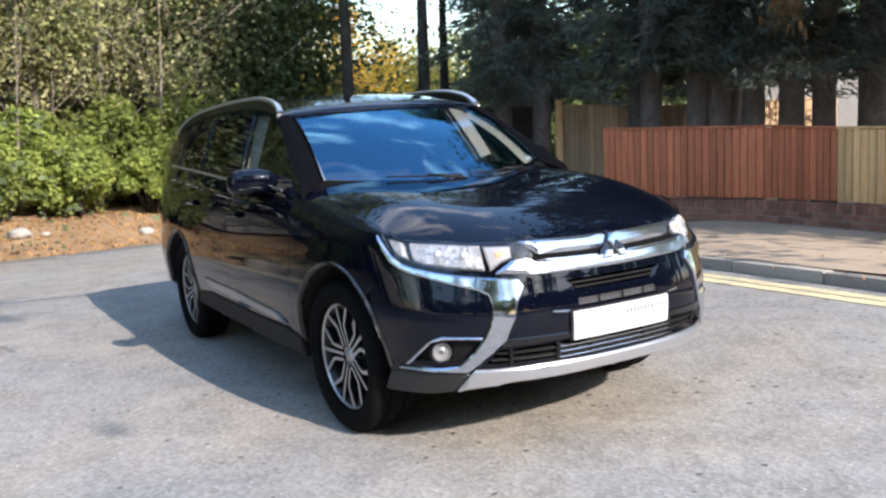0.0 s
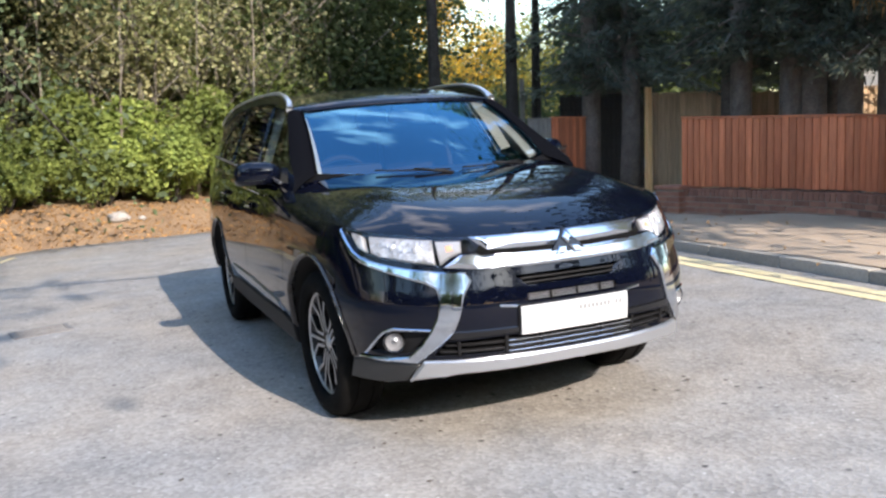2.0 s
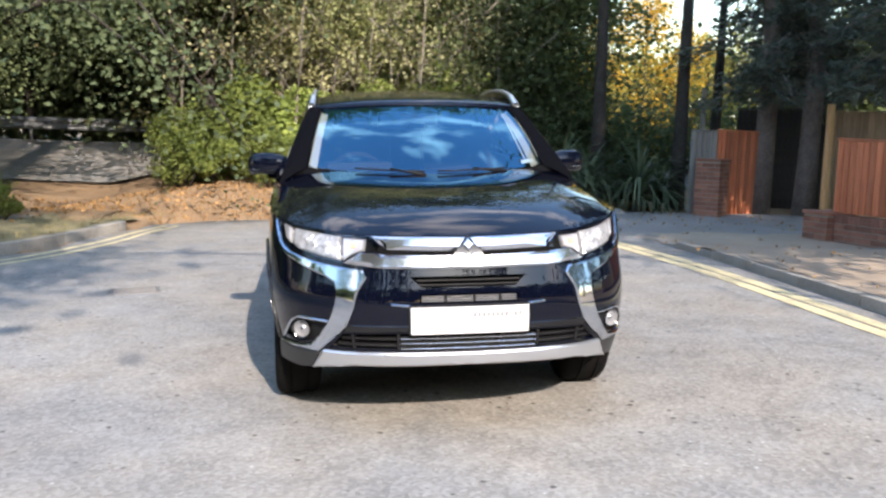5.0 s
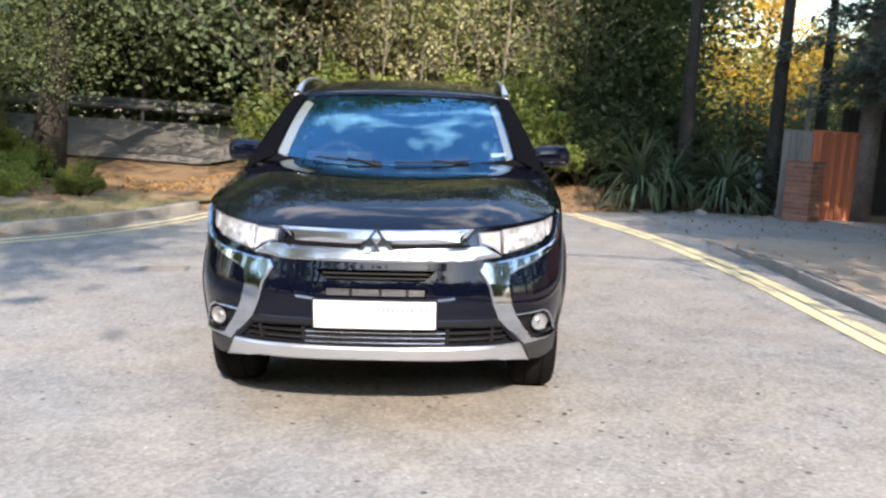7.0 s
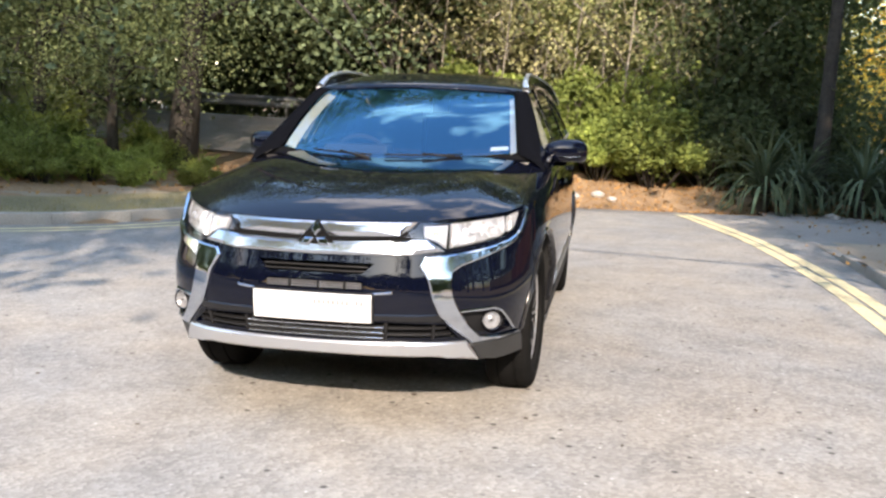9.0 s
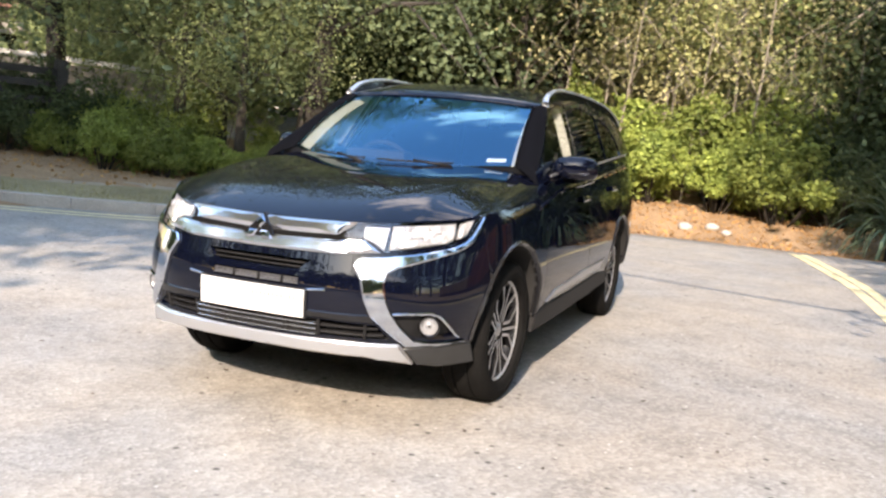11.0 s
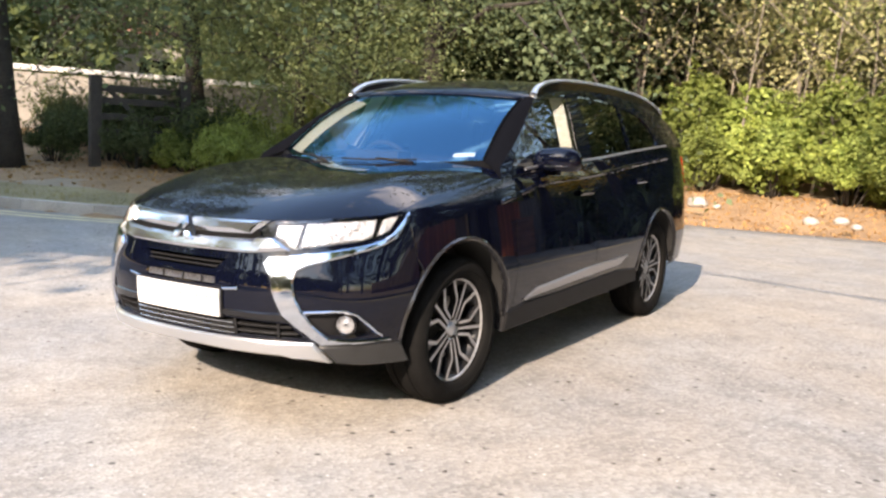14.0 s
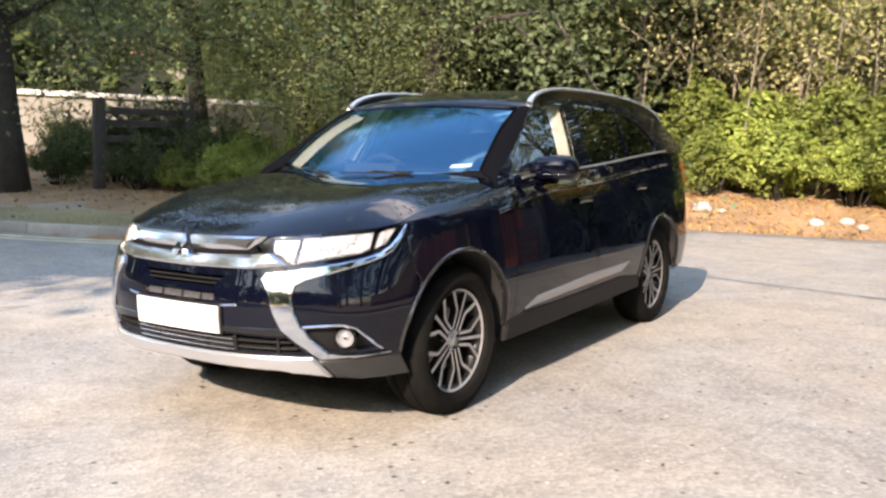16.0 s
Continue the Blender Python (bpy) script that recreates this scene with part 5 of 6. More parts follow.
def wrap(bm, fn, name, mat, parent, label="", exact=False, smooth=35.0, flip=False, turn=None):
    """Lays a flat sheet (u, v, height) on a surface of the car and links it as a part."""
    normals = []
    for v in bm.verts:
        u, w, o = v.co
        n = normal_at(fn, u, w)
        if flip:
            n = -n
        v.co = fn(u, w) + n * o
        normals.append(turn(u, w, n) if turn else n)
    if flip:
        bmesh.ops.reverse_faces(bm, faces=bm.faces)
    ob = part(name, bm, mat, parent, label, smooth)
    if exact:
        ob.data.normals_split_custom_set_from_vertices([tuple(n) for n in normals])
    return ob


def rim(bm, depth):
    """Folds the open edges of a sheet inwards."""
    edges = [e for e in bm.edges if e.is_boundary]
    r = bmesh.ops.extrude_edge_only(bm, edges=edges)
    for v in (g for g in r["geom"] if isinstance(g, bmesh.types.BMVert)):
        v.co.z -= depth
    return bm


def skin(name, outline, fn, mat, parent, holes=(), label="", depth=0.012, du=0.05, dv=0.05, lift=0.0, flip=False, turn=None):
    bm = flat(outline, holes, du, dv)
    for v in bm.verts:
        v.co.z = lift
    rim(bm, depth)
    return wrap(bm, fn, name, mat, parent, label, True, 60.0, flip, turn)


def raised(name, outline, fn, mat, parent, top, depth, chamfer=0.005, label="", du=0.05, dv=0.05, holes=(), flip=False):
    """A solid piece standing proud of the skin, with chamfered edges."""
    bm = flat(outline, holes, du, dv)
    bmesh.ops.inset_region(bm, faces=bm.faces[:], thickness=chamfer, use_even_offset=True, use_boundary=True)
    for v in bm.verts:
        v.co.z = top - (chamfer if v.is_boundary else 0)
    rim(bm, depth)
    return wrap(bm, fn, name, mat, parent, label, False, 38.0, flip)


def both(points):
    """The outline and its mirror image."""
    return (points, [(-a, b) for a, b in points])


def symmetric(points):
    """A closed outline from its half, first and last on the middle line."""
    return points + [(-a, b) for a, b in points[::-1] if abs(a) > 1e-6]


def ribbon(points, width):
    """A closed strip of a given width about a line."""
    p = np.array(points, float)
    t = np.gradient(p, axis=0)
    t /= np.linalg.norm(t, axis=1)[:, None]
    n = np.c_[-t[:, 1], t[:, 0]] * width / 2
    return [tuple(q) for q in np.vstack([p + n, (p - n)[::-1]])]


car = thing("car", "clean black SUV with chrome grille, parked on the asphalt", "car", m=pose(0, 0, 0, 0, -2.3, 0))
SK = belt_point
LAMP_SILVER = faceted("lamp_silver", (0.56, 0.57, 0.60), 0.3, 0.45, 42.0)
PLATE_WHITE = plain("plate_white", (0.55, 0.55, 0.54), 0.4)
PILLAR_BLACK = plain("pillar_black", (0.003, 0.0033, 0.0045), 0.9, 0.0, 0.0, 0.02)
ARCH_LIP = plain("arch_lip", (0.012, 0.012, 0.013), 0.22, 0.0, 0.5)
FOG_BOWL = plain("fog_lamp_bowl", (0.27, 0.275, 0.29), 0.35, 0.4)
arch_liner = plain("wheel_arch_liner", (0.008, 0.008, 0.008), 0.9)

LAMP = [(0.365, 0.814), (0.44, 0.872), (0.58, 0.878), (0.76, 0.890), (0.97, 0.901), (1.085, 0.925), (1.068, 0.893), (0.995, 0.828), (0.89, 0.803), (0.70, 0.782), (0.56, 0.765),
        (0.515, 0.797), (0.47, 0.812)]
POCKET = [(0.612, 0.514), (0.77, 0.518), (0.825, 0.498), (0.925, 0.418), (0.80, 0.404), (0.712, 0.412), (0.638, 0.468)]
LOWER = symmetric([(0, 0.398), (0.62, 0.398), (0.545, 0.470), (0.30, 0.478), (0, 0.474)])
MIDDLE = symmetric([(0, 0.668), (0.20, 0.668), (0.25, 0.712), (0, 0.712)])
SLOT = symmetric([(0, 0.602), (0.207, 0.602), (0.207, 0.640), (0, 0.640)])
ARC_F = [(run_at(-0.03 - 0.41 * math.cos(a)), 0.36 + 0.41 * math.sin(a)) for a in [math.radians(d) for d in range(0, 181, 9)]]
bumper_half = [(0, 0.392), (0.62, 0.392), (0.69, 0.368), (ARC_F[0][0] - 0.004, 0.368)] + [p for p in ARC_F[:5]] + [(1.13, 0.72), (1.10, 0.86), (1.092, 0.927), (0.97, 0.906), (0.76, 0.893), (0.44, 0.878), (0, 0.868)]
holes = [LOWER, MIDDLE, SLOT, *both(LAMP), *both(POCKET)]
skin("front_bumper", symmetric(bumper_half), SK, PAINT, car, holes, "glossy black front bumper", 0.03, 0.04, 0.04)

# dark backing behind the openings
for poly, deep, nm in ((symmetric([(0, 0.385), (0.66, 0.385), (0.60, 0.49), (0, 0.49)]), -0.06, "grille_backing"), (symmetric([(0, 0.655), (0.27, 0.655), (0.27, 0.725), (0, 0.725)]), -0.045, "grille_backing"),
                       (symmetric([(0, 0.592), (0.23, 0.592), (0.23, 0.652), (0, 0.652)]), -0.045, "grille_backing")):
    skin(nm, poly, SK, MATTE_BLACK, car, depth=0.005, lift=deep)
for z in (0.418, 0.446):
    raised("grille_slat", ribbon([(-0.60 + (z - 0.398) * 0.9, z), (-0.3, z), (0, z), (0.3, z), (0.60 - (z - 0.398) * 0.9, z)], 0.010), SK, BLACK_PLASTIC, car, -0.012, 0.03, 0.003)
for z in (0.407, 0.430, 0.452):
    raised("grille_bar", ribbon([(-0.29, z), (-0.1, z), (0.1, z), (0.29, z)], 0.0045), SK, BAR_CHROME, car, -0.004, 0.02, 0.001, "silver grille bar")
for s in (-0.30, 0.30, -0.14, 0.14, -0.5, 0.5):
    raised("grille_post", ribbon([(s, 0.402), (s, 0.47)], 0.014), SK, BLACK_PLASTIC, car, -0.006, 0.03, 0.003)
for z in (0.611, 0.621, 0.631):
    raised("grille_bar", ribbon([(-0.2, z), (0, z), (0.2, z)], 0.0055), SK, DULL_SILVER, car, -0.006, 0.02, 0.003, "silver grille bar")
for s in (-0.1, 0.02, 0.13):
    raised("grille_post", ribbon([(s, 0.604), (s, 0.638)], 0.012), SK, BLACK_PLASTIC, car, -0.004, 0.02, 0.003)
for z in (0.680, 0.698):
    raised("grille_slat", ribbon([(-0.22, z), (0, z), (0.22, z)], 0.008), SK, BLACK_PLASTIC, car, -0.012, 0.02, 0.002)
raised("bumper_ledge", symmetric([(0, 0.479), (0.30, 0.482), (0.545, 0.475), (0.52, 0.512), (0.25, 0.512), (0, 0.508)]), SK, GLOSS_BLACK, car, 0.006, 0.02, 0.005, "glossy black ledge under the number plate")

# chrome bars, shields and silver skid plate
raised("grille_bar", symmetric([(0, 0.808), (0.352, 0.818), (0.43, 0.874), (0, 0.866)]), SK, BAR_CHROME, car, 0.016, 0.03, 0.016, "broad chrome upper grille bar")
raised("grille_bar", symmetric([(0, 0.740), (0.36, 0.745), (0.545, 0.761), (0.47, 0.806), (0.36, 0.799), (0, 0.789)]), SK, BAR_CHROME, car, 0.022, 0.04, 0.015, "broad chrome lower grille bar")
raised("grille_gap", symmetric([(0, 0.770), (0.36, 0.780), (0.40, 0.815), (0.38, 0.84), (0, 0.830)]), SK, MATTE_BLACK, car, 0.002, 0.02, 0.001)
SHIELD = [(0.430, 0.708), (0.452, 0.738), (0.56, 0.746), (0.70, 0.762), (0.80, 0.775), (0.898, 0.791), (0.96, 0.808), (1.008, 0.832), (1.055, 0.874), (1.099, 0.920), (1.099, 0.903), (1.066, 0.856),
          (1.021, 0.812), (0.965, 0.787), (0.905, 0.770), (0.80, 0.747), (0.70, 0.724), (0.62, 0.704), (0.575, 0.682), (0.562, 0.64), (0.572, 0.58), (0.600, 0.525), (0.648, 0.463), (0.712, 0.411),
          (0.80, 0.401), (1.00, 0.393), (1.00, 0.383), (0.80, 0.384), (0.675, 0.381), (0.64, 0.408), (0.57, 0.458), (0.515, 0.508), (0.484, 0.575), (0.466, 0.65)]
for poly in both(SHIELD):
    raised("chrome_shield", poly, SK, CHROME, car, 0.014, 0.03, 0.006, "bright chrome shield-shaped bumper trim", 0.03, 0.03)
for poly in both(POCKET):
    skin("fog_pocket", [(a, b) for a, b in poly], SK, BLACK_PLASTIC, car, depth=0.004, lift=-0.03)
for q in (1, -1):
    raised("fog_trim", [(q * a, b) for a, b in ribbon([(0.606, 0.519), (0.70, 0.523), (0.77, 0.524), (0.822, 0.506), (0.88, 0.46), (0.93, 0.420), (0.955, 0.407)], 0.011)], SK, CHROME, car, 0.008, 0.02, 0.003, "thin chrome fog lamp surround", 0.03, 0.03)
    # fog lamp: a bezel, a reflector bowl and a clear lens
    c = belt_point(q * 0.792, 0.462)
    n = normal_at(SK, q * 0.792, 0.462)
    aim = (n + Vector((0, -1.2, 0))).normalized()
    base = Matrix.Translation(c - n * 0.028) @ aim.to_track_quat("Z", "Y").to_matrix().to_4x4()
    bm = bmesh.new()
    prof = [(0.047, -0.02), (0.047, 0.022), (0.042, 0.028), (0.037, 0.024)]
    rings = [[bm.verts.new((r * math.cos(6.2832 * k / 24), r * math.sin(6.2832 * k / 24), z)) for k in range(24)] for r, z in prof]
    for a, b in zip(rings, rings[1:]):
        for k in range(24):
            bm.faces.new((a[k], a[(k + 1) % 24], b[(k + 1) % 24], b[k]))
    bm.transform(base)
    fog = part("fog_lamp", bm, GLOSS_BLACK, car, "small round fog lamp in a black ring")
    bm = bmesh.new()
    rings = [[bm.verts.new((r * math.cos(6.2832 * k / 24), r * math.sin(6.2832 * k / 24), z)) for k in range(24)] for r, z in ((0.037, 0.024), (0.028, 0.012), (0.016, 0.010), (0.005, 0.018))]
    for a, b in zip(rings, rings[1:]):
        for k in range(24):
            bm.faces.new((a[k], a[(k + 1) % 24], b[(k + 1) % 24], b[k]))
    bm.transform(base)
    part("reflector", bm, FOG_BOWL, fog)
    bm = bmesh.new()
    bmesh.ops.create_uvsphere(bm, u_segments=24, v_segments=10, radius=0.038)
    bmesh.ops.scale(bm, vec=(1, 1, 0.32), verts=bm.verts)
    bmesh.ops.delete(bm, geom=[v for v in bm.verts if v.co.z < -0.002], context="VERTS")
    bm.transform(base @ Matrix.Translation((0, 0, 0.022)))
    part("lens", bm, LENS, fog).visible_shadow = False

raised("skid_plate", symmetric([(0, 0.338), (0.50, 0.334), (0.735, 0.303), (0.648, 0.392), (0.37, 0.396), (0, 0.391)]), SK, SATIN, car, 0.020, 0.06, 0.012, "satin silver skid plate along the lower bumper", 0.04, 0.03)
SKIRT = [(0.755, 0.296), (0.87, 0.278), (1.135, 0.268), (ARC_F[0][0] - 0.004, 0.367), (1.00, 0.379), (0.80, 0.380), (0.676, 0.377), (0.668, 0.370)]
for poly in both(SKIRT):
    raised("bumper_skirt", poly, SK, GREY_PLASTIC, car, 0.006, 0.05, 0.008, "dark grey plastic lower bumper corner")
skin("under_tray", symmetric([(0, 0.23), (0.60, 0.23), (1.10, 0.22), (1.10, 0.30), (0.70, 0.33), (0, 0.34)]), SK, arch_liner, car, depth=0.02, lift=-0.13)

# badge: a plain chrome shape on the bars
badge = raised("badge_backing", [(0, 0.872), (0.034, 0.832), (0.088, 0.770), (0.080, 0.758), (-0.080, 0.758), (-0.088, 0.770), (-0.034, 0.832)], SK, GLOSS_BLACK, car, 0.021, 0.02, 0.004, "", 0.02, 0.02)
for a in (90, 210, 330):
    d, p = Vector((math.cos(radians(a)), math.sin(radians(a)))), Vector((-math.sin(radians(a)), math.cos(radians(a))))
    ends = [d * 0.004, d * 0.031 - p * 0.0165, d * 0.058, d * 0.031 + p * 0.0165]
    raised("badge_lozenge", [(1.25 * e.x, 0.798 + e.y) for e in ends], SK, CHROME, badge, 0.034, 0.02, 0.006, "plain chrome lozenge", 0.02, 0.02)
# number plate with its writing as plain bars
plate = raised("number_plate", [(-0.245, 0.479), (0.245, 0.479), (0.245, 0.589), (-0.245, 0.589)], SK, PLATE_WHITE, car, 0.020, 0.012, 0.002, "blank white number plate", 0.04, 0.04)
raised("plate_holder", [(-0.254, 0.472), (0.254, 0.472), (0.254, 0.596), (-0.254, 0.596)], SK, BLACK_PLASTIC, car, 0.010, 0.02, 0.003)
GREY_INK = plain("grey_ink", (0.20, 0.20, 0.21), 0.5)
for k in range(11):
    if k != 8:
        a = 0.010 + k * 0.0190
        raised("plate_bar", [(a, 0.546), (a + 0.013, 0.546), (a + 0.013, 0.566), (a, 0.566)], SK, GREY_INK, plate, 0.0212, 0.001, 0.0002)
# Chrome slivers stand for a bright highlight beside the plate.
for q in (-1, 1):
    raised("plate_highlight", [(q * a, b) for a, b in ribbon([(0.245, 0.592), (0.29, 0.596), (0.325, 0.600)], 0.010)], SK, CHROME, car, 0.006, 0.01, 0.002)


# headlamps
def headlamp(q):
    side = lambda pts: [(q * a, b) for a, b in pts]
    poly = side(LAMP)
    mid = (q * 0.70, 0.838)
    grow = lambda k: [(mid[0] + (a - mid[0]) * k, mid[1] + (b - mid[1]) * k) for a, b in poly]
    body = skin("headlamp", grow(1.02), SK, GLOSS_BLACK, car, depth=0.03, lift=-0.034, label="bright clear headlamp with silver reflectors")
    skin("lens", poly, SK, LENS, body, depth=0.01, lift=0.003, du=0.03, dv=0.03).visible_shadow = False
    bowl = [(0.585, 0.779), (0.70, 0.791), (0.88, 0.811), (0.918, 0.822), (0.952, 0.893), (0.76, 0.885), (0.604, 0.876)]
    raised("main_reflector", side(bowl), SK, LAMP_SILVER, body, -0.012, 0.02, 0.006, "bright silver main reflector", 0.03, 0.03)
    raised("inner_reflector", side([(0.462, 0.822), (0.515, 0.806), (0.562, 0.776), (0.590, 0.872), (0.462, 0.868)]), SK, REFLECTOR, body, -0.016, 0.02, 0.006)
    raised("indicator", side([(0.500, 0.828), (0.535, 0.824), (0.542, 0.850), (0.508, 0.852)]), SK, AMBER, body, -0.013, 0.02, 0.005, "pale amber indicator")
    raised("side_marker", side([(0.985, 0.893), (1.060, 0.909), (1.046, 0.890), (1.000, 0.842), (0.948, 0.828)]), SK, LAMP_SILVER, body, -0.010, 0.02, 0.005, "silver corner lamp")
    for s, z, w, h in ((0.655, 0.862, 0.010, 0.022), (0.680, 0.864, 0.006, 0.020), (0.700, 0.828, 0.040, 0.008), (0.745, 0.830, 0.018, 0.010), (0.790, 0.864, 0.010, 0.018), (0.84, 0.85, 0.03, 0.008)):
        raised("rib", side([(s - w / 2, z - h / 2), (s + w / 2, z - h / 2), (s + w / 2, z + h / 2), (s - w / 2, z + h / 2)]), SK, DULL_SILVER, body, -0.0105, 0.006, 0.001)
    for s, z, r in ((0.668, 0.838, 0.020), (0.80, 0.848, 0.017)):
        c, n = belt_point(q * s, z), normal_at(SK, q * s, z)
        aim = (n + Vector((0, -1.4, 0))).normalized()
        bm = bmesh.new()
        bmesh.ops.create_uvsphere(bm, u_segments=20, v_segments=12, radius=r)
        bmesh.ops.scale(bm, vec=(1, 1, 0.4), verts=bm.verts)
        bm.transform(Matrix.Translation(c - n * 0.014) @ aim.to_track_quat("Z", "Y").to_matrix().to_4x4())
        part("bulb_bowl", bm, REFLECTOR, body)


headlamp(1)
headlamp(-1)


# flank panels
def flank(z_low, y0, y1, n=8):
    return [(run_at(y0 + (y1 - y0) * k / n), z_low(y0 + (y1 - y0) * k / n)) for k in range(n + 1)]


top_of = lambda y: belt_z(y)
ARC_R = [(run_at(2.67 - 0.405 * math.cos(a)), 0.36 + 0.405 * math.sin(a)) for a in [math.radians(d) for d in range(0, 181, 9)]]
g = 0.002
fender = [(1.097, 0.925), (1.104, 0.86), (1.134, 0.72)] + ARC_F[5:] + [(run_at(0.448), 0.36)] + [(run_at(0.448), 0.6), (run_at(0.448), belt_z(0.448))] + flank(top_of, 0.44, -0.40, 10)
fdoor = [(run_at(0.454), 0.345), (run_at(1.478), 0.345), (run_at(1.478), belt_z(1.478))] + flank(top_of, 1.47, 0.454, 10)
rdoor = [(run_at(1.484), 0.345), (run_at(2.20), 0.345), (run_at(2.225), 0.45), (run_at(2.30), 0.60), (run_at(2.385), 0.72), (run_at(2.40), 0.85), (run_at(2.40), belt_z(2.40))] + flank(top_of, 2.39, 1.484, 10)
quarter = [(run_at(2.206), 0.345)] + ARC_R[1:-1] + [(run_at(3.08), 0.36), (END - 0.01, 0.36), (END - 0.01, 1.20)] + flank(top_of, 3.6, 2.406, 8) + [(run_at(2.406), 0.85), (run_at(2.391), 0.72), (run_at(2.306), 0.60), (run_at(2.231), 0.45)]
shell = [(1.06, 0.85)] + ARC_F[6:] + [(run_at(0.40), 0.33), (run_at(2.24), 0.33)] + ARC_R[1:-1] + [(run_at(3.1), 0.33), (END - 0.01, 0.33), (END - 0.01, 1.18)] + [(a, b - 0.02) for a, b in flank(top_of, 3.6, -0.35, 16)]
for q in (1, -1):
    m = lambda pts: [(q * a, b) for a, b in pts]
    skin("front_wing", m(fender), SK, PAINT, car, label="glossy black front wing", du=0.06, dv=0.03, turn=wing_side)
    fd = skin("front_door", m(fdoor), SK, PAINT, car, label="closed glossy black front door", du=0.07, dv=0.06)
    rd = skin("rear_door", m(rdoor), SK, PAINT, car, label="closed glossy black rear door", du=0.07, dv=0.06)
    skin("rear_quarter", m(quarter), SK, PAINT, car, label="glossy black rear quarter panel", du=0.06, dv=0.06)
    skin("inner_shell", m(shell), SK, BLACK_PLASTIC, car, depth=0.002, lift=-0.022, du=0.12, dv=0.12)
    raised("sill", m([(run_at(0.385), 0.275), (run_at(1.1), 0.285), (run_at(2.27), 0.31), (run_at(2.23), 0.40), (run_at(1.9), 0.43), (run_at(1.0), 0.405), (run_at(0.55), 0.40), (run_at(0.40), 0.38)]), SK, BLACK_PLASTIC, car, 0.010, 0.07, 0.008, "dark grey plastic sill", 0.08, 0.05)
    raised("door_strip", m([(run_at(0.56), 0.418), (run_at(0.70), 0.468), (run_at(1.4), 0.505), (run_at(2.02), 0.515), (run_at(1.88), 0.462), (run_at(1.45), 0.450), (run_at(0.95), 0.432)]), SK, DULL_SILVER, car, 0.010, 0.02, 0.006, "satin silver strip along the lower doors", 0.08, 0.05)
    for arc, nm, r0, cy in ((ARC_F, "front", 0.41, -0.03), (ARC_R, "rear", 0.405, 2.67)):
        line = [(run_at(cy - (r0 + 0.012) * math.cos(a)), 0.36 + (r0 + 0.012) * math.sin(a)) for a in [math.radians(d) for d in range(2, 179, 8)]]
        raised("arch_moulding", m(ribbon(line, 0.020)), SK, ARCH_LIP, car, 0.010, 0.03, 0.008, "slim dark grey wheel arch moulding", 0.05, 0.05)
    # door handles, and the crease that runs back along the doors
    for y, z, d in ((1.30, 0.945, fd), (2.24, 0.985, rd)):
        h = raised("door_handle", m([(run_at(y - 0.10), z - 0.018), (run_at(y + 0.10), z - 0.014), (run_at(y + 0.10), z + 0.018), (run_at(y - 0.10), z + 0.014)]), SK, PAINT, d, 0.030, 0.012, 0.012, "body-coloured door handle")
        skin("handle_cup", m([(run_at(y - 0.08), z - 0.04), (run_at(y + 0.05), z - 0.04), (run_at(y + 0.05), z + 0.035), (run_at(y - 0.08), z + 0.035)]), SK, PAINT, d, depth=0.001, lift=0.0015)
    raised("belt_crease", m(ribbon([(run_at(y), belt_z(y) - 0.072 - 0.012 * (y < 0.6)) for y in np.linspace(0.30, 2.9, 14)], 0.030)), SK, PAINT, car, 0.010, 0.012, 0.012, "raised shoulder line", 0.1, 0.05)
    # rear lamps
    raised("tail_lamp", m([(run_at(3.46), 0.93), (END - 0.62, 0.93), (END - 0.62, 1.12), (run_at(3.42), 1.14)]), SK, RED_LENS, car, 0.006, 0.02, 0.006, "red tail lamp")
skin("tailgate", [(END - 0.7, 0.48), (END + 0.0, 0.48), (END + 0.0, 1.15), (END - 0.7, 1.15)], lambda s, z: belt_point(s, z), PAINT, car, depth=0.01, lift=0.004)
skin("tailgate", [(-END + 0.7, 0.48), (-END - 0.0, 0.48), (-END - 0.0, 1.15), (-END + 0.7, 1.15)], lambda s, z: belt_point(s, z), PAINT, car, depth=0.01, lift=0.004)

# bonnet and wing tops
skin("bonnet", [(-0.885, 0.004), (0.885, 0.004), (0.885, 0.985), (-0.885, 0.985)], bonnet_point, PAINT, car, label="glossy black bonnet mirroring sky and trees", du=0.05, dv=0.05)
for q in (1, -1):
    skin("wing_top", [(q * 0.888, 0.004), (q * 1.0, 0.004), (q * 1.0, 0.985), (q * 0.888, 0.985)], bonnet_point, PAINT, car, du=0.025, dv=0.05, turn=shoulder)
skin("bonnet_liner", [(-0.99, 0.02), (0.99, 0.02), (0.99, 1.0), (-0.99, 1.0)], bonnet_point, BLACK_PLASTIC, car, depth=0.002, lift=-0.02, du=0.12, dv=0.12)

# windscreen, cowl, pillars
skin("windscreen", [(-1, 0.02), (1, 0.02), (1, 0.985), (-1, 0.985)], screen_point, SCREEN, car, label="curved windscreen with its sky reflection tinted blue", depth=0.004, du=0.1, dv=0.08).visible_shadow = False


def ruled(name, c0, c1, mat, n=20, k=4, label="", bulge=0.0):
    """A panel stretched between two lines."""
    verts, faces = [], []
    for i in range(n + 1):
        a, b = c0(i / n), c1(i / n)
        for j in range(k + 1):
            p = a.lerp(b, j / k)
            p.z += bulge * math.sin(math.pi * j / k)
            verts.append(p)
        if i:
            for j in range(k):
                q = (i - 1) * (k + 1) + j
                faces.append((q, q + 1, q + k + 2, q + k + 1))
    return mesh_object(name, verts, faces, mat, car, label, True)


def mirrored(fn, q):
    def made(t):
        p = fn(t)
        return Vector((p.x * q, p.y, p.z))
    return made


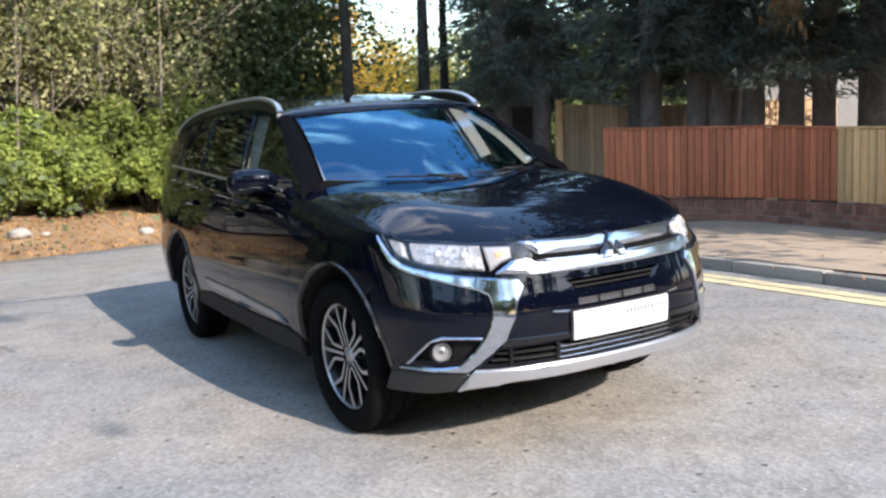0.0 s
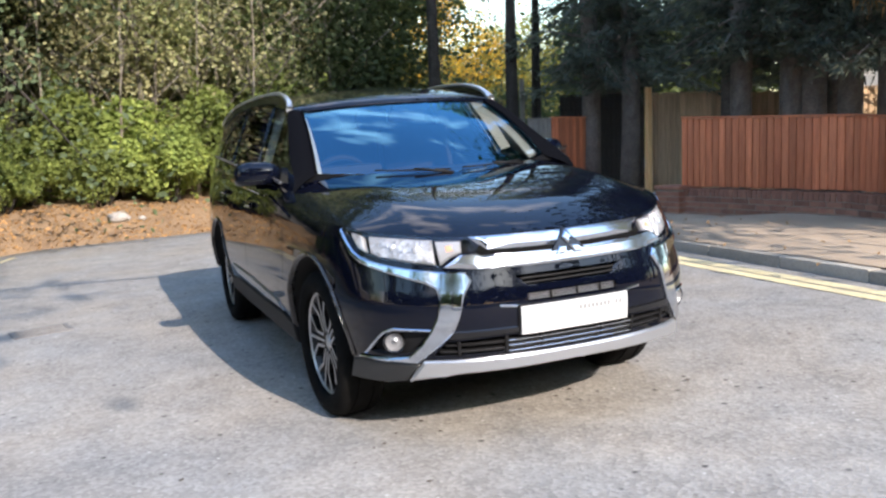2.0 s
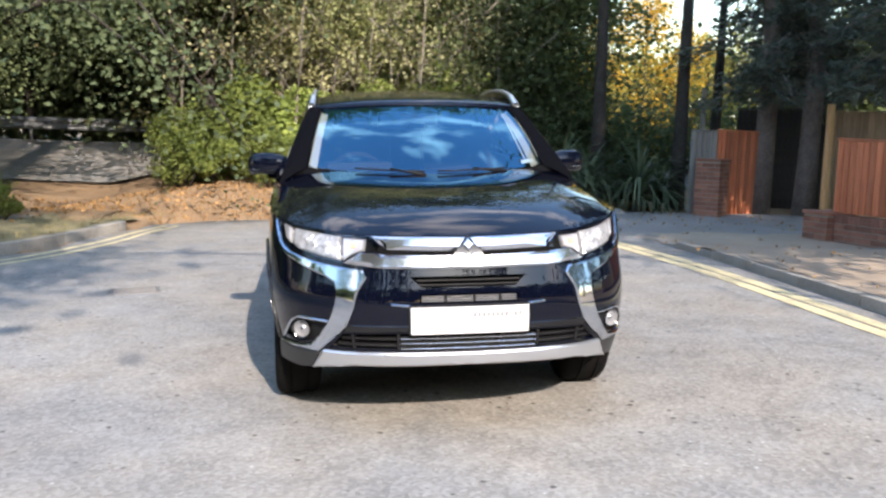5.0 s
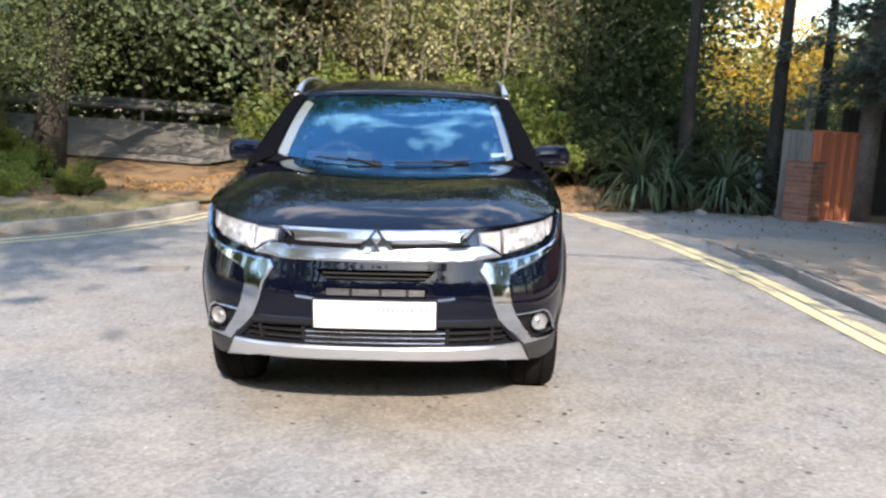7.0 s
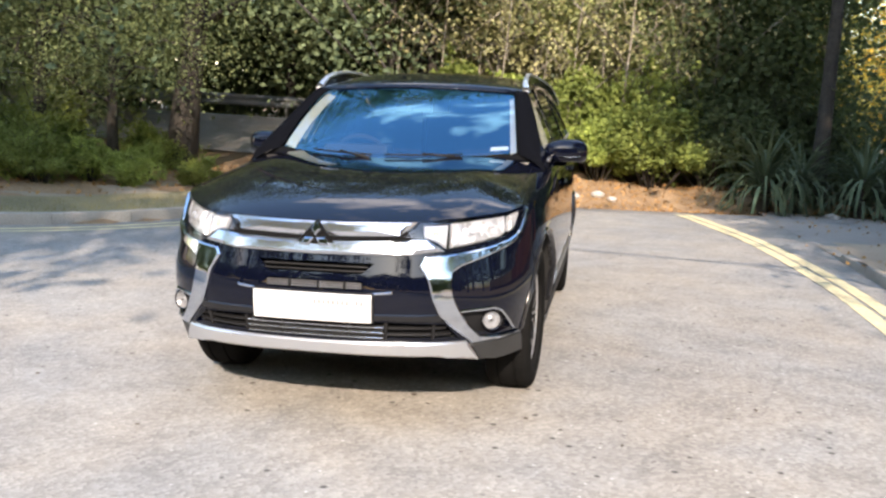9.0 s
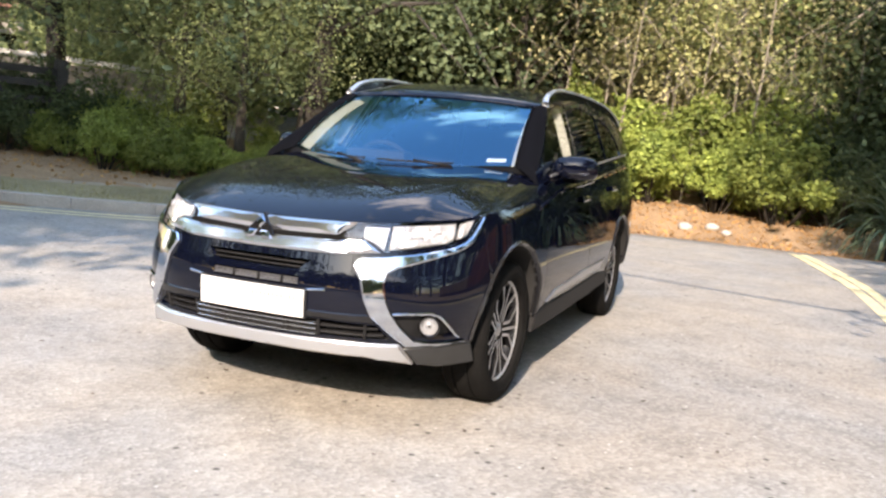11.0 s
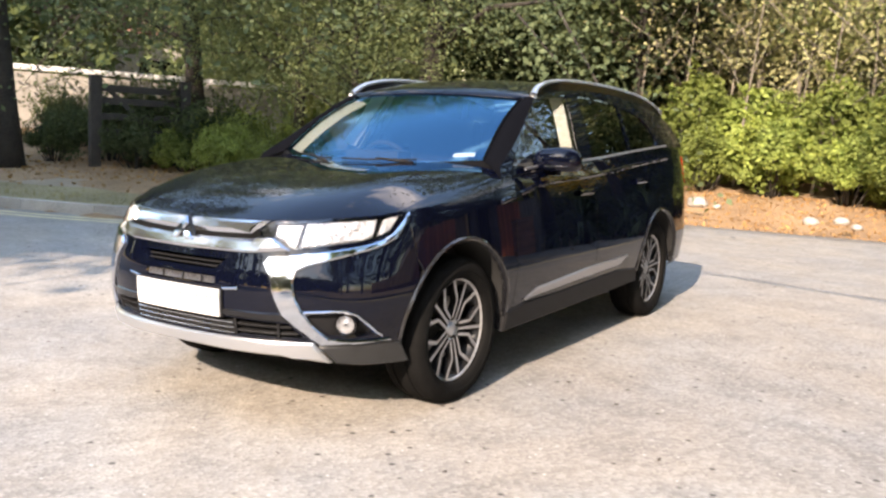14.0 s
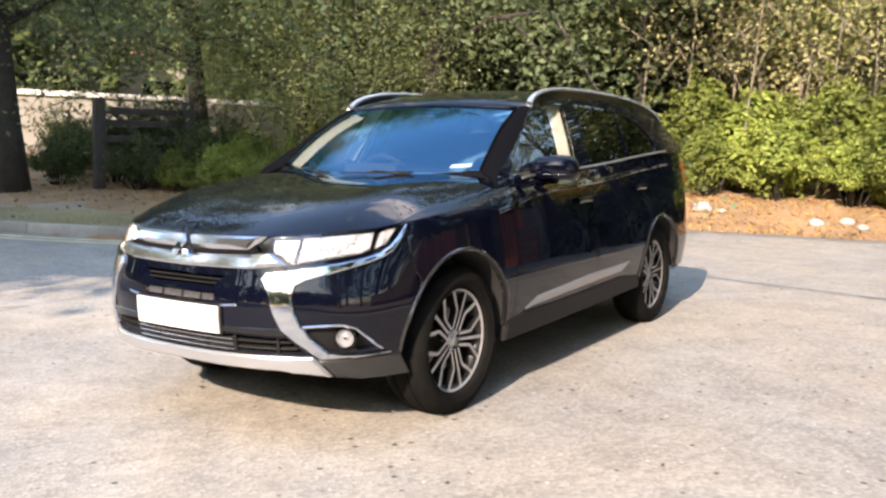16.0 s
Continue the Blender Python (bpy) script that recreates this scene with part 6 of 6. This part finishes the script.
ruled("cowl", lambda t: bonnet_point(-0.98 + 1.96 * t, 0.985) - Vector((0, 0, 0.012)), lambda t: screen_point(-1.04 + 2.08 * t, 0.02) - Vector((0, 0, 0.004)), MATTE_BLACK, 30)
edge_y = lambda t: 0.36 + 0.66 * t
for q in (1, -1):
    ruled("a_pillar", mirrored(lambda t: screen_point(1.0, t), q), mirrored(lambda t: house_point(edge_y(t) + 0.0, roof_z(edge_y(t)) if t > 0 else 1.03), q), PILLAR_BLACK, 20, 6, "black windscreen pillar", 0.012)
    tubes_object("screen_seal", [([mirrored(lambda t: screen_point(1.0, 0.01 + 0.98 * t), q)(k / 16) + Vector((0, -0.004, 0.004)) for k in range(17)], [0.007] * 17)], PILLAR_BLACK, car, 8, "thin black seal along the windscreen")
    ruled("pillar_trim", mirrored(lambda t: screen_point(0.93, 0.06 + 0.9 * t) + Vector((0, 0.09, -0.03)), q), mirrored(lambda t: screen_point(1.0, 0.06 + 0.9 * t) + Vector((0, 0.02, -0.012)), q), TRIM, 12, 2, "pale inner lining of the windscreen pillar")

tubes_object("screen_header", [([screen_point(-1.0 + k / 10, 0.995) + Vector((0, 0.0, 0.002)) for k in range(21)], [0.009] * 21)], PAINT, car, 8, "rounded front edge of the roof")

# cabin flank with window openings
W1 = [(0.49, 1.084), (0.63, 1.207), (0.81, 1.332), (0.98, 1.424), (1.14, 1.474), (1.36, 1.502), (1.46, 1.504), (1.32, 1.124), (1.0, 1.112)]
W2 = [(1.51, 1.135), (1.615, 1.506), (1.80, 1.505), (2.05, 1.492), (2.185, 1.477), (2.12, 1.168), (2.0, 1.158)]
W3 = [(2.16, 1.174), (2.222, 1.470), (2.40, 1.446), (2.53, 1.41), (2.64, 1.34), (2.70, 1.255), (2.66, 1.218)]
HOUSE = [(0.36, belt_z(0.36) + 0.006), (3.42, belt_z(3.42) + 0.004), (3.36, roof_z(3.36))] + [(y, roof_z(y)) for y in np.linspace(3.3, 1.02, 24)] + [(y, roof_z(y)) for y in np.linspace(0.98, 0.40, 8)]
HOUSE = [HOUSE[0]] + [(y, belt_z(y) + 0.004) for y in np.linspace(0.5, 3.3, 15)] + HOUSE[1:]
for q in (1, -1):
    side = (lambda q: lambda y, z: Vector((house_point(y, z).x * q, y, z)))(q)
    skin("cabin_side", HOUSE, side, PAINT, car, [W1, W2, W3], "glossy black window frames and pillars", 0.02, 0.08, 0.05, 0.0, q < 0)
    for w, mat, lab in ((W1, SIDE_GLASS, "clear front door window"), (W2, PRIVACY, "dark tinted rear door window"), (W3, PRIVACY, "dark tinted rear quarter window")):
        skin("side_window", w, side, mat, car, (), lab, 0.002, 0.15, 0.08, -0.006, q < 0).visible_shadow = mat is PRIVACY
    raised("window_trim", ribbon([(y, belt_z(y) + 0.018) for y in np.linspace(0.62, 2.9, 14)], 0.013), side, DULL_SILVER, car, 0.006, 0.01, 0.003, "slim grey strip under the side windows", 0.1, 0.05, (), q < 0)
    # light inner lining of the door pillar
    ruled("pillar_trim", mirrored(lambda t: house_point(1.24 + 0.12 * t, 1.12 + 0.37 * t) + Vector((-0.07, 0, 0)), q), mirrored(lambda t: house_point(1.33 + 0.14 * t, 1.12 + 0.37 * t) + Vector((-0.04, 0, 0)), q), TRIM, 6, 2, "pale inner lining of the door pillar")

# roof, rails
skin("roof", [(-1, 0.004), (1, 0.004), (1, 0.86), (-1, 0.86)], roof_point, PAINT, car, label="glossy black roof", du=0.1, dv=0.05)
skin("rear_window", [(-1, 0.863), (1, 0.863), (1, 1.0), (-1, 1.0)], roof_point, PRIVACY, car, label="dark tailgate window", du=0.1, dv=0.05)
for q in (1, -1):
    pts = []
    for y, z in ((1.03, 1.492), (1.08, 1.53), (1.16, 1.562), (1.30, 1.590), (1.48, 1.607), (1.75, 1.615), (2.0, 1.614), (2.3, 1.605), (2.55, 1.588), (2.75, 1.56), (2.92, 1.52), (3.04, 1.478)):
        e = house_point(y, roof_z(max(1.03, y)))
        pts.append(Vector((q * (e.x - 0.012), y, z - 0.014)))
    dense = [Vector(p) for p in spline([tuple(p) for p in pts], 4)]
    n = len(dense)
    verts, faces = [], []
    prof = [(-0.018, -0.020), (-0.022, 0.002), (-0.014, 0.016), (0.004, 0.019), (0.018, 0.011), (0.021, -0.008), (0.012, -0.022)]
    for i, p in enumerate(dense):
        for a, b in prof:
            k = 0.60 + 0.42 * abs(2 * i / (n - 1) - 1) ** 3
            verts.append((p.x + a * k, p.y, p.z + b * k))
        if i:
            for j in range(7):
                a, b = (i - 1) * 7 + j, (i - 1) * 7 + (j + 1) % 7
                faces.append((a, b, b + 7, a + 7))
    faces += [tuple(range(7)), tuple(range((n - 1) * 7, n * 7))]
    rail = mesh_object("roof_rail", verts, faces, SATIN, car, "satin silver roof rail", True)
    verts, faces = [], []
    for i, p in enumerate(dense):
        e = house_point(p.y, roof_z(max(1.03, p.y)))
        for a, z in ((-0.016, p.z - 0.01), (-0.022, e.z - 0.01), (0.016, p.z - 0.01), (0.016, e.z - 0.02)):
            verts.append((p.x + a, p.y, z))
        if i:
            k = (i - 1) * 4
            faces += [(k, k + 4, k + 5, k + 1), (k + 2, k + 3, k + 7, k + 6)]
    mesh_object("rail_base", verts, faces, GLOSS_BLACK, rail)

# door mirrors
for q in (1, -1):
    bm = bmesh.new()
    bmesh.ops.create_uvsphere(bm, u_segments=28, v_segments=18, radius=1.0)
    for v in bm.verts:
        x, y, z = v.co
        sq = lambda t, p: math.copysign(abs(t) ** p, t)
        v.co = Vector((sq(x, 0.75) * 0.122, sq(y, 0.8) * (0.085 if y < 0 else 0.055), sq(z, 0.7) * (0.076 if z > 0 else 0.066) * (1 - 0.12 * x * q * -1)))
        v.co.y += 0.03 * x * q
        v.co.z = max(v.co.z, -0.052)
    bm.transform(Matrix.Translation((q * 0.895, 0.845, 1.128)))
    mir = part("door_mirror", bm, PAINT, car, "black door mirror housing", 60)
    bm = bmesh.new()
    box(bm, (0.13, 0.06, 0.03), (q * 0.835, 0.855, 1.066), None, 0.012)
    part("mirror_foot", bm, PILLAR_BLACK, mir)
    bm = bmesh.new()
    box(bm, (0.12, 0.010, 0.010), (q * 0.925, 0.770, 1.104), Matrix.Rotation(q * 0.25, 4, "Z"), 0.005)
    part("indicator", bm, LENS, mir, "slim clear mirror indicator")
    bm = bmesh.new()
    box(bm, (0.19, 0.008, 0.11), (q * 0.895, 0.903, 1.128), None, 0.02)
    part("mirror_glass", bm, CHROME, mir)

# wipers, sticker on the screen
for x0, x1, b0, b1 in ((0.60, 0.02, 0.015, 0.022), (-0.08, -0.62, 0.017, 0.026)):
    n0 = Vector((0, -0.4, 0.9)) * 0.014
    run = [screen_point(x0 + (x1 - x0) * k / 8, b0 + (b1 - b0) * k / 8) + n0 for k in range(9)]
    w = tubes_object("wiper", [(run, [0.0045] * 9)], BLACK_PLASTIC, car, 6)
    tubes_object("wiper_arm", [([run[4] + Vector((0, 0, 0.008)), screen_point(x0, 0.0) + Vector((0, -0.03, 0.004))], [0.006, 0.008])], BLACK_PLASTIC, w, 6)
skin("paper_label", [(0.80, 0.075), (0.93, 0.075), (0.93, 0.115), (0.80, 0.115)], screen_point, WHITE_PLASTIC, car, label="small white paper behind the windscreen", depth=0.002, lift=-0.006, du=0.05, dv=0.02)


# cabin: floor, dashboard, wheel, seats
bm = bmesh.new()
box(bm, (1.30, 3.9, 0.5), (0, 1.45, 0.56), None, 0.05)
box(bm, (1.20, 0.9, 0.35), (0, -0.25, 0.62), None, 0.05)
part("floor_pan", bm, BLACK_PLASTIC, car)
bm = bmesh.new()
box(bm, (1.34, 0.62, 0.22), (0, 0.72, 0.965), Matrix.Rotation(0.06, 4, "X"), 0.06)
box(bm, (0.40, 0.16, 0.10), (-0.36, 0.95, 1.09), None, 0.03)
part("dashboard", bm, DASH, car, "black dashboard")
bm = bmesh.new()
rings = []
for k in range(28):
    a = 6.2832 * k / 28
    rings.append([bm.verts.new(((0.175 + 0.016 * math.cos(6.2832 * j / 8)) * math.cos(a), (0.175 + 0.016 * math.cos(6.2832 * j / 8)) * math.sin(a), 0.016 * math.sin(6.2832 * j / 8))) for j in range(8)])
for k in range(28):
    for j in range(8):
        bm.faces.new((rings[k][j], rings[(k + 1) % 28][j], rings[(k + 1) % 28][(j + 1) % 8], rings[k][(j + 1) % 8]))
box(bm, (0.32, 0.05, 0.02), (0, 0.0, -0.01), None, 0.008)
box(bm, (0.13, 0.12, 0.05), (0, -0.01, -0.005), None, 0.02)
bm.transform(pose(-0.37, 1.08, 1.03, -62, 0, 0))
part("steering_wheel", bm, DASH, car, "black steering wheel")


def seat(x, y, w):
    bm = bmesh.new()
    box(bm, (w, 0.52, 0.16), (x, y, 0.72), None, 0.05)
    s = part("seat", bm, FABRIC, car, "dark upholstered seat")
    bm = bmesh.new()
    box(bm, (w, 0.14, 0.62), (x, y + 0.33, 1.04), Matrix.Rotation(-0.25, 4, "X"), 0.05)
    part("backrest", bm, FABRIC, s)
    for k in ((0,) if w < 0.8 else (-0.38, 0, 0.38)):
        bm = bmesh.new()
        box(bm, (0.25, 0.10, 0.17), (x + k, y + 0.43, 1.41), Matrix.Rotation(-0.2, 4, "X"), 0.045)
        h = part("headrest", bm, FABRIC, s)


seat(-0.36, 1.35, 0.50)
seat(0.36, 1.35, 0.50)
seat(0.0, 2.25, 1.25)
bm = bmesh.new()
box(bm, (0.22, 0.03, 0.065), (0, 0.86, 1.395), Matrix.Rotation(0.2, 4, "X"), 0.012)
part("rear_view_mirror", bm, BLACK_PLASTIC, car)
ruled("roof_lining", lambda t: roof_point(-0.92, 0.02 + 0.9 * t) - Vector((0, 0, 0.03)), lambda t: roof_point(0.92, 0.02 + 0.9 * t) - Vector((0, 0, 0.03)), TRIM, 16, 6, "pale roof lining", 0.03)


# wheels
def lathe(bm, prof, n=48):
    rings = [[bm.verts.new((x, r * math.cos(6.2832 * k / n), r * math.sin(6.2832 * k / n))) for k in range(n)] for x, r in prof]
    for a, b in zip(rings, rings[1:]):
        for k in range(n):
            bm.faces.new((a[k], a[(k + 1) % n], b[(k + 1) % n], b[k]))
    bmesh.ops.recalc_face_normals(bm, faces=bm.faces)


def spoke_bar(pts, w, thick, x0):
    """A flat-faced bar along a line in the wheel's plane; returns face and body meshes."""
    face, body = bmesh.new(), bmesh.new()
    p = np.array(pts, float)
    t = np.gradient(p, axis=0)
    t /= np.linalg.norm(t, axis=1)[:, None]
    n = np.c_[-t[:, 1], t[:, 0]]
    ww = np.interp(np.linspace(0, 1, len(p)), np.linspace(0, 1, len(w)), w)[:, None] / 2
    L, R = p + n * ww, p - n * ww
    xs = [x0(np.hypot(*q)) for q in p]
    fl = [face.verts.new((x, *q)) for x, q in zip(xs, L)]
    fr_ = [face.verts.new((x, *q)) for x, q in zip(xs, R)]
    bl = [body.verts.new((x - 0.0015, *q)) for x, q in zip(xs, p + n * (ww + 0.003))]
    br = [body.verts.new((x - 0.0015, *q)) for x, q in zip(xs, p - n * (ww + 0.003))]
    cl = [body.verts.new((x - thick, *q)) for x, q in zip(xs, p + n * (ww + 0.002))]
    cr = [body.verts.new((x - thick, *q)) for x, q in zip(xs, p - n * (ww + 0.002))]
    for i in range(len(p) - 1):
        face.faces.new((fl[i], fl[i + 1], fr_[i + 1], fr_[i]))
        body.faces.new((bl[i], bl[i + 1], br[i + 1], br[i]))
        body.faces.new((cl[i], cl[i + 1], bl[i + 1], bl[i]))
        body.faces.new((br[i], br[i + 1], cr[i + 1], cr[i]))
    for b in (face, body):
        bmesh.ops.recalc_face_normals(b, faces=b.faces)
    for q in face.faces:
        if q.normal.x < 0:
            q.normal_flip()
    return face, body


def make_wheel():
    """Built at its own centre with the outer face towards +x."""
    bm = bmesh.new()
    lathe(bm, [(-0.11, 0.235), (-0.09, 0.222), (0.0, 0.205), (0.05, 0.212), (0.068, 0.226), (0.075, 0.236), (0.078, 0.240), (0.072, 0.246)])
    wheel = part("wheel", bm, DARK_ALLOY, None, "two-tone alloy wheel with black tyre", 40)
    bm = bmesh.new()
    prof = [(-0.095, 0.236), (-0.108, 0.255), (-0.112, 0.29), (-0.104, 0.322), (-0.088, 0.339), (-0.072, 0.3445), (-0.045, 0.3465), (-0.043, 0.340), (-0.034, 0.340), (-0.032, 0.347),
            (0.0, 0.3475), (0.032, 0.347), (0.034, 0.340), (0.043, 0.340), (0.045, 0.3465), (0.072, 0.3445), (0.088, 0.339), (0.104, 0.322), (0.111, 0.295), (0.112, 0.282), (0.109, 0.280), (0.108, 0.262), (0.098, 0.248), (0.078, 0.243)]
    lathe(bm, prof, 72)
    part("tyre", bm, RUBBER, wheel, "black road tyre", 35)
    bm = bmesh.new()
    lathe(bm, [(0.0, 0.01), (0.0, 0.15), (-0.015, 0.152), (-0.015, 0.01)], 40)
    part("brake_disc", bm, DISC, wheel)
    bm = bmesh.new()
    lathe(bm, [(-0.03, 0.21), (-0.035, 0.02)], 40)
    part("back_plate", bm, arch_liner, wheel)
    bm = bmesh.new()
    lathe(bm, [(0.035, 0.066), (0.052, 0.062), (0.056, 0.050), (0.050, 0.036), (0.060, 0.031), (0.064, 0.026), (0.066, 0.001)], 36)
    cap_ = bm
    bm = bmesh.new()
    lathe(bm, [(0.066, 0.228), (0.075, 0.233), (0.079, 0.240), (0.074, 0.246)], 64)
    part("rim_lip", bm, ALLOY, wheel, "bright rim edge", 40)
    bm = cap_
    part("hub_cap", bm, ALLOY, wheel, "silver wheel centre cap", 40)
    for k in range(5):
        a = 6.2832 * (k + 0.5) / 5
        bm = bmesh.new()
        lathe(bm, [(0.046, 0.011), (0.056, 0.010), (0.057, 0.001)], 8)
        bmesh.ops.translate(bm, vec=(0, 0.049 * math.cos(a), 0.049 * math.sin(a)), verts=bm.verts)
        part("wheel_nut", bm, DARK_ALLOY, wheel)
    x0 = lambda r: 0.060 + 0.012 * math.sin(min(1, r / 0.24) * math.pi / 2)
    lines = [([(0.046, 0), (0.11, 0), (0.17, 0), (0.238, 0)], (0.011, 0.013, 0.017))]
    for sgn in (1, -1):
        lines.append(([(0.048, sgn * 0.027), (0.10, sgn * 0.031), (0.133, sgn * 0.034), (0.143, sgn * 0.040), (0.172, sgn * 0.068), (0.213, sgn * 0.104)], (0.012, 0.013, 0.019)))
    for k in range(5):
        rot = Matrix.Rotation(6.2832 * k / 5 + 0.3, 4, "X")
        for pts, w in lines:
            face, body = spoke_bar(pts, w, 0.035, x0)
            face.transform(rot)
            body.transform(rot)
            sp = part("spoke", body, DARK_ALLOY, wheel, "", 40)
            part("spoke_face", face, ALLOY, sp, "bright machined spoke face", 40)
    return wheel


first_wheel = make_wheel()
first_wheel.parent = car
first_wheel.matrix_basis = pose(0.728, 0, 0.345, -22, 0, -2)
for x, y, rot, turn in ((0.735, 2.67, 60, 0), (-0.735, 0, 19, 180 + 3), (-0.735, 2.67, 40, 180)):
    w = copy_thing(first_wheel, pose(x, y, 0.345, 0, 0, turn) @ pose(0, 0, 0, rot, 0, 0))

# wheel wells: dark liners over the wheels
for q in (1, -1):
    for y in (-0.02, 2.67):
        bm = bmesh.new()
        n = 18
        a = [bm.verts.new((q * 0.50, y - 0.405 * math.cos(math.pi * k / n), 0.36 + 0.405 * math.sin(math.pi * k / n))) for k in range(n + 1)]
        b = []
        for k in range(n + 1):
            yy, zz = y - 0.405 * math.cos(math.pi * k / n), 0.36 + 0.405 * math.sin(math.pi * k / n)
            b.append(bm.verts.new((q * (belt_point(run_at(yy), zz).x - 0.012), yy, zz)))
        for k in range(n):
            bm.faces.new((a[k], a[k + 1], b[k + 1], b[k]))
        bm.faces.new(a[::-1])
        part("wheel_liner", bm, arch_liner, car)
